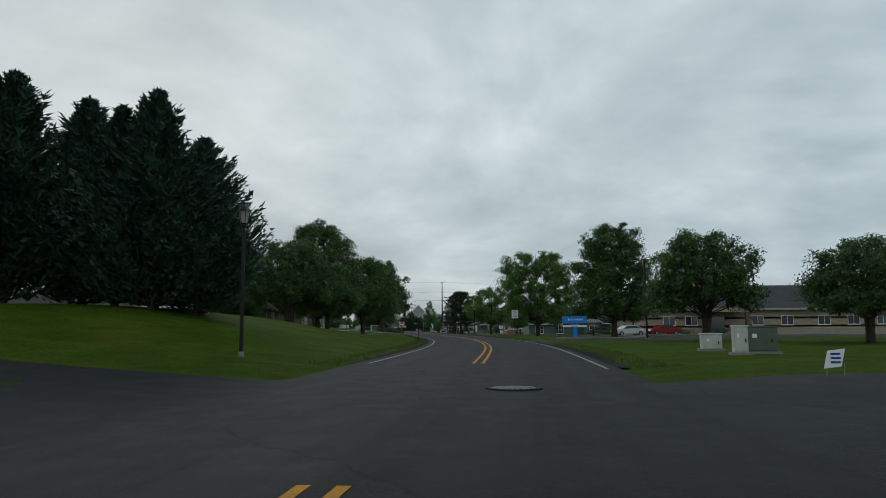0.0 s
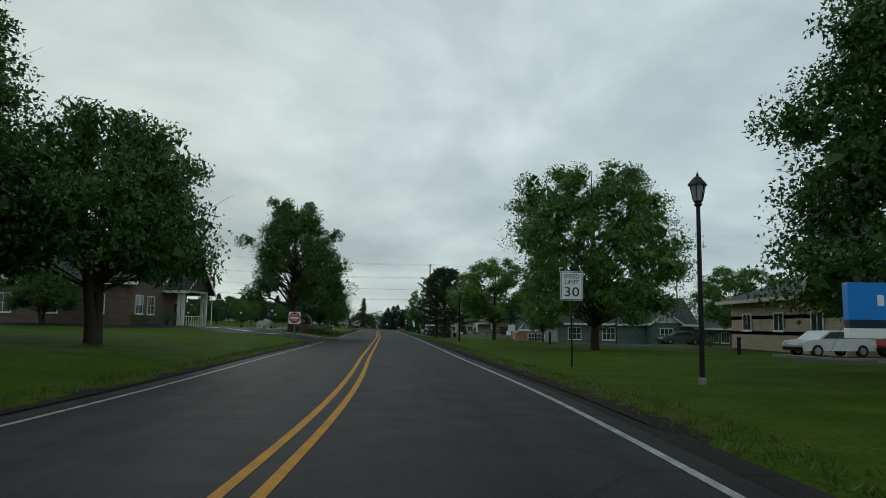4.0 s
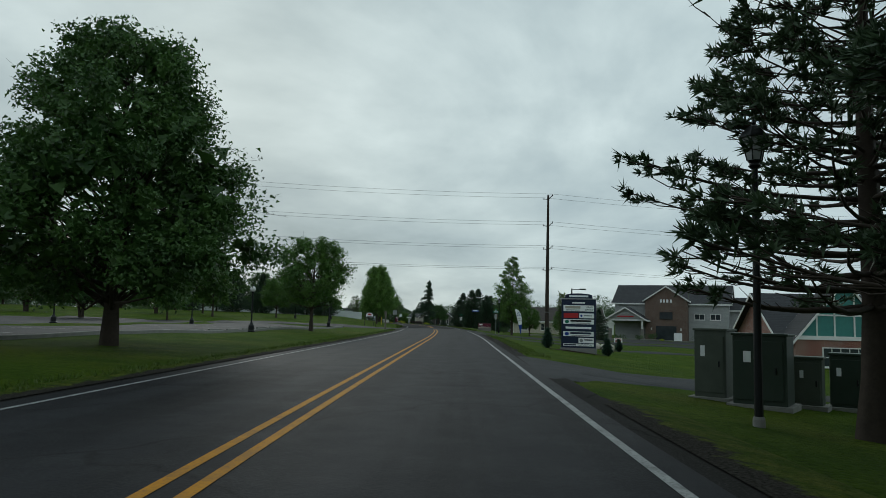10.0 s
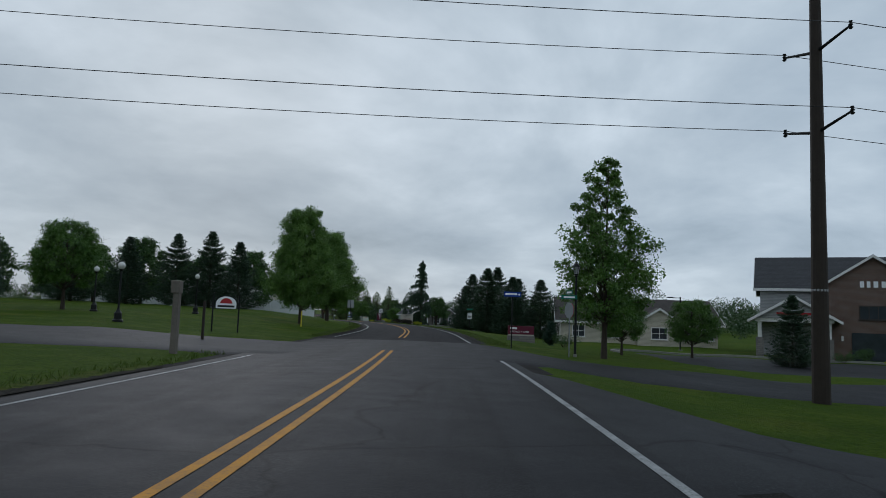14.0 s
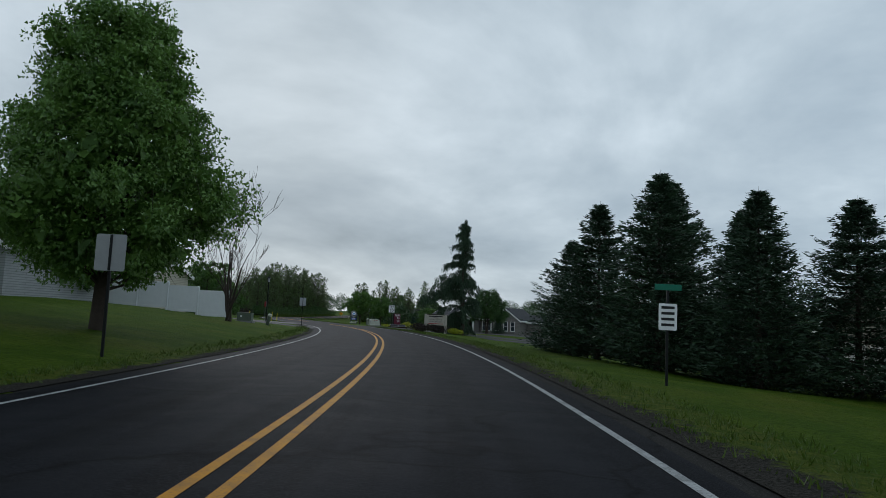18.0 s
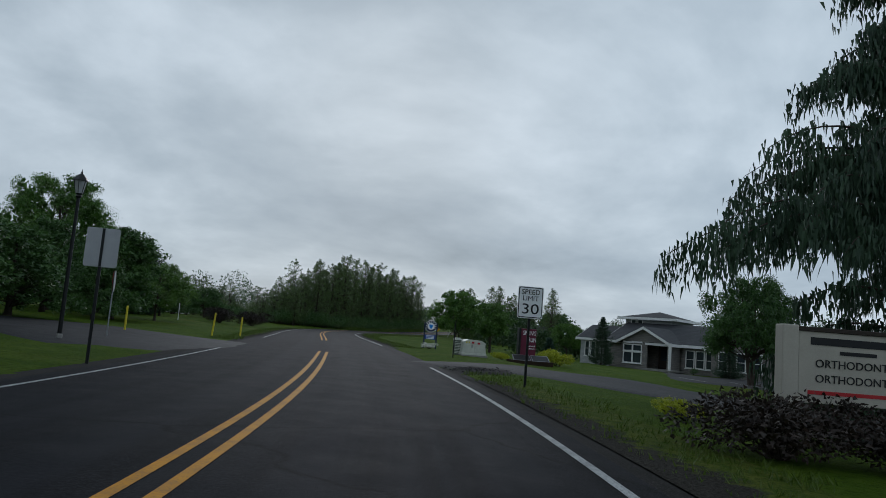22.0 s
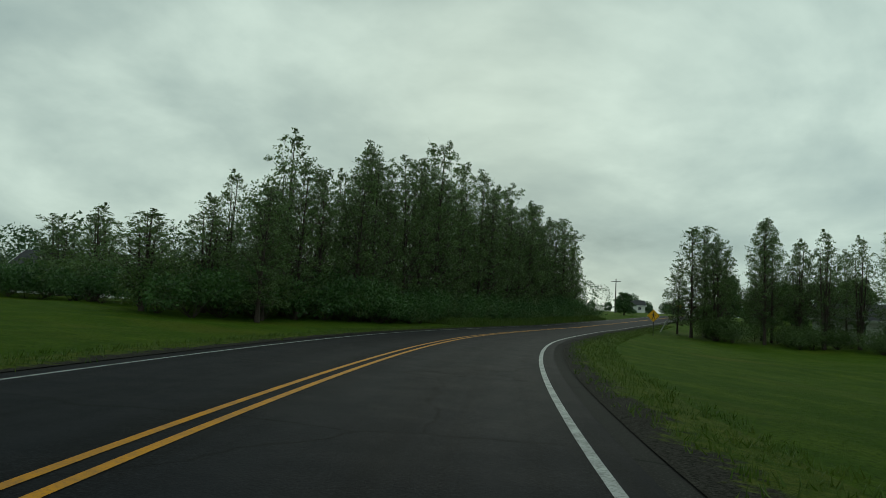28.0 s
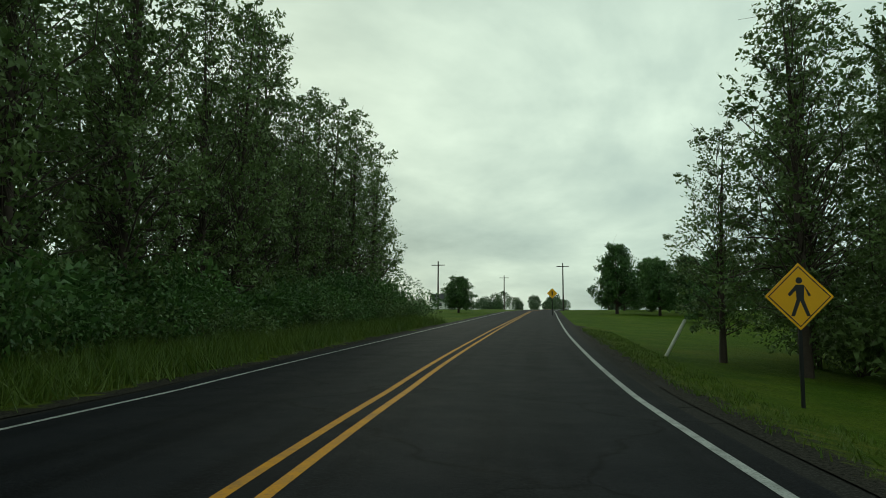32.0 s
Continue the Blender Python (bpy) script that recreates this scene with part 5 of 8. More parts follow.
def kerb(name, pts, label="concrete kerb round the lawn", h=0.15, w=0.16):
    """A raised concrete kerb along a line."""
    line = smooth_line(pts, 0.8)
    t = np.gradient(line, axis=0)
    t /= np.linalg.norm(t, axis=1)[:, None]
    s = np.stack([t[:, 1], -t[:, 0]], 1)
    z = land(line)
    V, F = [], []
    for k, (p, q, zz) in enumerate(zip(line, s, z)):
        for o, dz in ((-w / 2, -0.1), (-w / 2, h - 0.02), (-w / 2 + 0.03, h), (w / 2 - 0.03, h), (w / 2, h - 0.02), (w / 2, -0.1)):
            V.append((p[0] + q[0] * o, p[1] + q[1] * o, zz + dz))
        if k:
            for j in range(5):
                a = (k - 1) * 6 + j
                F.append((a, a + 1, a + 7, a + 6))
    return tagged(link_mesh(name, V, F, CONCRETE), label, "kerb", "", "structure")


kerb("kerb_clinic", [(10.0, 61.0), (13.5, 60.2), (17.5, 62.0), (18.8, 65.0), (19.0, 72.0), (21.5, 84.0)])
kerb("kerb_garden", [(20.5, 91.0), (24.0, 86.5), (32.0, 84.5), (40.0, 85.0), (52.0, 84.0)])
kerb("kerb_island", [(-5.6, 113.2), (-8.4, 115.4), (-10.6, 117.4), (-12.4, 120.4), (-11.9, 123.4), (-9.4, 125.4)])
kerb("kerb_office", [(19.5, 137.0), (19.0, 150.0), (21.0, 162.0), (27.0, 168.0)])
kerb("kerb_medical", [(34.5, 251.5), (12.0, 251.5), (0.5, 251.0), (-0.3, 246.0)])
kerb("kerb_left_lot", [(-17.2, 141.0), (-19.0, 206.0)])
# flat dark four-cornered sheet laid just above the grass
sheet("mulch_patch", MULCH, [(-12.5, 145.5), (-10.2, 144.5), (-8.2, 140.6), (-9.8, 140.0)], 0.012, "dark flat patch in the lawn")
sheet("lot_island", LAWN, [(-27, 170), (-28, 200), (-31, 200), (-30, 170)], 0.14, "dry grassy car park island")
sheet("garden_bed", MULCH, [(28.5, 87.5), (38, 87), (38, 92.5), (28, 93)], 0.08, "planted bed of dark mulch")

sheet("broken_apron", GRAVEL, [(-37.6, 329.9), (-35.0, 329.6), (-34.6, 326.4), (-36.3, 325.2)], 0.035, "crumbled asphalt and gravel at the drive's edge", 0.5)


def rubble():
    """Loose lumps of broken asphalt at the edge of the drive."""
    g = np.random.default_rng(61)
    V, F, n = [], [], 0
    cube = np.array([(x, y, z) for x in (-1, 1) for y in (-1, 1) for z in (-1, 1)], float)
    quads = np.array([(0, 1, 3, 2), (4, 6, 7, 5), (0, 4, 5, 1), (2, 3, 7, 6), (0, 2, 6, 4), (1, 5, 7, 3)])
    for _ in range(420):
        x, y = -36.2 + g.normal() * 0.42, 327.3 + g.normal() * 1.0
        r = 0.008 + 0.022 * g.random() ** 3
        V.append(cube * r * g.uniform(0.5, 1.3, (8, 3)) * np.array([1, 1, 0.4]) + np.array([x, y, ground(x, y) + 0.042]))
        F.append(quads + n)
        n += 8
    tagged(link_mesh("asphalt_rubble", np.vstack(V), np.vstack(F), LOT), "loose lumps of broken asphalt", "rubble", "", "stuff")


rubble()


def painted(name, outline, x, y, yaw, label="", mat=WHITE_LINE):
    """A flat marking painted on the paving."""
    bm = bmesh.new()
    vs = []
    m = pose(x, y, 0, 0, 0, yaw)
    for px, py in outline:
        p = m @ Vector((px, py, 0))
        vs.append(bm.verts.new((p.x, p.y, ground(p.x, p.y) + 0.062)))
    bm.faces.new(vs)
    ob = part(name, bm, mat, None, label)
    return tagged(ob, label, "marking", "", "structure")


ARROW = [(-0.12, -1.3), (0.12, -1.3), (0.12, 0.3), (0.42, 0.3), (0, 1.3), (-0.42, 0.3), (-0.12, 0.3)]
ARROW_PAINT = make_paint("arrow_paint", (0.62, 0.63, 0.63), 0.45)
for n, (x, y, a) in enumerate(((-9.4, 112.4, 250), (-12.4, 114.2, 250), (-15.6, 116.0, 250))):
    painted("arrow_marking_%d" % (n + 1), ARROW, x, y, a, "worn white arrow painted on the drive", ARROW_PAINT)
BAR = lambda w, l: [(-w / 2, -l / 2), (w / 2, -l / 2), (w / 2, l / 2), (-w / 2, l / 2)]
for k in range(5):
    painted("stall_line_%d" % (k + 1), BAR(0.1, 4.6), -29.5 + k * 2.8, 349.5 - k * 1.3, 20, "white stall line")
for k in range(7):
    painted("lot_line_%d" % (k + 1), BAR(0.1, 4.8), -22.5, 150.0 + k * 6.2, 92, "white stall line")

# drain cover in the road
cover = thing("drain_cover", 1.25, 12.4, 0.045, 0, "round cast-iron drain cover set in the asphalt", "drain cover")
part("rim", lathe([(0.50, -0.02), (0.50, 0.012), (0.40, 0.012), (0.40, -0.02)], 28), LOT, cover)
part("lid", lathe([(0.39, -0.02), (0.39, 0.008), (0.1, 0.008)], 28), BLACK_METAL, cover)
for k in range(-3, 4):
    part("bar", box(k * 0.09, 0, 0.012, 0.03, 0.6 - 0.1 * abs(k), 0.01), BLACK_METAL, cover)


# ---- lamps ----
def lantern_post(h=4.3, label="black colonial lantern post with a pale base collar"):
    o = thing("lantern_post", 0, 0, 0, 0, label, "street lamp", "lantern posts along the road")
    part("base", lathe([(0.085, -0.2), (0.085, 0.12), (0.07, 0.16)], 14), CONCRETE, o, "pale concrete collar")
    part("pole", rod((0, 0, 0.1), (0, 0, h - 0.62), 0.062, 0.045, 12), BLACK_METAL, o)
    part("collar", lathe([(0.05, h - 0.66), (0.09, h - 0.62), (0.07, h - 0.58), (0.10, h - 0.54)], 14), BLACK_METAL, o)
    lan = part("lantern", lathe([(0.10, h - 0.54), (0.17, h - 0.2), (0.165, h - 0.2)], 6), LAMP_GLASS, o, "frosted lantern glass")
    for k in range(6):
        a = k * math.pi / 3
        part("bar", rod((0.105 * math.cos(a), 0.105 * math.sin(a), h - 0.54), (0.18 * math.cos(a), 0.18 * math.sin(a), h - 0.19), 0.010, 0.010, 5), BLACK_METAL, lan)
    part("roof", lathe([(0.23, h - 0.21), (0.20, h - 0.17), (0.09, h - 0.05), (0.04, h - 0.02)], 6), BLACK_METAL, lan)
    part("finial", lathe([(0.02, h - 0.03), (0.035, h + 0.01), (0.015, h + 0.04), (0.004, h + 0.10)], 8), BLACK_METAL, lan)
    return o


lp = at(lantern_post(), -5.87, 21.1, sz=1.06)
for x, y, k in ((9.9, 71.3, 1.08), (5.4, 108.6, 1.03), (1.69, 149.0, 1.02), (-4.6, 229.2, 1.05), (-46.4, 320.6, 1.12), (19.3, 118.0, 0.95)):
    again(lp, x, y, 0, 1.0, k)


def globe_post(h=2.85):
    o = thing("globe_lamp", 0, 0, 0, 0, "black cast post lamp with a white globe", "lamp post", "globe lamps round the car park")
    part("base", lathe([(0.24, -0.15), (0.24, 0.10), (0.17, 0.16), (0.17, 0.42), (0.10, 0.52), (0.06, 0.62)], 12), BLACK_METAL, o)
    part("pole", rod((0, 0, 0.55), (0, 0, h - 0.42), 0.05, 0.04, 12), BLACK_METAL, o)
    part("cup", lathe([(0.045, h - 0.46), (0.11, h - 0.38), (0.08, h - 0.34)], 12), BLACK_METAL, o)
    part("globe", lathe([(0.08, h - 0.36), (0.155, h - 0.28), (0.175, h - 0.19), (0.14, h - 0.09), (0.06, h - 0.03)], 18), GLOBE, o, "white opal globe", True)
    part("finial", lathe([(0.06, h - 0.03), (0.03, h + 0.02), (0.006, h + 0.08)], 8), BLACK_METAL, o)
    return o


gp = at(globe_post(), -20.25, 205.7)
for x, y in ((-25.8, 226.0), (-18.1, 180.4), (-28.5, 194.0), (-30.3, 243.0), (-33.5, 236.0), (-31.5, 181.0), (-43.0, 187.0), (-20.5, 158.0)):
    again(gp, x, y)


def shoebox_lamp(h=6.2, arm=0.75, yaw=0, label="tall dark parking lamp with a flat shoebox head", base=True):
    o = thing("parking_lamp", 0, 0, 0, 0, label, "lamp post")
    if base:
        part("base", lathe([(0.22, -0.2), (0.22, 0.1), (0.2, 0.12)], 14), CONCRETE, o)
    part("pole", box(0, 0, h / 2, 0.11, 0.11, h, 0.01), BLACK_METAL, o)
    part("arm", box(arm / 2, 0, h - 0.1, arm, 0.06, 0.07), BLACK_METAL, o)
    head = part("head", box(arm + 0.15, 0, h - 0.06, 0.5, 0.3, 0.12, 0.02), BLACK_METAL, o)
    part("lens", box(arm + 0.15, 0, h - 0.127, 0.42, 0.24, 0.02), LAMP_GLASS, head)
    return o


sb = at(shoebox_lamp(6.1), 15.6, 53.6, 195)
again(sb, 2.46, 199.0, 0, 1.0, 0.80)
at(shoebox_lamp(4.5, 0.02, label="dark parking lamp with a flat double head on its top"), -14.3, 305.5, 20)
again(crab, -11.4, 306.8, 50, 0.62, 0.74, "dark spreading tree beside the parking lamp")
again(sb, 7.0, 262.0, 180, 1.0, 0.8)


# ---- road signs ----
def post_sign(name, x, y, label, post_h, category="sign", yaw=None, mat=GREY_METAL, post="u"):
    o = thing(name, x, y, None, road_yaw(y) if yaw is None else yaw, label, category)
    if post == "u":
        bm = box(0, 0.012, post_h / 2 - 0.2, 0.05, 0.008, post_h + 0.4)
        box(-0.026, 0.03, post_h / 2 - 0.2, 0.006, 0.032, post_h + 0.4, bm=bm)
        box(0.026, 0.03, post_h / 2 - 0.2, 0.006, 0.032, post_h + 0.4, bm=bm)
        part("post", bm, mat, o)
    else:
        part("post", box(0, 0.05, post_h / 2 - 0.2, 0.1, 0.1, post_h + 0.4, 0.008), mat, o)
    return o


def speed_sign(x, y, bottom, w, h, yaw=None):
    o = post_sign("speed_limit_sign", x, y, "white speed limit sign with black lettering on a steel post", bottom + h - 0.05, yaw=yaw, mat=BLACK_METAL)
    z = bottom + h / 2
    p = part("plate", prism(shifted(rounded(w, h, 0.045), 0, z), 0.008), SIGN_WHITE, o)
    bm = prism(shifted(rounded(w - 0.03, h - 0.03, 0.04), 0, z), 0.004)
    edge = part("border", bm, SIGN_BLACK, p)
    edge.location = (0, -0.0045, 0)
    face = part("face", prism(shifted(rounded(w - 0.07, h - 0.07, 0.03), 0, z), 0.004), SIGN_WHITE, p)
    face.location = (0, -0.0075, 0)
    lettering("SPEED", 0.22 * h, SIGN_BLACK, p, 0, -0.0135, bottom + 0.82 * h, 0.72 * w)
    lettering("LIMIT", 0.22 * h, SIGN_BLACK, p, 0, -0.0135, bottom + 0.62 * h, 0.62 * w)
    lettering("30", 0.46 * h, SIGN_BLACK, p, 0, -0.0135, bottom + 0.28 * h, 0.66 * w)
    return o


speed_sign(8.3, 78.2, 2.1, 0.72, 0.92)
speed_sign(-33.25, 321.9, 1.65, 0.62, 0.76, 26)


def diamond_sign(x, y, zc, side, front, label, yaw, bars=None):
    o = post_sign("diamond_sign", x, y, label, zc, yaw=yaw, mat=BLACK_METAL)
    r = side / math.sqrt(2)
    p = part("plate", prism([(0, zc - r), (r, zc), (0, zc + r), (-r, zc)], 0.008), front, o)
    return o, p, r


o, p, r = diamond_sign(-1.7, 57.9, 2.35, 0.76, ALU, "bare grey back of a diamond warning sign", road_yaw(58))
o, p, r = diamond_sign(-79.75, 444.8, 1.85, 0.80, AMBER, "yellow diamond pedestrian crossing sign", 8)
zc = 1.85
edge = part("border", prism([(0, zc - r + 0.05), (r - 0.05, zc), (0, zc + r - 0.05), (-r + 0.05, zc)], 0.003), SIGN_BLACK, p)
edge.location = (0, -0.005, 0)
face = part("face", prism([(0, zc - r + 0.075), (r - 0.075, zc), (0, zc + r - 0.075), (-r + 0.075, zc)], 0.003), AMBER, p)
face.location = (0, -0.0075, 0)
# a plain upright symbol of a disc and bars
bm = prism([(0.0 + 0.055 * math.cos(a * 0.5236), zc + 0.27 + 0.055 * math.sin(a * 0.5236)) for a in range(12)], 0.004)
prism([(-0.06, zc + 0.20), (0.08, zc + 0.20), (0.07, zc - 0.05), (-0.05, zc - 0.05)], 0.004, bm)
prism([(-0.05, zc - 0.05), (0.02, zc - 0.05), (-0.09, zc - 0.33), (-0.15, zc - 0.33)], 0.004, bm)
prism([(0.0, zc - 0.05), (0.07, zc - 0.05), (0.17, zc - 0.33), (0.11, zc - 0.33)], 0.004, bm)
prism([(-0.06, zc + 0.19), (-0.03, zc + 0.13), (-0.16, zc + 0.0), (-0.19, zc + 0.04)], 0.004, bm)
prism([(0.07, zc + 0.20), (0.10, zc + 0.16), (0.19, zc + 0.02), (0.15, zc + 0.0)], 0.004, bm)
sym = part("symbol", bm, SIGN_BLACK, p, "black crossing symbol")
sym.location = (0, -0.011, 0)
o, p, r = diamond_sign(-87.3, 505.0, 2.3, 0.75, AMBER, "yellow diamond warning sign farther along the road", 8)
sym = part("symbol", box(0, -0.012, 2.3, 0.12, 0.004, 0.45), SIGN_BLACK, p)

dne = thing("do_not_enter_sign", -5.37, 101.5, None, 0, "square white sign with a red disc on a wooden post", "sign")
part("post", box(0, 0.06, 0.55, 0.1, 0.1, 1.6, 0.01), GREY_WOOD, dne)
plate = part("plate", prism(shifted(rounded(0.76, 0.76, 0.05), 0, 1.5), 0.01), SIGN_WHITE, dne)
disc = part("disc", prism([(0.35 * math.cos(k * math.pi / 18), 1.5 + 0.35 * math.sin(k * math.pi / 18)) for k in range(36)], 0.006), SIGN_RED, plate)
disc.location = (0, -0.008, 0)
part("bar", box(0, -0.013, 1.5, 0.58, 0.006, 0.11), SIGN_WHITE, plate)
lettering("DO NOT", 0.15, SIGN_WHITE, plate, 0, -0.0145, 1.66, 0.42)
lettering("ENTER", 0.15, SIGN_WHITE, plate, 0, -0.0145, 1.34, 0.36)


def stop_back(x, y, zc, yaw, label="bare grey back of an octagonal stop sign"):
    o = post_sign("stop_sign", x, y, label, zc + 0.35, yaw=yaw, mat=GREY_METAL)
    o8 = [(0.38 * math.cos(radians(22.5 + 45 * k)), zc + 0.38 * math.sin(radians(22.5 + 45 * k))) for k in range(8)]
    pl = part("plate", prism(o8, 0.008), ALU, o)
    red = part("face", prism([(x_ * 0.96, zc + (z_ - zc) * 0.96) for x_, z_ in o8], 0.004), SIGN_RED, pl)
    red.location = (0, 0.007 + 0.04, 0)
    return o


def street_plates(o, z, a, b, mat=SIGN_GREEN):
    """Two name plates across each other; their names are plain bars."""
    for k, (yaw, dz, w) in enumerate(((a, 0, 0.75), (b, 0.22, 0.75))):
        pl = part("name_plate", box(0, 0, z + dz, w, 0.012, 0.19, 0.003), mat, o, "green street name plate")
        pl.rotation_euler = (0, 0, radians(yaw))
        tx = part("lettering", box(0, -0.009, z + dz, w * 0.7, 0.004, 0.08), SIGN_WHITE, pl)


st = stop_back(-4.97, 228.2, 2.15, 300)
street_plates(st, 2.75, 70, -10)
stop_back(-48.2, 324.2, 1.9, 130)
arc = post_sign("blue_guide_sign", -7.6, 228.8, "small blue guide sign with white lettering on a slim post", 2.5, yaw=road_yaw(228), mat=BLACK_METAL)
pl = part("plate", prism(shifted(rounded(0.82, 0.24, 0.02), 0, 2.55), 0.01), SIGN_BLUE, arc)
part("lettering", box(-0.06, -0.008, 2.56, 0.56, 0.004, 0.09), SIGN_WHITE, pl)
part("cross", box(0.31, -0.008, 2.54, 0.10, 0.004, 0.035), SIGN_WHITE, pl)
part("cross", box(0.31, -0.011, 2.54, 0.035, 0.004, 0.10), SIGN_WHITE, pl)

npk = post_sign("parking_sign", -12.7, 267.2, "small white notice sign below a green name plate", 2.3, yaw=road_yaw(267), mat=BLACK_METAL)
pl = part("plate", prism(shifted(rounded(0.42, 0.60, 0.03), 0, 1.55), 0.008), SIGN_WHITE, npk)
for k in range(4):
    part("lettering", box(0, -0.007, 1.76 - 0.13 * k, 0.30, 0.004, 0.06), SIGN_BLACK, pl)
part("name_plate", box(0, 0, 2.22, 0.62, 0.012, 0.14, 0.003), SIGN_GREEN, npk, "green name plate")


def square_back(x, y, z0, w, h, yaw, label):
    o = post_sign("sign_back", x, y, label, z0 + h, yaw=yaw, mat=BLACK_METAL)
    pl = part("plate", prism(shifted(rounded(w, h, 0.04), 0, z0 + h / 2), 0.008), ALU, o)
    part("rail", box(0, -0.012, z0 + h / 2, 0.05, 0.02, h * 0.98), BLACK_METAL, pl)
    return o


square_back(-24.2, 263.5, 1.75, 0.62, 0.76, road_yaw(263), "bare grey back of a rectangular sign on a dark post")
square_back(-40.7, 316.1, 1.9, 0.62, 0.78, road_yaw(316) + 8, "bare grey back of a rectangular sign on a dark post")
for x, y, h, tilt in ((-52.2, 335.0, 1.15, 5), (-53.0, 338.5, 1.05, 2), (-52.6, 329.6, 1.05, 0), (-22.6, 243.3, 1.1, 0)):
    o = thing("marker_post", x, y, None, 0, "slim yellow plastic marker post in the grass", "post", "yellow marker posts")
    o.rotation_euler = (0, radians(tilt), 0)
    part("tube", lathe([(0.045, -0.2), (0.045, h - 0.05), (0.03, h), (0.005, h + 0.01)], 10), YELLOW_PLASTIC, o)
lean = thing("marker_post", -81.0, 455.0, None, 0, "leaning pale marker post in the ditch", "post")
lean.rotation_euler = (0, radians(28), 0)
part("tube", lathe([(0.05, -0.2), (0.05, 1.3), (0.02, 1.33)], 10), BOX_WHITE, lean)
white_post = thing("white_post", -73.5, 358.0, None, 0, "white pipe standing in the lawn", "post")
part("pipe", rod((0, 0, -0.2), (0, 0, 1.5), 0.035), WHITE, white_post)

yard = thing("yard_sign", 7.55, 13.7, None, -8, "small white yard sign leaning on wire legs", "sign")
part("board", prism([(-0.20, 0.14), (0.12, 0.18), (0.20, 0.52), (-0.12, 0.48)], 0.012), SIGN_WHITE, yard)
for sx in (-0.16, 0.16):
    part("leg", rod((sx, 0, -0.1), (sx + 0.02, 0, 0.25), 0.006), GREY_METAL, yard)
for k in range(3):
    part("lettering", box(0.02, -0.009, 0.42 - k * 0.08, 0.18, 0.004, 0.04), SIGN_BLUE, yard)

# ---- business signs ----
gei = thing("clinic_sign", 13.15, 69.3, None, -4, "bright blue clinic sign on one thick blue post", "sign")
part("post", box(0.05, 0.0, 0.6, 0.36, 0.2, 1.6, 0.02), SKY_BLUE, gei)
cab = part("panel", box(0, 0, 1.78, 2.3, 0.24, 0.72, 0.015), SKY_BLUE, gei)
part("band", box(0, -0.02, 1.35, 2.3, 0.21, 0.16, 0.008), NAVY, gei)
part("panel", box(0, 0, 1.17, 2.3, 0.24, 0.19, 0.01), SIGN_WHITE, gei, "white lower panel")
for k, (dx, w, hh) in enumerate(((-0.56, 0.2, 0.34), (-0.33, 0.16, 0.24), (-0.17, 0.05, 0.34), (0.0, 0.15, 0.24), (0.16, 0.05, 0.32), (0.30, 0.15, 0.24), (0.48, 0.15, 0.3), (0.63, 0.13, 0.24), (0.76, 0.07, 0.24))):
    part("letter_bar", box(dx, -0.125, 1.80, w * 0.62, 0.012, hh * 0.62, 0.004), SIGN_WHITE, cab)
lettering("Primary Care", 0.14, SIGN_WHITE, gei, 0, -0.13, 1.35, 0.85)
part("lettering", box(0, -0.125, 1.17, 0.6, 0.006, 0.07), NAVY, gei)

dire = thing("directory_sign", 1.7, 181.6, -0.62, -8, "tall navy tenant directory sign with white name panels", "sign")
part("plinth", box(0, 0.1, 0.10, 2.25, 0.62, 0.5, 0.02), CONCRETE, dire)
part("cabinet", box(0, 0.1, 1.86, 2.15, 0.46, 3.05, 0.03), NAVY, dire)
part("cap", box(0, 0.1, 3.41, 2.25, 0.54, 0.07, 0.01), GREY_METAL, dire)
arch = [(-0.85, 3.44), (0.85, 3.44), (0.85, 3.62)] + [(0.85 * math.cos(radians(a)), 3.62 + 0.14 * math.sin(radians(a))) for a in range(15, 180, 15)] + [(-0.85, 3.62)]
top = part("arch", prism(arch, 0.2), NAVY, dire, "arched navy address board")
part("lettering", box(0, -0.105, 3.58, 1.2, 0.008, 0.11), SIGN_WHITE, top)
TENANTS = [("header", 3.16, 0.18, NAVY), ("panel", 2.82, 0.38, SIGN_WHITE), ("panel", 2.36, 0.30, SIGN_RED), ("panel", 1.98, 0.30, SIGN_WHITE), ("panel", 1.60, 0.26, NAVY), ("panel", 1.22, 0.30, SIGN_WHITE), ("panel", 0.82, 0.32, SIGN_WHITE), ("strip", 0.54, 0.15, SIGN_WHITE)]
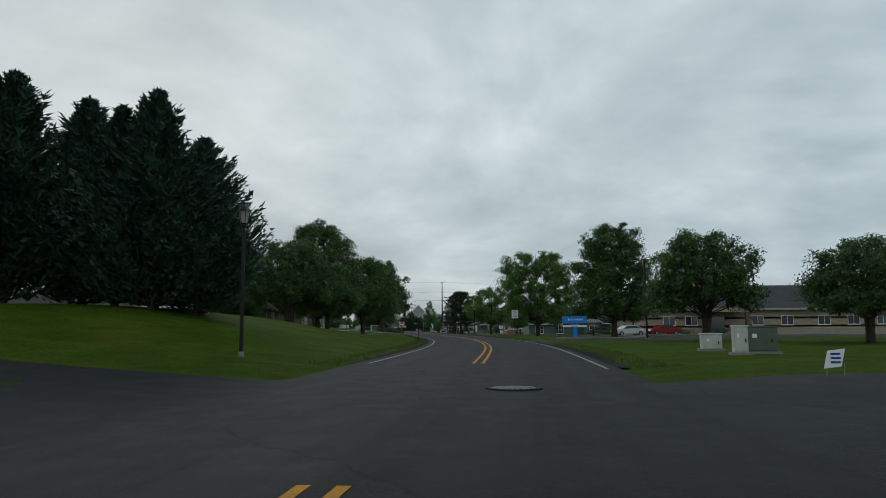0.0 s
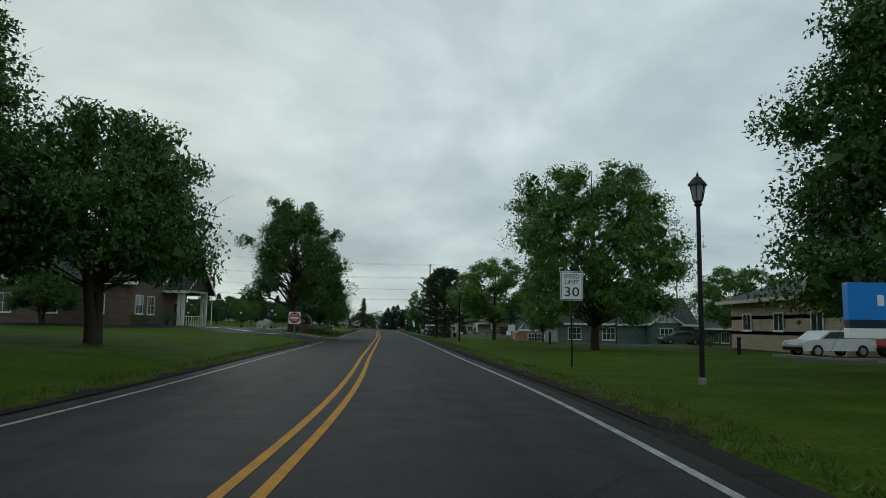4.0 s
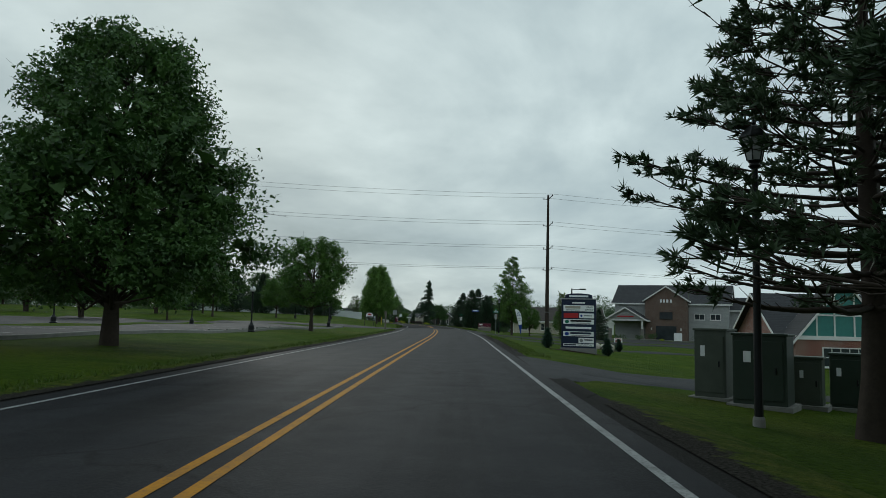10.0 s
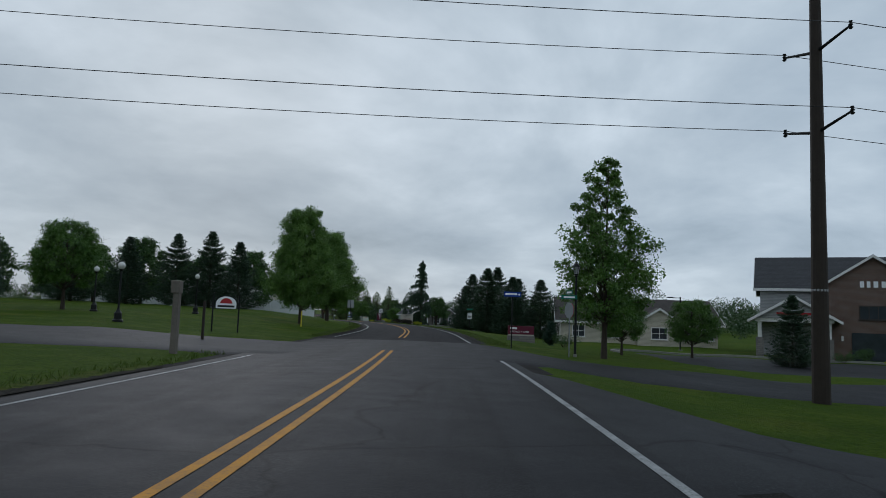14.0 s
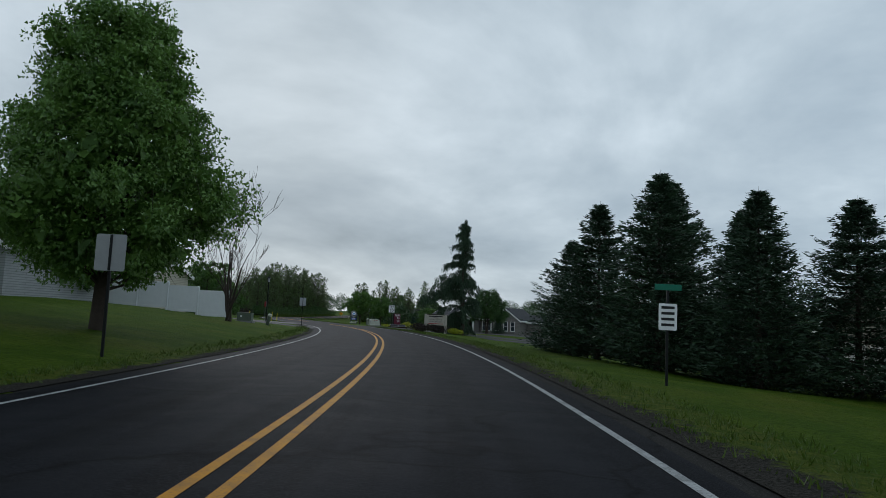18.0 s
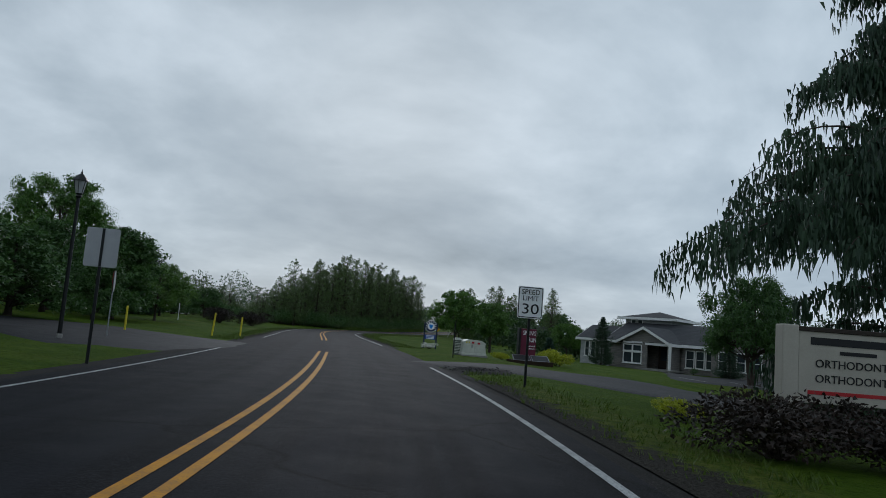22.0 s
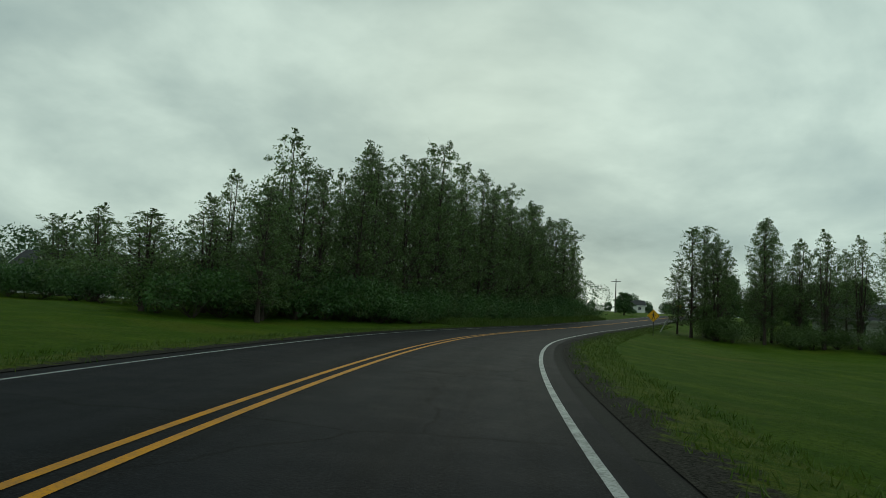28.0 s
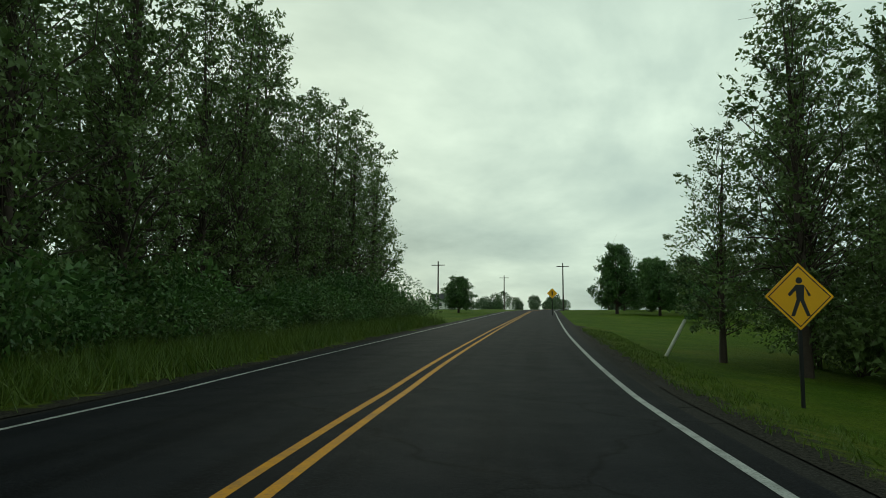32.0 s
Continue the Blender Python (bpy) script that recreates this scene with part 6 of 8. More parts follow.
for k, (nm, z, hh, mt) in enumerate(TENANTS):
    if k == 2:
        pl = part(nm, box(-0.47, -0.135, z, 0.92, 0.02, hh, 0.004), SIGN_RED, dire, "red tenant panel")
        pl2 = part(nm, box(0.5, -0.135, z, 0.92, 0.02, hh, 0.004), SIGN_WHITE, dire)
        part("logo", lathe([(0.03, -0.005), (0.07, 0.0), (0.02, 0.005)], 12), SIGN_BLUE, pl2).matrix_basis = pose(0.18, -0.15, z, 90)
        part("lettering", box(0.58, -0.148, z, 0.5, 0.006, 0.05), NAVY, pl2)
    elif k == 6:
        pl = part(nm, box(0.48, -0.135, z, 0.95, 0.02, hh, 0.004), SIGN_WHITE, dire)
        part("lettering", box(0.62, -0.148, z + 0.04, 0.5, 0.006, 0.07), NAVY, pl)
        part("logo", prism([(0.18 + 0.11 * math.cos(a), z + 0.11 * math.sin(a)) for a in np.arange(0, 6.2, 0.5)], 0.01), GREY_METAL, pl).location = (0, -0.148, 0)
    elif mt is SIGN_WHITE:
        pl = part(nm, box(0, -0.135, z, 1.9, 0.02, hh, 0.004), SIGN_WHITE, dire)
        if k == 1:
            part("lettering", box(-0.36, -0.149, z + 0.06, 0.95, 0.006, 0.16), TAN, pl)
            part("lettering", box(-0.36, -0.149, z - 0.11, 0.85, 0.006, 0.05), GREY_METAL, pl)
            lettering("LOAN", 0.15, NAVY, pl, 0.66, -0.15, z + 0.08, 0.40)
            lettering("OFFICE", 0.15, NAVY, pl, 0.66, -0.15, z - 0.09, 0.50)
        elif k == 7:
            lettering("ACUPUNCTURE", 0.12, SIGN_BLACK, pl, 0.4, -0.15, z, 0.95)
            part("lettering", box(-0.52, -0.149, z, 0.75, 0.006, 0.07), NAVY, pl)
        else:
            part("logo", prism([(-0.72 + 0.13 * math.cos(a), z + 0.11 * math.sin(a)) for a in np.arange(0, 6.2, 0.5)], 0.008), SIGN_GREEN if k == 3 else SIGN_BLUE, pl).location = (0, -0.149, 0)
            part("lettering", box(0.14, -0.149, z + 0.05, 1.3, 0.006, 0.12), SIGN_BLACK if k == 3 else NAVY, pl)
            part("lettering", box(0.14, -0.149, z - 0.09, 1.2, 0.006, 0.04), GREY_METAL, pl)
    else:
        pl = part(nm, box(0, -0.135, z, 1.9, 0.012, hh, 0.004), NAVY, dire)
        part("lettering", box(0, -0.146, z, 1.6 if k == 4 else 0.8, 0.008, 0.13 if k == 4 else 0.09), SIGN_WHITE, pl)
dire.scale = (0.94, 0.94, 0.95)
sheet("sign_bed", MULCH, [(-0.6, 180.0), (4.2, 180.2), (4.2, 183.2), (-0.6, 183.0)], 0.05, "mulched bed round the sign")

flag = thing("feather_flag", -1.65, 200.9, None, -12, "white and blue feather banner leaning on a thin pole", "banner")
flag.rotation_euler = (0, radians(-14), radians(-12))
part("pole", rod((0, 0, -0.2), (0, 0, 2.75), 0.016, 0.008, 8), BLACK_METAL, flag)
out = [(0.0, 1.0), (0.04, 0.98), (0.30, 1.35), (0.42, 1.9), (0.42, 2.3), (0.30, 2.62), (0.12, 2.76), (0.0, 2.74)]
fl = part("cloth", prism(out, 0.008), SIGN_WHITE, flag, "white cloth with blue and brown lettering")
part("foot", prism([(0.0, 0.55), (0.05, 0.62), (0.31, 1.36), (0.0, 1.36)], 0.014), SIGN_BLUE, flag, "blue lower cloth")
lettering("LOAN", 0.17, SIGN_BLUE, fl, 0.2, -0.009, 2.38, 0.33)
lettering("OFFICE", 0.17, SIGN_BLUE, fl, 0.205, -0.009, 2.18, 0.36)
lettering("NOW", 0.17, TAN, fl, 0.2, -0.009, 1.9, 0.33)
lettering("OPEN", 0.17, TAN, fl, 0.195, -0.009, 1.70, 0.35)

ups = thing("clinic_board", -7.3, 246.0, None, 8, "low maroon and cream clinic board on a masonry base", "sign")
part("plinth", box(0, 0, 0.12, 1.95, 0.4, 0.55, 0.02), STONE, ups)
pl = part("panel", box(0, 0, 0.79, 1.85, 0.24, 0.60, 0.015), MAROON, ups, "maroon panel")
part("panel", box(0, 0, 0.44, 1.85, 0.22, 0.11, 0.01), TAN, ups)
part("lettering", box(-0.55, -0.124, 0.92, 0.5, 0.008, 0.15), SIGN_WHITE, pl)
lettering("SPECIALTY CARE", 0.16, SIGN_WHITE, pl, -0.12, -0.126, 0.68, 1.35)

mon = thing("orthodontics_sign", -27.45, 316.1, ground(-27.45, 316.1) + 0.14, 21, "beige orthodontics board between pale posts", "sign")
for sx in (-0.95, 0.95):
    part("post", box(sx, 0.02, 0.65, 0.22, 0.22, 1.9, 0.02), TAN, mon)
pl = part("board", box(0, 0, 1.05, 1.66, 0.12, 0.95, 0.01), TAN, mon)
part("frame", box(0, 0.0, 1.555, 1.7, 0.16, 0.06, 0.01), DARK_WOOD, mon)
part("lettering", box(-0.02, -0.064, 1.40, 1.3, 0.006, 0.10), SIGN_BLACK, pl)
part("lettering", box(-0.02, -0.064, 1.26, 0.5, 0.006, 0.05), SIGN_BLACK, pl)
lettering("ORTHODONTICS", 0.15, SIGN_BLACK, pl, 0, -0.066, 1.10, 1.2)
lettering("ORTHODONTICS", 0.15, SIGN_BLACK, pl, 0, -0.066, 0.90, 1.2)
part("lettering", box(0, -0.064, 0.72, 1.4, 0.006, 0.05), SIGN_RED, pl)

srs = thing("business_park_sign", -38.15, 343.9, None, 30, "tall maroon sign over slanted dark panels", "sign")
part("tower", box(0, 0, 0.95, 0.86, 0.35, 1.95, 0.015), MAROON, srs)
part("frame", box(-0.5, 0.02, 0.95, 0.12, 0.38, 1.98, 0.01), BLACK_METAL, srs)
lettering("SPRING", 0.34, SIGN_WHITE, srs, 0.04, -0.18, 1.68, 0.74)
lettering("RUN", 0.34, SIGN_WHITE, srs, 0.20, -0.18, 1.32, 0.42)
lettering("A BUSINESS", 0.1, SIGN_WHITE, srs, 0.16, -0.18, 0.98, 0.42)
lettering("COMMUNITY", 0.1, SIGN_WHITE, srs, 0.16, -0.18, 0.84, 0.42)
for sx in (-0.48, 0.56):
    bm = box(0, 0, 0, 0.98, 0.06, 0.55, 0.008)
    fr = part("slant_panel", bm, GREY_METAL, srs, "slanted dark panel in a silver frame")
    fr.matrix_basis = pose(sx, -0.62, 0.33, -58)
    part("face", box(0, -0.033, 0, 0.90, 0.008, 0.47), SIGN_BLACK, fr)
part("plinth", box(0.05, -0.45, 0.06, 2.3, 1.2, 0.3, 0.02), MULCH, srs)

dent = thing("dental_sign", -46.0, 349.6, None, 28, "round blue and white dental sign between dark posts", "sign")
for sx in (-0.46, 0.46):
    part("post", box(sx, 0.0, 0.95, 0.1, 0.1, 2.2, 0.01), NAVY, dent)
ring = lambda rr, zc_: [(rr * math.cos(k * math.pi / 20), zc_ + rr * math.sin(k * math.pi / 20)) for k in range(40)]
pl = part("disc", prism(ring(0.46, 1.75), 0.09), SIGN_WHITE, dent)
b1 = part("band", prism(ring(0.43, 1.75), 0.02), NAVY, pl)
b1.location = (0, -0.04, 0)
b2 = part("inner_disc", prism(ring(0.27, 1.75), 0.02), SIGN_WHITE, pl)
b2.location = (0, -0.048, 0)
tooth = [(-0.13, 1.88), (-0.05, 1.90), (0.0, 1.87), (0.05, 1.90), (0.13, 1.88), (0.14, 1.77), (0.09, 1.66), (0.07, 1.55), (0.03, 1.56), (0.0, 1.68), (-0.03, 1.56), (-0.07, 1.55), (-0.09, 1.66), (-0.14, 1.77)]
b3 = part("tooth_mark", prism(tooth, 0.01), SKY_BLUE, pl)
b3.location = (0, -0.062, 0)
for k in range(9):
    a = radians(205 - k * 29)
    lt = part("letter_bar", box(0, 0, 0, 0.05, 0.006, 0.10), SIGN_WHITE, pl)
    lt.matrix_basis = pose(0.35 * math.cos(a), -0.053, 1.75 + 0.35 * math.sin(a), 0, 90 - math.degrees(a), 0)
part("cap", box(0, 0, 2.23, 0.3, 0.12, 0.05, 0.01), TAN, dent)
pl = part("name_board", prism(shifted(rounded(0.80, 0.34, 0.06), 0, 0.90), 0.03), SIGN_BLUE, dent)
for k in range(3):
    part("lettering", box(0, -0.019, 1.0 - 0.1 * k, 0.6, 0.006, 0.045), SIGN_WHITE, pl)
dent.scale = (0.88, 0.88, 0.84)
at(shrub("flower_clump", 71, 0.42, 0.5, BLOSSOM, "low clump of white flowers under the sign", 700, (0.07, 0.06), "flowers"), -45.9, 349.35)

a21 = thing("arched_board", -20.75, 226.4, None, 25, "arched red and white board on two dark posts", "sign")
for sx in (-0.85, 0.85):
    part("post", box(sx, 0, 0.85, 0.1, 0.1, 2.0, 0.01), BLACK_METAL, a21)
half = [(-0.75, 1.15), (0.75, 1.15), (0.75, 1.42)] + [(0.75 * math.cos(radians(a)), 1.42 + 0.40 * math.sin(radians(a))) for a in range(12, 180, 12)] + [(-0.75, 1.42)]
pl = part("board", prism(half, 0.06), BLACK_METAL, a21)
inner = part("face", prism([(x_ * 0.9, 1.17 + (z_ - 1.15) * 0.9) for x_, z_ in half], 0.02), SIGN_WHITE, pl)
inner.location = (0, -0.03, 0)
part("arch_mark", prism([(0.4 * math.cos(radians(a)), 1.42 + 0.26 * math.sin(radians(a))) for a in range(0, 181, 15)], 0.01), SIGN_RED, pl).location = (0, -0.047, 0)
part("lettering", box(0, -0.046, 1.28, 1.1, 0.006, 0.10), SIGN_BLACK, pl)
a21.scale = (0.68, 0.68, 0.93)

stone = thing("stone_sign", -9.9, 127.2, None, -25, "arched dark entrance sign on a brick base", "sign")
part("plinth", box(0, 0, 0.3, 1.7, 0.4, 0.8, 0.02), BRICK, stone)
part("ledge", box(0, 0, 0.80, 2.1, 0.5, 0.16, 0.02), GREY_WOOD, stone)
half = [(-1.0, 0.88), (1.0, 0.88)] + [(1.0 * math.cos(radians(a)), 0.9 + 0.92 * math.sin(radians(a))) for a in range(8, 180, 8)]
pl = part("arch", prism(half, 0.22), SIGN_BLACK, stone)
rim = part("rim", prism([(1.03 * math.cos(radians(a)), 0.9 + 0.95 * math.sin(radians(a))) for a in range(0, 181, 8)] + [(0.93 * math.cos(radians(a)), 0.9 + 0.85 * math.sin(radians(a))) for a in range(180, -1, -8)], 0.28), GREY_WOOD, stone)
for k in range(9):
    a = radians(162 - k * 18)
    part("letter_bar", box(0, 0, 0, 0.09, 0.02, 0.14), TAN, pl).matrix_basis = pose(0.74 * math.cos(a), -0.12, 0.92 + 0.70 * math.sin(a), 0, 90 - math.degrees(a), 0)
for sx in (-0.26, -0.09, 0.09, 0.26):
    part("emblem_bar", box(sx, -0.12, 1.12, 0.09, 0.02, 0.3 if abs(sx) > 0.2 else 0.4), TAN, pl)

small = thing("notice_board", 8.0, 212.0, None, -10, "small red and white notice on two stakes", "sign")
for sx in (-0.3, 0.3):
    part("stake", box(sx, 0, 0.3, 0.05, 0.05, 1.0), BLACK_METAL, small)
pl = part("board", box(0, -0.03, 0.62, 0.8, 0.03, 0.45), SIGN_WHITE, small)
for k in range(3):
    part("lettering", box(0, -0.05, 0.76 - 0.14 * k, 0.6, 0.006, 0.07), SIGN_RED, pl)
board = thing("white_board", 21.9, 250.2, None, 0, "white free-standing board by the entrance", "sign")
part("panel", box(0, 0, 0.75, 1.2, 0.08, 1.2, 0.01), SIGN_WHITE, board)
for sx in (-0.5, 0.5):
    part("leg", box(sx, 0, 0.0, 0.07, 0.07, 0.5), GREY_METAL, board)
wboard = thing("white_board", 10.6, 122.5, None, -10, "blank white panel standing on one post", "sign")
part("panel", box(0, 0, 1.2, 0.66, 0.05, 0.62, 0.01), SIGN_WHITE, wboard)
part("post", box(0, 0.055, 0.6, 0.06, 0.05, 1.5), GREY_WOOD, wboard)
for x, y in ((12.9, 113.9), (15.2, 141.0), (20.5, 95.0)):
    o = thing("bollard", x, y, None, 0, "short dark bollard by the drive", "bollard", "bollards")
    part("body", lathe([(0.10, -0.2), (0.10, 0.85), (0.13, 0.87), (0.13, 0.95), (0.08, 1.0)], 14), BLACK_METAL, o)
wood = thing("wooden_post", -16.0, 212.5, None, 4, "weathered wooden post beside the lot entry", "post")
part("post", box(0, 0, 0.75, 0.16, 0.16, 2.2, 0.012), GREY_WOOD, wood)
part("lantern", box(-0.02, 0, 1.72, 0.24, 0.24, 0.34, 0.03), GREY_WOOD, wood)
slim = thing("wooden_post", -18.4, 219.2, None, 0, "slim dark post beside the lot entry", "post")
part("post", box(0, 0, 0.6, 0.08, 0.08, 1.6, 0.01), DARK_WOOD, slim)


# ---- utility boxes ----
def cabinet(name, x, y, w, d, h, yaw, mat, label, lid=0.0):
    o = thing(name, x, y, None, yaw, label, "utility box")
    part("pad", box(0, 0, 0.0, w + 0.2, d + 0.2, 0.16, 0.01), CONCRETE, o)
    part("body", box(0, 0, h / 2 + 0.06, w, d, h, 0.025), mat, o)
    part("lid", box(0, 0, h + 0.08, w + 0.05, d + 0.05, 0.05, 0.015), mat, o)
    door = part("door", box(-w * 0.02, -d / 2 - 0.012, h * 0.5 + 0.06, w * 0.9, 0.02, h * 0.84, 0.008), mat, o)
    part("handle", box(w * 0.3, -d / 2 - 0.035, h * 0.55, 0.03, 0.03, 0.12), BLACK_METAL, door)
    part("label", box(-w * 0.22, -d / 2 - 0.026, h * 0.74, w * 0.14, 0.006, h * 0.16), SIGN_WHITE, door)
    return o


cabinet("utility_cabinet", 9.5, 22.6, 0.42, 0.4, 0.82, -10, BOX_WHITE, "tall pale green utility cabinet on the lawn")
cabinet("transformer", 10.5, 23.5, 1.0, 0.8, 0.80, -10, GREEN_BOX, "dark green pad transformer with white stickers")
cabinet("utility_cabinet", 10.1, 26.6, 0.7, 0.55, 0.55, -10, BOX_WHITE, "low pale utility box on the lawn")
cabinet("transformer", 2.35, 153.8, 0.62, 0.9, 1.35, -28, OLIVE_BOX, "tall weathered olive transformer cabinet under the pines")
cabinet("transformer", 2.95, 152.7, 0.95, 0.8, 1.3, -28, GREEN_BOX_DARK, "large dark green transformer cabinet under the pines")
cabinet("utility_cabinet", 4.05, 153.4, 0.5, 0.45, 0.92, -28, OLIVE_BOX, "narrow olive cabinet under the pines")
cabinet("utility_cabinet", 4.95, 153.8, 0.62, 0.55, 1.05, -28, GREEN_BOX_DARK, "dark green cabinet under the pines")
cabinet("transformer", -35.6, 293.4, 0.9, 0.8, 0.5, 15, GREEN_BOX, "low grey-green transformer by the white fence")
tube = thing("cable_pedestal", -34.3, 293.9, None, 0, "leaning pale green cable pedestal with a domed cap", "utility box")
tube.rotation_euler = (0, radians(14), 0)
part("body", lathe([(0.11, -0.15), (0.11, 0.62)], 14), GREEN_BOX, tube)
part("cap", lathe([(0.13, 0.60), (0.13, 0.70), (0.08, 0.76), (0.02, 0.77)], 14), BOX_WHITE, tube)
wb = thing("switch_cabinet", -40.9, 342.6, None, 32, "large off-white utility cabinet with louvres", "utility box")
part("pad", box(0, 0, 0.0, 1.5, 1.0, 0.16, 0.01), CONCRETE, wb)
part("body", prism([(-0.66, 0.16), (0.66, 0.16), (0.60, 0.66), (-0.60, 0.66)], 0.85), BOX_WHITE, wb)
part("plinth", box(0, 0, 0.10, 1.40, 0.92, 0.16, 0.03), BOX_WHITE, wb)
part("lid", prism([(-0.63, 0.66), (0.63, 0.66), (0.62, 0.74), (0.36, 0.88), (-0.36, 0.90), (-0.62, 0.78)], 0.89), BOX_WHITE, wb)
part("hasp", box(-0.14, -0.455, 0.56, 0.07, 0.03, 0.16, 0.01), GREY_METAL, wb)
part("door", box(-0.30, -0.435, 0.41, 0.54, 0.02, 0.44, 0.008), BOX_WHITE, wb)
part("door", box(0.27, -0.435, 0.41, 0.54, 0.02, 0.44, 0.008), BOX_WHITE, wb)
for sx, zz in ((-0.1, 0.745), (0.22, 0.72)):
    part("sticker", box(sx, -0.448, zz, 0.14, 0.006, 0.10), SIGN_RED, wb)
for sx in (-0.45, -0.32):
    part("sticker", box(sx, -0.448, 0.75, 0.07, 0.006, 0.10), YELLOW_PLASTIC, wb, "faded yellow warning label")
ped_box = thing("cable_pedestal", -42.0, 343.3, None, 30, "slim off-white cable pedestal", "utility box")
part("body", box(0, 0, 0.38, 0.26, 0.26, 0.95, 0.04), BOX_WHITE, ped_box)
part("cap", box(0, 0, 0.88, 0.29, 0.29, 0.08, 0.03), BOX_WHITE, ped_box)
louvred = thing("louvred_cabinet", -41.75, 342.6, None, 30, "ribbed grey-green cable cabinet between pale boxes", "utility box")
part("body", box(0, 0, 0.36, 0.46, 0.44, 0.86, 0.03), GREEN_BOX, louvred)
part("lid", box(0, 0, 0.82, 0.5, 0.48, 0.07, 0.02), BOX_WHITE, louvred)
for k in range(8):
    part("rib", box(0, -0.225, 0.10 + 0.085 * k, 0.42, 0.03, 0.035, 0.008), BOX_WHITE, louvred)
edge_sign = thing("sign_back", -40.1, 337.0, None, 112, "narrow dark sign seen edge-on by the entry road", "sign")
part("post", box(0, 0.02, 0.7, 0.05, 0.04, 1.8), BLACK_METAL, edge_sign)
part("plate", box(0, 0, 1.45, 0.3, 0.01, 0.45), SIGN_BLACK, edge_sign)

# ---- power line ----
POLE_A, POLE_B, POLE_C, POLE_D = (-55.0, 204.0), (0.95, 215.1), (62.0, 232.0), (-112.0, 196.0)


def power_pole(x, y, top, yaw):
    o = thing("power_pole", x, y, None, yaw, "tall dark steel power pole with four pairs of arms", "power pole")
    z0 = ground(x, y)
    h = top - z0
    part("pole", rod((0, 0, -0.3), (0, 0, h), 0.24, 0.11, 14), DARK_WOOD, o)
    for k, z in enumerate((h - 0.25, h - 3.2, h - 5.75, h - 8.05)):
        for sx in (-1, 1):
            arm = part("arm", rod((0, 0.0, z - 0.28), (sx * 1.25, 0, z), 0.05, 0.03, 8), BLACK_METAL, o)
            part("insulator", lathe([(0.03, 0), (0.065, 0.04), (0.03, 0.08), (0.065, 0.12), (0.03, 0.16), (0.05, 0.22)], 8), BLACK_METAL, arm).location = (sx * 1.25, 0, z - 0.1)
    part("band", lathe([(0.215, 3.0), (0.215, 3.06), (0.16, 3.07)], 14), GREY_METAL, o)
    return o


power_pole(*POLE_B, 14.95, -70)
power_pole(*POLE_A, 16.35, -70)
power_pole(*POLE_C, 14.95, -70)
power_pole(*POLE_D, 16.9, -70)


def wires():
    n = 0
    for (a, ta), (b, tb) in (((POLE_A, 16.35), (POLE_B, 14.95)), ((POLE_B, 14.95), (POLE_C, 14.95)), ((POLE_D, 16.9), (POLE_A, 16.35))):
        for off in (0.0, 3.0, 5.55, 7.85):
            for side in (-1.25, 1.25):
                pts = []
                for u in np.linspace(0, 1, 25):
                    x = a[0] + (b[0] - a[0]) * u + side * 0.34
                    y = a[1] + (b[1] - a[1]) * u - side * 0.94
                    z = (ta + (tb - ta) * u) - 0.12 - off - 4 * 0.75 * u * (1 - u)
                    pts.append(((x, y, z), 0.011))
                V, F = tubes([pts], 5)
                o = link_mesh("power_wire", V, F, BLACK_METAL)
                tagged(o, "thin dark power wire sagging between poles", "wire", "power wires")


wires()
for x, y, h in ((-88.5, 560.0, 8.5), (-80.0, 590.0, 8.5), (-104.0, 600.0, 8.0), (-108.0, 545.0, 8.0)):
    o = thing("utility_pole", x, y, None, 0, "distant wooden utility pole with one crossarm", "power pole")
    part("pole", rod((0, 0, -0.3), (0, 0, h), 0.14, 0.1), DARK_WOOD, o)
    part("crossarm", box(0, 0, h - 0.6, 2.2, 0.1, 0.12), DARK_WOOD, o)
fp = thing("flagpole", -23.0, 139.0, None, 0, "slim white flagpole with a furled flag", "flagpole")
part("pole", rod((0, 0, -0.2), (0, 0, 6.4), 0.05, 0.025), WHITE, fp)
part("finial", lathe([(0.02, 6.4), (0.07, 6.46), (0.02, 6.54)], 10), GREY_METAL, fp)
part("flag", prism([(0.03, 6.3), (0.16, 6.1), (0.28, 5.4), (0.24, 4.7), (0.1, 4.5), (0.04, 4.8)], 0.08), SIGN_RED, fp, "limp furled flag")

# ---- buildings ----
def window(parent, m, w, h, rows=1, cols=2, frame_mat=None):
    """A window set proud on a wall; its face looks along -y of m."""
    fm = frame_mat or WHITE
    bm = bmesh.new()
    t = 0.08
    for cx, cz, sx, sz in ((0, h / 2, w + t, t), (0, -h / 2, w + t, t), (-w / 2, 0, t, h - t), (w / 2, 0, t, h - t)):
        box(cx, -0.02, cz, sx, 0.07, sz, bm=bm)
    win = part("window", bm, fm, parent)
    win.matrix_basis = m
    part("pane", box(0, 0.0, 0, w - t, 0.02, h - t), GLASS, win)
    for k in range(1, cols):
        part("mullion", box(-w / 2 + k * w / cols, -0.018, 0, 0.05, 0.04, h - t), fm, win)
    for k in range(1, rows):
        part("mullion", box(0, -0.0165, -h / 2 + k * h / rows, w - t, 0.036, 0.045), fm, win)
    part("sill", box(0, -0.05, -h / 2 - 0.07, w + 0.2, 0.14, 0.06), fm, win)
    return win


def face(side, w, d, u, z):
    """Pose on a wall: f front (-y), b back, l left, r right; u runs along the wall from its middle."""
    return {"f": pose(u, -d / 2, z), "b": pose(-u, d / 2, z, 0, 0, 180), "l": pose(-w / 2, -u, z, 0, 0, -90), "r": pose(w / 2, u, z, 0, 0, 90)}[side]


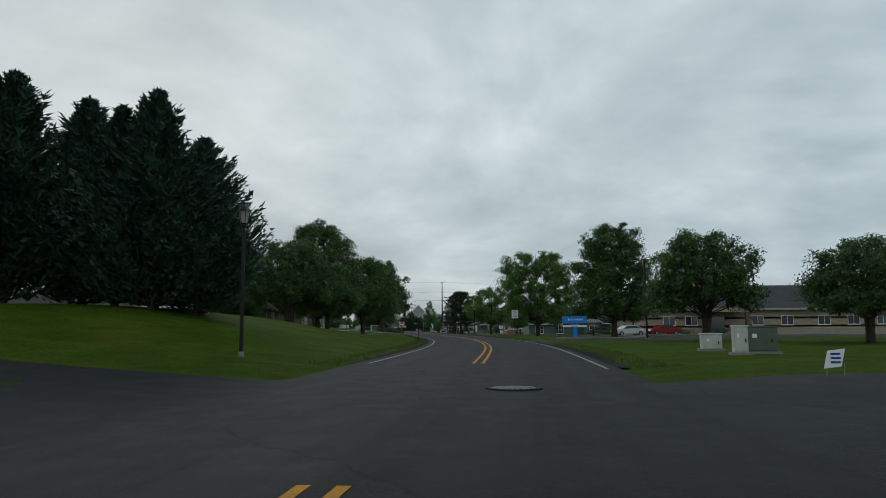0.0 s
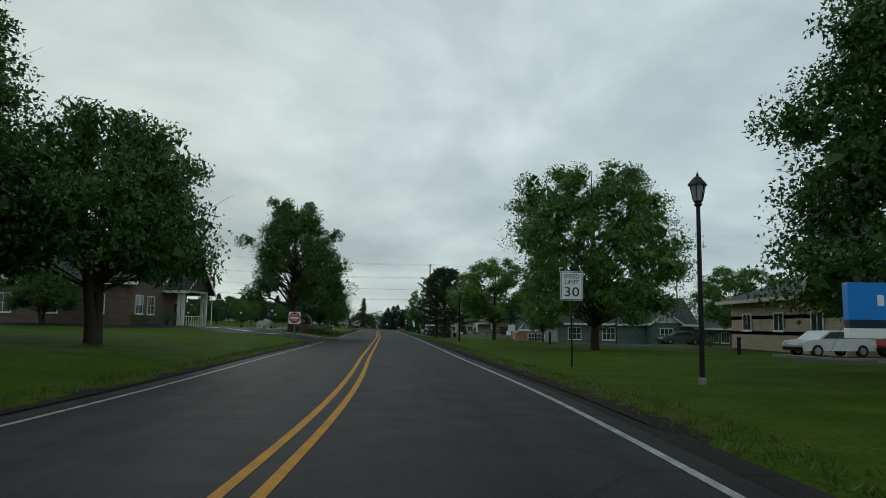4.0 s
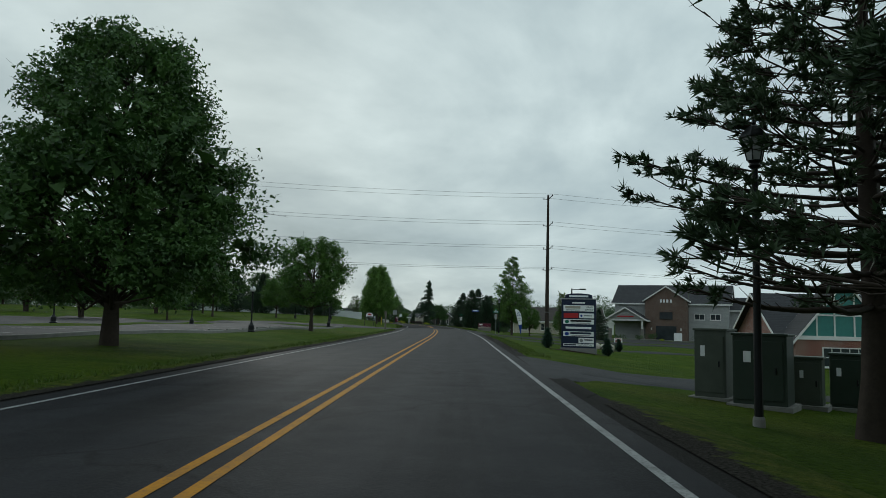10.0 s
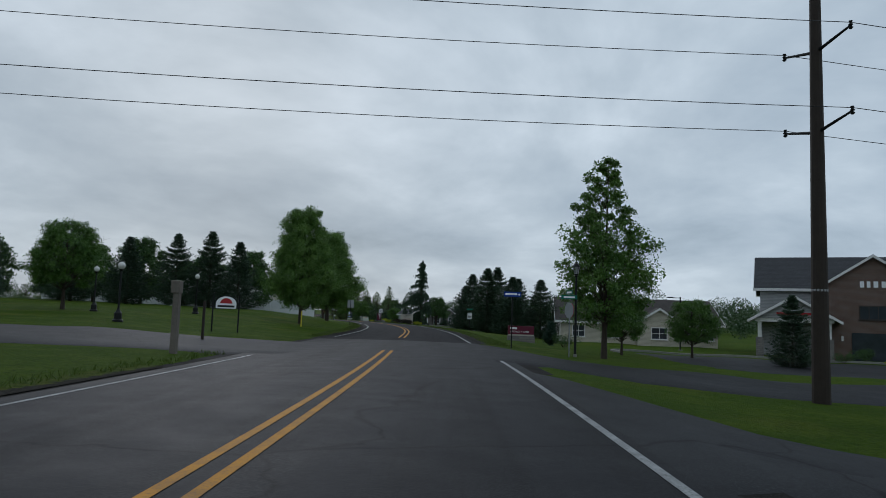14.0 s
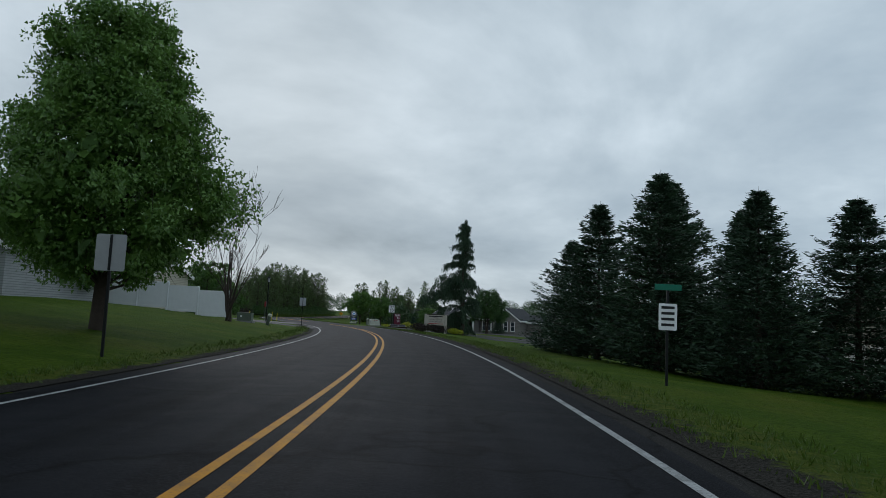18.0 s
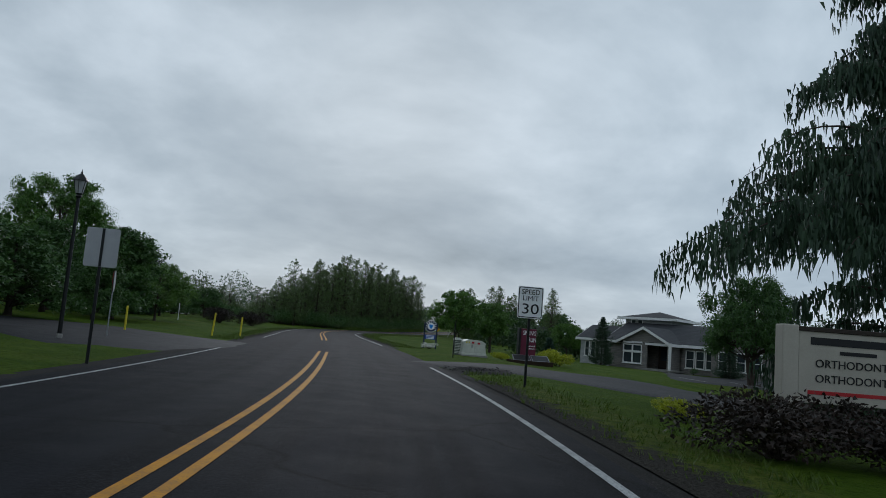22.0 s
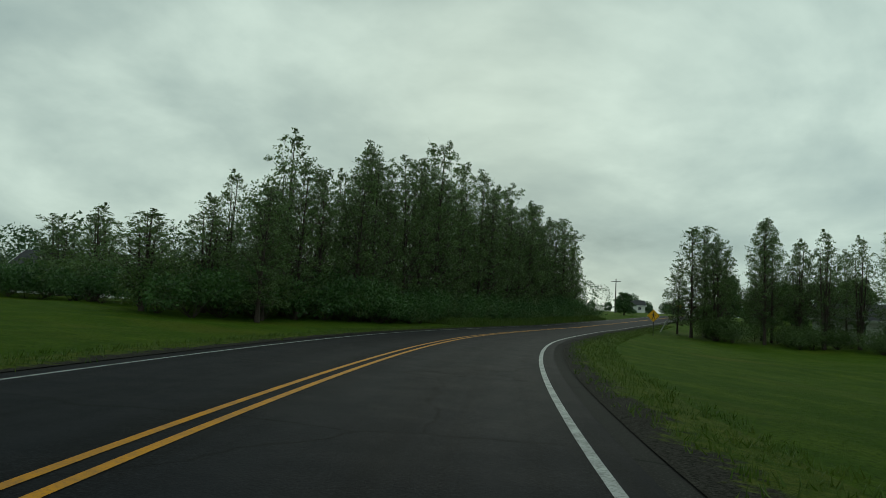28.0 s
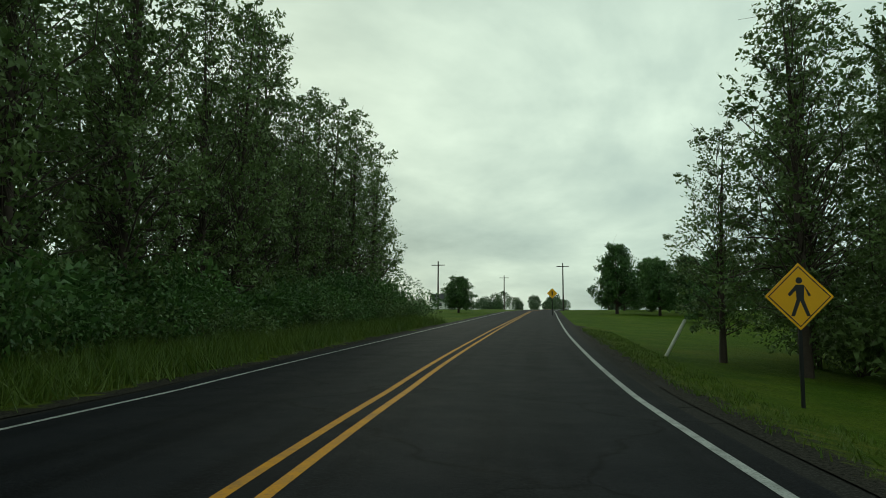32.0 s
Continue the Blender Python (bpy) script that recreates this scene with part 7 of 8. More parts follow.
def gable_block(o, w, d, h, rise, wall, roof, ridge="x", over=0.45, cx=0.0, cy=0.0, z=0.0, trim=None, gable=None, skip=""):
    """Walls and a pitched roof as parts of a house; ridge along x or y."""
    tr = trim or WHITE
    th = 0.2
    for nm, bx in (("f", (cx, cy - d / 2 + th / 2, w, th)), ("b", (cx, cy + d / 2 - th / 2, w, th)), ("l", (cx - w / 2 + th / 2, cy, th, d - 2 * th)), ("r", (cx + w / 2 - th / 2, cy, th, d - 2 * th))):
        if nm not in skip:
            part("wall", box(bx[0], bx[1], z + h / 2 - 0.4, bx[2], bx[3], h + 0.8), wall, o)
    L, S = (w, d) if ridge == "x" else (d, w)
    slope = rise / (S / 2)
    for s in (-1, 1):
        e = S / 2 + over
        prof = [(s * e, h - over * slope), (0, h + rise), (0, h + rise + 0.16), (s * e, h - over * slope + 0.16)]
        bm = prism(prof, L + 2 * over)
        rf = part("roof", bm, roof, o)
        rf.matrix_basis = pose(cx, cy, z, 0, 0, 90 if ridge == "x" else 0)
        fb = part("fascia", box(s * (e + 0.015), 0, h - over * slope + 0.05, 0.04, L + 2 * over, 0.24), tr, o)
        fb.matrix_basis = pose(cx, cy, z, 0, 0, 90 if ridge == "x" else 0)
    for s in (-1, 1):
        gw = part("gable", prism([(-S / 2, h), (S / 2, h), (0, h + rise)], 0.18), gable or wall, o)
        gw.matrix_basis = (pose(cx + s * (L / 2 - 0.1), cy, z, 0, 0, 90) if ridge == "x" else pose(cx, cy + s * (L / 2 - 0.1), z))
        for q in (-1, 1):
            e = S / 2 + over
            bm = prism([(q * e, h - over * slope - 0.1), (0, h + rise - 0.1), (0, h + rise + 0.14), (q * e, h - over * slope + 0.14)], 0.05)
            bb = part("barge_board", bm, tr, o)
            bb.matrix_basis = (pose(cx + s * (L / 2 + over + 0.03), cy, z, 0, 0, 90) if ridge == "x" else pose(cx, cy + s * (L / 2 + over + 0.03), z))


def hip_roof(o, w, d, h, rise, roof, over=0.6, cx=0.0, cy=0.0, z=0.0, flat=0.35, trim=None):
    bm = bmesh.new()
    W, D = w / 2 + over, d / 2 + over
    r = max(0.0, W - D * (1 - 0)) if W > D else 0.0
    lo = [bm.verts.new((cx + x, cy + y, z + h)) for x, y in ((-W, -D), (W, -D), (W, D), (-W, D))]
    ry = max(0.0, D - W)
    hi = [bm.verts.new((cx - r, cy - ry, z + h + rise)), bm.verts.new((cx + r, cy + ry, z + h + rise))]
    if W >= D:
        bm.faces.new((lo[0], lo[1], hi[1], hi[0]))
        bm.faces.new((lo[2], lo[3], hi[0], hi[1]))
        bm.faces.new((lo[1], lo[2], hi[1]))
        bm.faces.new((lo[3], lo[0], hi[0]))
    else:
        bm.faces.new((lo[0], lo[1], hi[0]))
        bm.faces.new((lo[1], lo[2], hi[1], hi[0]))
        bm.faces.new((lo[2], lo[3], hi[1]))
        bm.faces.new((lo[3], lo[0], hi[0], hi[1]))
    bm.faces.new(lo[::-1])
    part("roof", bm, roof, o)
    for x, y, sx, sy in ((0, -D, 2 * W, 0.05), (0, D, 2 * W, 0.05), (-W, 0, 0.05, 2 * D), (W, 0, 0.05, 2 * D)):
        part("fascia", box(cx + x, cy + y, z + h - 0.06, sx + 0.02, sy + 0.02, 0.24), trim or WHITE, o)


def walls(o, w, d, h, wall, cx=0.0, cy=0.0, z=0.0):
    th = 0.2
    for bx in ((cx, cy - d / 2 + th / 2, w, th), (cx, cy + d / 2 - th / 2, w, th), (cx - w / 2 + th / 2, cy, th, d - 2 * th), (cx + w / 2 - th / 2, cy, th, d - 2 * th)):
        part("wall", box(bx[0], bx[1], z + h / 2 - 0.4, bx[2], bx[3], h + 0.8), wall, o)


def door(o, m, w=1.0, h=2.1, mat=None):
    dr = part("door", box(0, -0.02, 0, w, 0.06, h, 0.01), mat or DARK_WOOD, o)
    dr.matrix_basis = m
    part("frame", box(0, -0.01, h / 2 + 0.05, w + 0.2, 0.08, 0.1), WHITE, dr)
    part("handle", rod((w * 0.38, -0.06, -0.1), (w * 0.38, -0.06, 0.05), 0.015), GREY_METAL, dr)
    part("pane", box(0, -0.055, 0.3, w * 0.6, 0.01, h * 0.5), GLASS, dr)


# long low house behind the lawn
hl = thing("lawn_house", -34.0, 84.5, 0.7, 0, "low brick house with broad dark hip roof and white porch", "house")
walls(hl, 28.0, 15.0, 2.8, BROWN_BRICK)
hip_roof(hl, 28.0, 15.0, 2.8, 4.3, BROWN_SHINGLE, 1.1)
gable_block(hl, 3.2, 3.4, 2.55, 1.25, WHITE, BROWN_SHINGLE, "y", 0.3, cx=15.2, cy=-8.2, skip="fblr", gable=WHITE)
for sx, sy in ((13.9, -9.7), (16.5, -9.7), (16.5, -6.8)):
    part("porch_post", box(sx, sy, 1.2, 0.24, 0.24, 2.7, 0.01), WHITE, hl)
part("chimney", box(-4.0, 1.0, 6.9, 0.9, 0.7, 1.6, 0.02), BROWN_BRICK, hl)
for u in (-9, -5, -1, 3, 7):
    window(hl, face("f", 28, 15, u, 1.5), 1.4, 1.3)
for u in (-3, 1, 5):
    window(hl, face("r", 28, 15, u, 1.5), 1.4, 1.3)

# gabled hall with a timber porch
gh = thing("gabled_hall", -33.5, 122.9, 0.75, 0, "gabled hall with dark shingles, white barge boards and timber porch", "house")
gable_block(gh, 22.0, 13.0, 4.0, 4.1, BROWN_BRICK, SHINGLE, "x", 0.6, gable=WHITE)
for u in (-1.6, -0.8, 0.8, 1.6):
    window(gh, pose(11.02, u, 5.6, 0, 0, 90), 0.75, 1.7 if abs(u) < 1 else 1.2, 1, 1)
gable_block(gh, 9.0, 7.0, 3.6, 2.5, STONE, SHINGLE, "x", 0.5, cx=8.5, cy=4.0, skip="fbr", gable=BROWN_SHINGLE)
for sy in (0.8, 7.2):
    for dx in (12.75, 12.35):
        part("porch_post", box(dx, sy, 1.8, 0.26, 0.26, 3.7, 0.01), WHITE, gh)
part("porch_beam", box(12.7, 4.0, 3.5, 0.22, 6.8, 0.28), WHITE, gh)
for a, b in (((12.75, 4.0, 3.6), (12.75, 4.0, 5.9)), ((12.75, 4.0, 3.7), (12.75, 2.6, 4.9)), ((12.75, 4.0, 3.7), (12.75, 5.4, 4.9))):
    part("truss_bar", rod(a, b, 0.07, 0.07, 6), WHITE, gh)
part("railing", box(12.7, 4.0, 1.0, 0.08, 6.0, 0.08), WHITE, gh)
for k in range(9):
    part("baluster", box(12.7, 1.3 + k * 0.67, 0.55, 0.05, 0.05, 0.9), WHITE, gh)
for u in (-5.0, -2.5):
    window(gh, face("r", 22, 13, u, 1.9), 1.5, 1.6, 2, 2)
for u in (-8, -4, 0, 4, 8):
    window(gh, face("f", 22, 13, u, 1.9), 1.4, 1.6, 2, 2)
door(gh, pose(11.02, 4.0, 1.2, 0, 0, 90), 1.6, 2.2)

# banded brick clinic
cl = thing("clinic_building", 47.0, 104.0, 0.0, 0, "long low clinic of brown and tan banded brick", "building")
for k in range(6):
    walls(cl, 40.0 + (0.03 if k % 2 else 0), 16.0 + (0.03 if k % 2 else 0), 0.55, TAN_BAND if k % 2 else BROWN_BRICK, z=k * 0.55 + 0.0)
hip_roof(cl, 40.0, 16.0, 3.3, 3.6, SHINGLE, 0.9, trim=TAN)
for u in (-16, -13, -4, 0, 5, 9, 13, 17):
    window(cl, face("f", 40.1, 16.1, u, 1.75), 1.6, 1.2, 1, 2)
for u in (-5, 0, 5):
    window(cl, face("l", 40.1, 16.1, u, 1.75), 1.4, 1.2, 1, 2)
part("portico", box(-9.5, -9.8, 3.05, 6.0, 3.6, 0.5, 0.02), TAN_BAND, cl)
for sx in (-12.2, -6.8):
    part("portico_post", box(sx, -11.3, 1.4, 0.45, 0.45, 3.0, 0.02), BROWN_BRICK, cl)
door(cl, face("f", 40.1, 16.1, -9.5, 1.1), 1.9, 2.2, GLASS)
part("roof_vent", box(-8, -4, 5.4, 3.0, 0.5, 0.08), WHITE, cl)

# office park, red brick
def office(x, y, z, yaw, w, d, h, rise, label, gables, accent, wall=None):
    o = thing("brick_office", x, y, z, yaw, label, "building")
    gable_block(o, w, d, h, rise, wall or BRICK, SHINGLE, "x", 0.5)
    for u, gw, gr in gables:
        glazed = gw > 6
        gable_block(o, gw, 3.0, h, gr, wall or BRICK, SHINGLE, "y", 0.3, cx=u, cy=-d / 2 - 1.0, skip="b", gable=TEAL if glazed else accent)
        window(o, pose(u, -d / 2 - 2.52, h * 0.52), gw * 0.45, 1.4, 2, 5 if glazed else 3)
        if glazed:
            # white glazing bars over the teal gable
            yf = -d / 2 - 2.54
            part("glazing_bar", box(u, yf, h + 0.1, gw, 0.1, 0.3, 0.01), WHITE, o)
            part("glazing_bar", box(u, yf, h + gr * 0.42, gw * 0.56, 0.08, 0.12), WHITE, o)
            for q in (-0.28, -0.1, 0.1, 0.28):
                top = h + gr * (1 - abs(q) * 2)
                part("glazing_bar", box(u + q * gw, yf, (h + top) / 2, 0.1, 0.08, top - h), WHITE, o)
    n = int(w / 3.4)
    for k in range(n):
        u = -w / 2 + (k + 0.5) * w / n
        if all(abs(u - g[0]) > g[1] / 2 + 0.9 for g in gables):
            window(o, face("f", w, d, u, h * 0.52), 1.5, 1.4, 2, 3)
    return o


office(33.6, 203.0, -2.3, 0, 30.0, 12.0, 2.75, 3.6, "low red brick office with large teal glazed gable", ((-11.4, 7.0, 4.3), (-1.0, 3.2, 1.2), (7.0, 4.2, 1.7)), WHITE)
office(43.0, 243.0, -1.6, -6, 17.0, 14.0, 2.9, 3.0, "red brick office with a large teal glazed gable", ((-1.5, 11.5, 3.4),), TEAL)
office(25.6, 144.5, -0.95, 0, 16.0, 10.0, 2.8, 3.0, "long low office of grey-green siding under dark shingles", ((4.0, 3.2, 1.2),), WHITE, GREEN_SIDING)
ol = thing("office_wing", 40.0, 132.0, -1.2, 90, "low office wing with a row of white windows", "building")
gable_block(ol, 30.0, 9.0, 2.7, 2.4, BROWN_BRICK, SHINGLE, "x", 0.6)
for k in range(9):
    window(ol, face("f", 30, 9, 12.6 - k * 3.1, 1.5), 2.1, 1.2, 1, 3)
    window(ol, face("b", 30, 9, 12.6 - k * 3.1, 1.5), 2.1, 1.2, 1, 3)

# two-storey medical office
um = thing("medical_office", 24.4, 264.9, -1.6, -18, "two-storey medical office with brick gable and grey siding", "building")
gable_block(um, 18.0, 12.0, 6.5, 3.1, GREY_SIDING, SHINGLE, "x", 0.5)
gable_block(um, 6.6, 2.6, 6.9, 2.2, BROWN_BRICK, SHINGLE, "y", 0.35, cx=-0.4, cy=-6.6, skip="b")
for k, (dx, w_) in enumerate(((-1.2, 0.42), (-0.72, 0.36), (-0.2, 0.46), (0.36, 0.42))):
    part("letter_bar", box(dx + 0.0, -7.94, 6.75, w_ * 0.72, 0.06, 0.52, 0.01), SIGN_WHITE, um)
window(um, pose(-0.4, -7.92, 4.4), 2.0, 1.1, 1, 3, BROWN_SHINGLE)
part("entrance", box(-0.4, -7.93, 1.35, 3.2, 0.08, 2.7), GLASS, um, "dark glazed entrance")
for dx in (-2.7, 1.9):
    part("wall_lamp", box(dx, -7.98, 2.2, 0.16, 0.16, 0.4, 0.02), WHITE, um)
for u in (4.6, 7.0):
    for z_ in (1.7, 4.3):
        window(um, face("f", 18, 12, u, z_), 1.5, 0.9, 1, 2)
for u in (-3, 0.5, 3.5):
    for z_ in (1.7, 4.3):
        window(um, face("l", 18, 12, u, z_), 1.5, 0.9, 1, 2)
gable_block(um, 6.0, 5.0, 3.7, 1.8, GREY_SIDING, SHINGLE, "y", 0.5, cx=-6.4, cy=-8.2, skip="fblr")
for dx in (-9.0, -3.8):
    part("porch_pier", box(dx, -10.3, 0.9, 0.6, 0.6, 2.4, 0.02), STONE, um)
    part("porch_post", box(dx, -10.3, 2.85, 0.3, 0.3, 1.5, 0.01), WHITE, um)
part("porch_beam", box(-6.4, -10.5, 3.55, 5.9, 0.2, 0.3), WHITE, um)
part("lettering", box(-6.4, -10.78, 4.1, 2.6, 0.04, 0.2), SIGN_RED, um)
gable_block(um, 7.0, 9.0, 5.6, 2.0, GREY_SIDING, SHINGLE, "x", 0.5, cx=12.2, cy=1.5, skip="l")
for z_ in (1.7, 4.3):
    window(um, pose(12.2, -3.02, z_), 1.4, 0.9, 1, 2)

# cream clinic
cc = thing("cream_clinic", 5.0, 279.5, -1.05, 0, "long cream-sided clinic with dark roof", "building")
gable_block(cc, 16.5, 12.0, 2.5, 2.5, CREAM, BROWN_SHINGLE, "x", 0.6)
gable_block(cc, 4.5, 2.0, 2.5, 1.4, CREAM, BROWN_SHINGLE, "y", 0.3, cx=2.0, cy=-6.2, skip="b")
for u in (-6.3, -2.5, 5.5, 7.2):
    window(cc, face("f", 16.5, 12, u, 1.35), 1.3, 1.2, 2, 2)
window(cc, pose(2.0, -7.22, 1.35), 1.6, 1.2, 2, 2)
for u in (-4, 2):
    window(cc, face("l", 16.5, 12, u, 1.5), 1.0, 1.0)
part("air_unit", box(-9.0, -3.5, 0.35, 0.8, 0.8, 0.9, 0.04), GREY_METAL, cc, "grey air conditioning unit")
part("downpipe", rod((-8.3, -6.1, 0), (-8.3, -6.1, 2.5), 0.05), WHITE, cc)
for u in (-5.5, -0.5):
    dr = part("garage_door", box(0, -0.02, 0, 2.6, 0.06, 2.0, 0.02), WHITE, cc)
    dr.matrix_basis = face("l", 16.5, 12, u * 0.6, 0.95)
cw = thing("white_house", 14.5, 300.0, -1.3, 0, "small white gabled house among trees", "house")
gable_block(cw, 7.0, 9.0, 2.7, 2.2, WHITE, SHINGLE, "y", 0.4)
for u in (-2, 2):
    window(cw, face("f", 7, 9, u, 1.4), 1.1, 1.2, 2, 2)
door(cw, face("f", 7, 9, 0, 1.05))

# white fence, shed and house on the bank
def fence():
    o = thing("vinyl_fence", -37.5, 294.4, 0.0, 0, "long white vinyl privacy fence with capped posts", "fence")
    a, b, c = Vector((-37.4, 294.5, 0)), Vector((-47.9, 293.3, 0)), Vector((-56.0, 287.0, 0))
    pts = [a.lerp(b, k / 5) for k in range(6)] + [b.lerp(c, k / 4) for k in range(1, 5)] + [Vector((-64.0, 279.5, 0)), Vector((-67.0, 277.0, 0))]
    base = o.matrix_world.translation
    for k, p in enumerate(pts):
        z = ground(p.x, p.y)
        q = p - base
        post = part("post", box(q.x, q.y, z + 0.85, 0.13, 0.13, 2.0, 0.01), VINYL, o)
        part("cap", lathe([(0.11, z + 1.84), (0.11, z + 1.88), (0.02, z + 1.95)], 4), VINYL, post).location = (q.x, q.y, 0)
        if k + 1 < len(pts):
            r = pts[k + 1]
            zz = (z + ground(r.x, r.y)) / 2
            m = (q + (r - base)) / 2
            l = (r - p).length - 0.14
            an = math.degrees(math.atan2(r.y - p.y, r.x - p.x))
            pn = part("panel", box(0, 0, 0.92, l, 0.045, 1.55), VINYL, o)
            pn.matrix_basis = pose(m.x, m.y, zz, 0, 0, an)
            part("rail", box(0, 0, 1.73, l, 0.07, 0.12, 0.01), VINYL, pn)
            part("rail", box(0, 0, 0.14, l, 0.07, 0.14, 0.01), VINYL, pn)
            nb = int(l / 0.3)
            for j in range(1, nb):
                part("groove", box(-l / 2 + j * l / nb, -0.0235, 0.92, 0.012, 0.006, 1.42), GREY_METAL, pn)


fence()
sh = thing("garden_shed", -47.5, 300.5, 1.3, -12, "small tan shed with dark roof behind the fence", "shed")
gable_block(sh, 5.0, 3.6, 2.3, 0.9, CREAM, BROWN_SHINGLE, "x", 0.3)
window(sh, face("f", 5, 3.6, -0.9, 1.65), 1.6, 0.9, 1, 1, DARK_WOOD)
bh = thing("bank_house", -67.5, 318.5, 0.5, 20, "grey-roofed house with white gable behind the fence", "house")
gable_block(bh, 12.0, 8.0, 3.0, 2.6, WHITE, SHINGLE, "x", 0.4)
part("chimney", box(1.5, 0.5, 5.9, 0.7, 0.7, 1.2, 0.02), STONE, bh)
window(bh, face("r", 12, 8, 0, 3.8), 0.9, 1.0)
h17 = thing("bank_house", -47.5, 285.5, 1.2, 0, "grey house half hidden behind the tree and fence", "house")
gable_block(h17, 9.0, 8.0, 2.8, 2.3, GREY_SIDING, BROWN_SHINGLE, "y", 0.4)
window(h17, face("f", 9, 8, 2.6, 1.6), 1.0, 1.2)
# business park building with a glazed gable
sp = thing("park_office", -33.6, 371.8, -0.8, -22, "stone-fronted office with white-framed glazed gable and dark roof", "building")
gable_block(sp, 11.5, 9.0, 2.45, 1.75, STONE, SHINGLE, "x", 0.5, cx=1.0, cy=6.8)
gable_block(sp, 4.5, 4.6, 2.45, 1.2, STONE, SHINGLE, "y", 0.4, cx=0.0, cy=2.1, skip="fb", gable=STONE)
part("wall", box(-1.0, 0.0, 1.0, 2.4, 0.2, 2.9), STONE, sp)
for dx, tops in ((-1.62, 0.55), (-0.72, 0.95)):
    window(sp, pose(dx, -0.12, 0.98), 0.84, 0.95, 1, 1)
    window(sp, pose(dx, -0.12, 1.85), 0.84, 0.55, 1, 1)
    window(sp, pose(dx, -0.12, 2.3 + tops * 0.4), 0.84, tops * 0.6, 1, 1)
door(sp, pose(0.9, 2.2, 1.1), 1.2, 2.1)
part("wall", box(1.3, 2.4, 1.1, 2.4, 0.2, 3.0), STONE, sp)
part("porch_post", box(2.55, -0.55, 1.0, 0.2, 0.2, 2.9, 0.01), WHITE, sp)
part("porch_beam", box(1.4, -0.3, 2.28, 2.5, 0.16, 0.2), WHITE, sp)
part("porch_slab", box(1.5, 0.6, 0.05, 2.6, 3.0, 0.16, 0.02), CONCRETE, sp)
for dx in (3.2, 4.1, 5.0, 5.9):
    window(sp, pose(dx, 2.28, 1.2), 0.74, 1.5, 2, 1)
gable_block(sp, 5.0, 6.0, 2.45, 1.75, STONE, SHINGLE, "y", 0.45, cx=8.2, cy=3.6, skip="b", gable=STONE)
for dx in (6.7, 8.2, 9.5):
    window(sp, pose(dx, 0.58, 1.3), 0.7, 1.5, 2, 1)
gable_block(sp, 4.5, 6.0, 2.1, 1.1, STONE, SHINGLE, "x", 0.4, cx=12.7, cy=6.5, skip="l")
walls(sp, 5.0, 5.0, 4.8, GREY_SIDING, cx=-3.0, cy=9.3)
hip_roof(sp, 5.0, 5.0, 4.85, 0.8, SHINGLE, 0.6, cx=-3.0, cy=9.3)
for dx in (-4.6, -3.9):
    window(sp, pose(dx, 6.78, 4.45), 0.5, 0.4, 1, 1)
gable_block(sp, 5.6, 6.0, 2.5, 1.3, GREY_SIDING, SHINGLE, "x", 0.4, cx=-7.6, cy=9.5, skip="r")
for dx in (-9.6, -8.9, -6.4):
    window(sp, pose(dx, 6.48, 1.4), 0.5, 1.5, 2, 1)
again(spruce, -37.4, 371.5, 40, 0.42, 0.5, "narrow dark spruce beside the glazed gable")
again(spruce, -26.8, 366.8, 90, 0.40, 0.33, "low dark conifer beside the office windows")
again(crab, -26.4, 348.5, 10, 0.72, 0.98, "rounded tree at the edge of the car park")
for x, y, a, lab in ((-122.0, 622.0, 20, "long white house on the far rise"), (-62.0, 470.0, -10, "pale house glimpsed between the trees"),
                     (-132.0, 424.0, 30, "white house behind the wood's edge")):
    o = thing("far_house", x, y, None, a, lab, "house")
    gable_block(o, 9.0, 6.0, 2.5, 1.6, WHITE, SHINGLE, "x", 0.4)
    for u in (-2.8, 0.2, 2.8):
        window(o, face("f", 9, 6, u, 1.4), 1.0, 1.0)
bus = thing("bus_shelter", -12.6, 140.4, None, 10, "small white-framed shelter with dark panels", "shelter")
part("roof", box(0, 0, 1.32, 1.7, 1.2, 0.08, 0.01), WHITE, bus)
for sx in (-0.78, 0.78):
    for sy in (-0.5, 0.5):
        part("post", box(sx, sy, 0.6, 0.09, 0.09, 1.5), WHITE, bus)
part("panel", box(0, 0.5, 0.7, 1.45, 0.04, 1.0), GREY_METAL, bus)
part("panel", box(0.78, 0.0, 0.7, 0.04, 0.9, 1.0), GREY_METAL, bus)


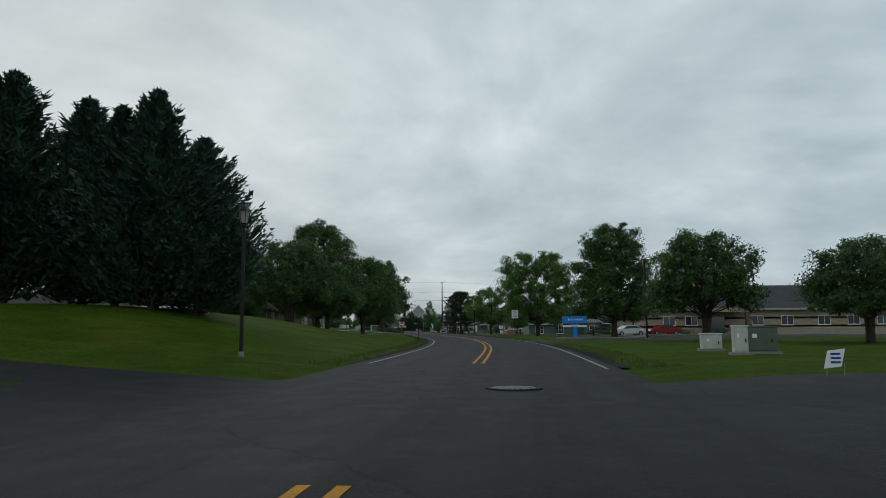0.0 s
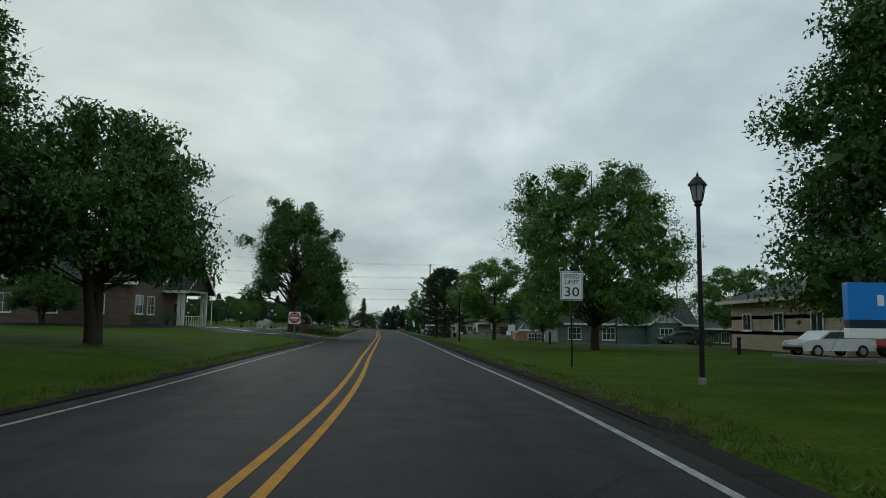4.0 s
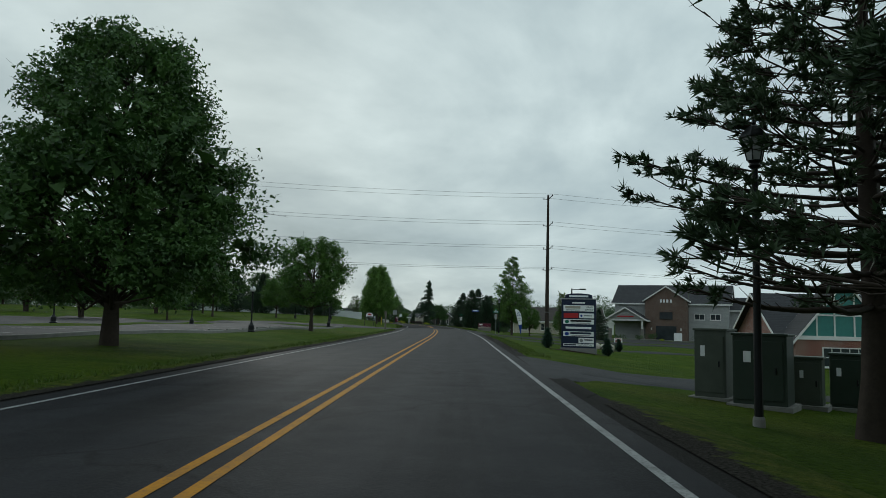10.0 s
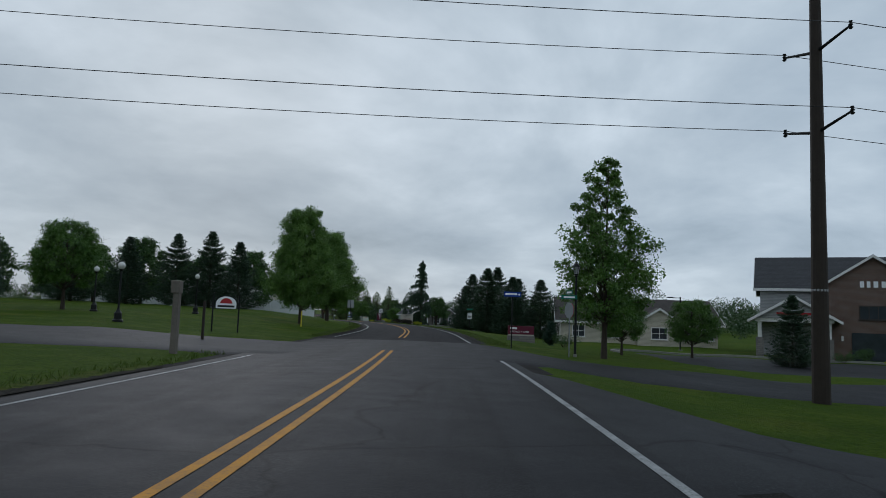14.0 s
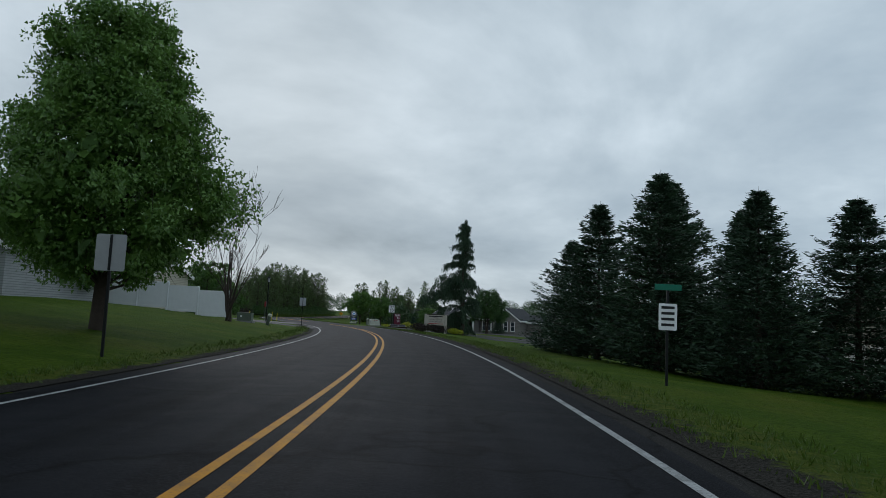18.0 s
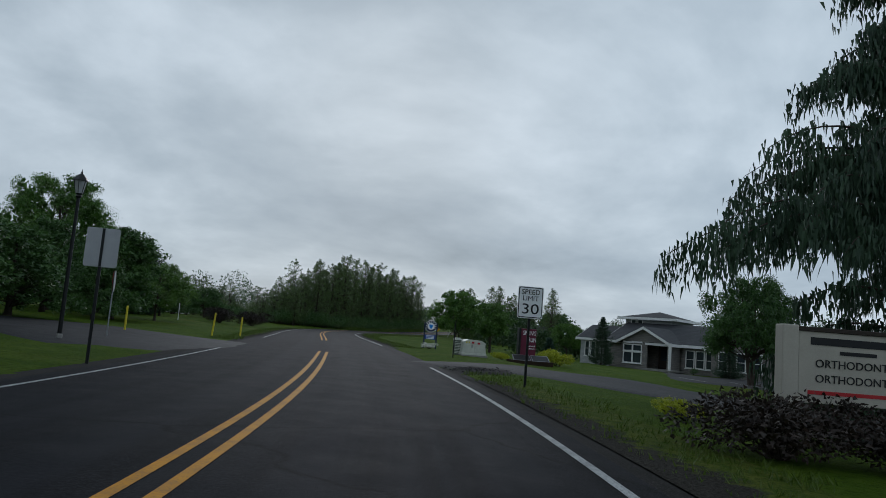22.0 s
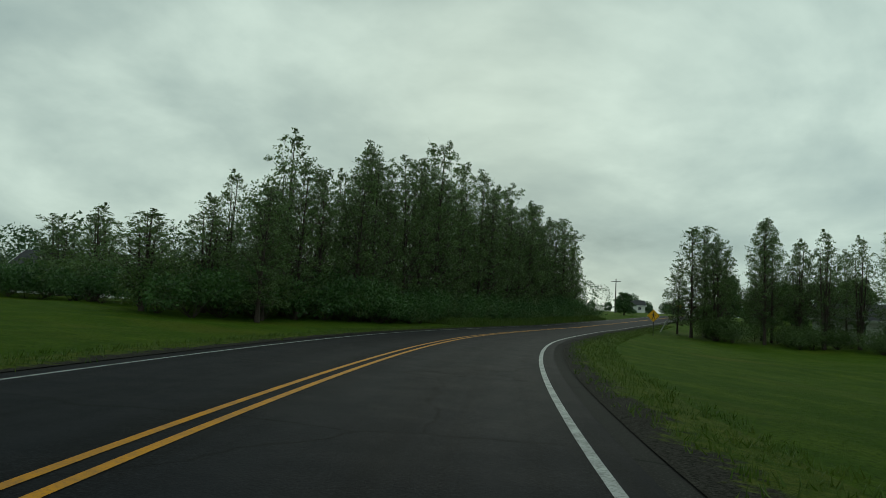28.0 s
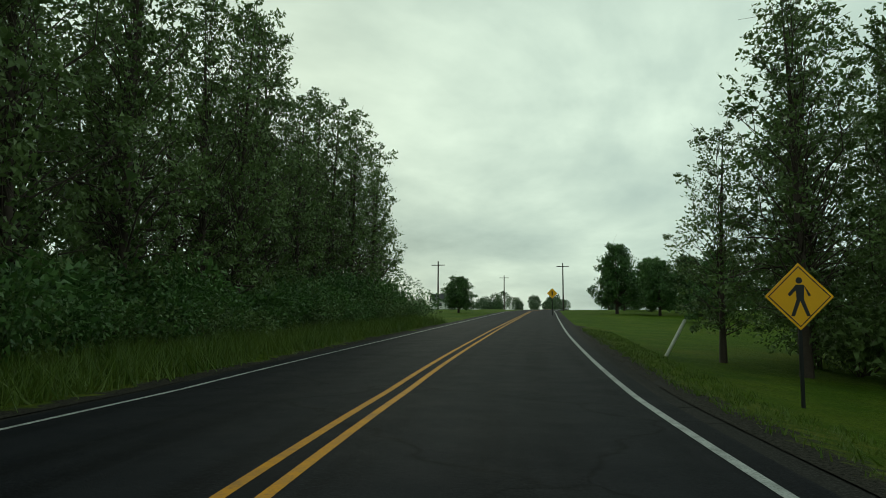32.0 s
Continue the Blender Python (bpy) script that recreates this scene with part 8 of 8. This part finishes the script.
# ---- parked cars ----
def car(x, y, yaw, paint, label):
    o = thing("parked_car", x, y, None, yaw, label, "car", "parked cars")
    prof = [(-2.15, 0.32), (-2.2, 0.62), (-2.05, 0.82), (-1.25, 0.92), (-0.6, 1.36), (0.75, 1.42), (1.55, 0.98), (2.1, 0.9), (2.2, 0.55), (2.12, 0.32)]
    part("body", prism(prof, 1.72), paint, o)
    part("window_band", prism([(-1.05, 0.96), (-0.55, 1.30), (0.70, 1.35), (1.35, 1.0)], 1.735), GLASS, o)
    for sx in (-1.35, 1.32):
        for sy in (-0.8, 0.8):
            wl = part("wheel", rod((sx, sy - 0.1, 0.32), (sx, sy + 0.1, 0.32), 0.32, 0.32, 18), RUBBER, o)
            part("rim", rod((sx, sy - 0.105, 0.32), (sx, sy + 0.105, 0.32), 0.19, 0.19, 12), GREY_METAL, wl)
    for sy in (-0.6, 0.6):
        part("headlight", box(-2.13, sy, 0.68, 0.1, 0.3, 0.12, 0.02), GLOBE, o)
        part("tail_light", box(2.13, sy, 0.72, 0.1, 0.3, 0.14, 0.02), SIGN_RED, o)
    part("bumper", box(-2.17, 0, 0.42, 0.1, 1.6, 0.18, 0.03), BLACK_METAL, o)


car(29.5, 93.8, 10, RED_PAINT, "red saloon parked by the clinic")
car(25.0, 94.2, 10, WHITE_PAINT, "white saloon parked by the clinic")
car(30.0, 133.5, 0, GREY_PAINT, "grey saloon parked at the offices")
car(5.0, 334.0, 40, GREY_PAINT, "grey saloon in the far car park")
car(-3.0, 330.0, 60, WHITE_PAINT, "white saloon in the far car park")

# wheel stops along the left lot
stop = thing("wheel_stop", -18.8, 172.0, None, 92, "low grey concrete wheel stop", "wheel stop", "wheel stops")
part("bar", box(0, 0, 0.07, 1.8, 0.15, 0.14, 0.03), CONCRETE, stop)
for k in range(1, 9):
    x, y = -18.8 - 0.03 * k * 2.6, 172.0 + k * 2.6
    copy_thing(stop, pose(x, y, ground(x, y) + 0.03, 0, 0, 92))

# ---- shrubs and beds ----
yew = at(shrub("clipped_shrub", 51, 1.0, 0.8, DARK_LEAF, "clipped round evergreen shrub", 1500, (0.08, 0.05)), -8.3, 129.0)
for x, y, s in ((-7.4, 128.0, 0.9), (-9.2, 130.4, 1.0), (-11.0, 131.0, 1.0), (31.0, 90.0, 0.9), (33.5, 89.0, 0.8), (36.0, 90.0, 1.0), (30.0, 250.0, 0.9), (13.0, 249.5, 0.9), (16.0, 250.0, 0.8), (18.5, 252.0, 1.1), (25.5, 252.0, 1.1), (27.0, 252.0, 0.9),
                (27.5, 118.0, 0.9), (28.5, 135.0, 1.0), (20.5, 170.0, 1.0), (-4.3, 246.2, 1.0), (-29.5, 369.0, 0.6), (-24.5, 115.0, 1.2), (-22.0, 117.0, 1.0), (-20.5, 119.0, 1.3)):
    again(yew, x, y, x * 40, s)
lav = at(shrub("flowering_shrub", 52, 0.75, 0.9, PALE_LEAF, "low loose grey-green shrub with pale flowers", 1500, (0.12, 0.05)), -7.6, 124.5)
for x, y, s in ((-8.6, 125.2, 1.0), (-7.0, 126.2, 0.9), (-10.2, 124.6, 1.1), (-6.8, 130.0, 0.7)):
    again(lav, x, y, y * 30, s)
at(shrub("blossom_shrub", 53, 1.3, 0.8, BLOSSOM, "shrub covered in white blossom", 900, (0.10, 0.08)), -15.0, 131.0)
gold = at(shrub("gold_shrub", 54, 0.75, 0.85, GOLD_SHRUB, "bright yellow-green rounded shrub", 3000, (0.09, 0.05)), -36.7, 345.6, 0, 1.2, 1.25)
again(gold, -39.9, 345.6, 50, 0.62)
again(gold, -25.3, 315.6, 20, 0.85)
again(gold, -29.6, 318.4, 20, 0.5)
again(gold, 19.7, 250.6, 20, 0.45)
red_bush = at(shrub("barberry_shrub", 55, 1.0, 1.2, BRONZE, "dark red-brown barberry under the sign", 5200, (0.075, 0.05), lumps=16), -28.5, 314.8, 0, 1.05, 0.85)
again(red_bush, -27.0, 315.0, 90, 1.0, 0.8)
again(red_bush, -72.5, 368.0, 30, 1.6)
again(red_bush, -75.0, 366.0, 80, 1.7)
column = at(conifer("columnar_tree", 56, 4.4, 0.45, 0.34, PALE_LEAF, "slim columnar tree with ragged pale top", tiers=24, arms=6, dense=22, slope=0.9, size=(0.12, 0.08), tipup=0.4, hang=0.0, shape=lambda u: 0.45 + 0.75 * np.sin(np.pi * np.clip(u * 0.9 + 0.06, 0, 1)), trunk_r=0.05, spread=0.3), 1.75, 200.5)
arbor = at(conifer("arborvitae", 57, 1.3, 0.05, 0.36, CYPRESS, "small dense cone-shaped arborvitae", tiers=22, arms=9, dense=26, slope=0.5, size=(0.14, 0.05), tipup=0.4, hang=0.0, trunk_r=0.04, spread=0.25), -0.15, 181.3, 0, 0.85, 0.92)
again(arbor, 3.3, 181.0, 60, 0.8)
again(arbor, -5.2, 246.6, 20, 1.3)
again(arbor, -43.0, 375.5, 20, 1.6)
again(arbor, 6.4, 199.5, 60, 0.8)
rocks = thing("boulder_group", 4.6, 199.4, None, 0, "pale landscape boulders in a dark bed", "rocks")
for k in range(5):
    g_ = np.random.default_rng(80 + k)
    bm = bmesh.new()
    bmesh.ops.create_icosphere(bm, subdivisions=2, radius=0.3 + 0.1 * g_.random(), matrix=Matrix.Translation((k * 0.55 - 1.1, g_.normal() * 0.25, 0.1)))
    for v in bm.verts:
        v.co += Vector(g_.normal(size=3)) * 0.035
    part("boulder", bm, TAN, rocks)
sheet("boulder_bed", MULCH, [(0.2, 199.6), (6.8, 197.4), (6.8, 200.0), (0.8, 201.0)], 0.03, "dark mulched bed")
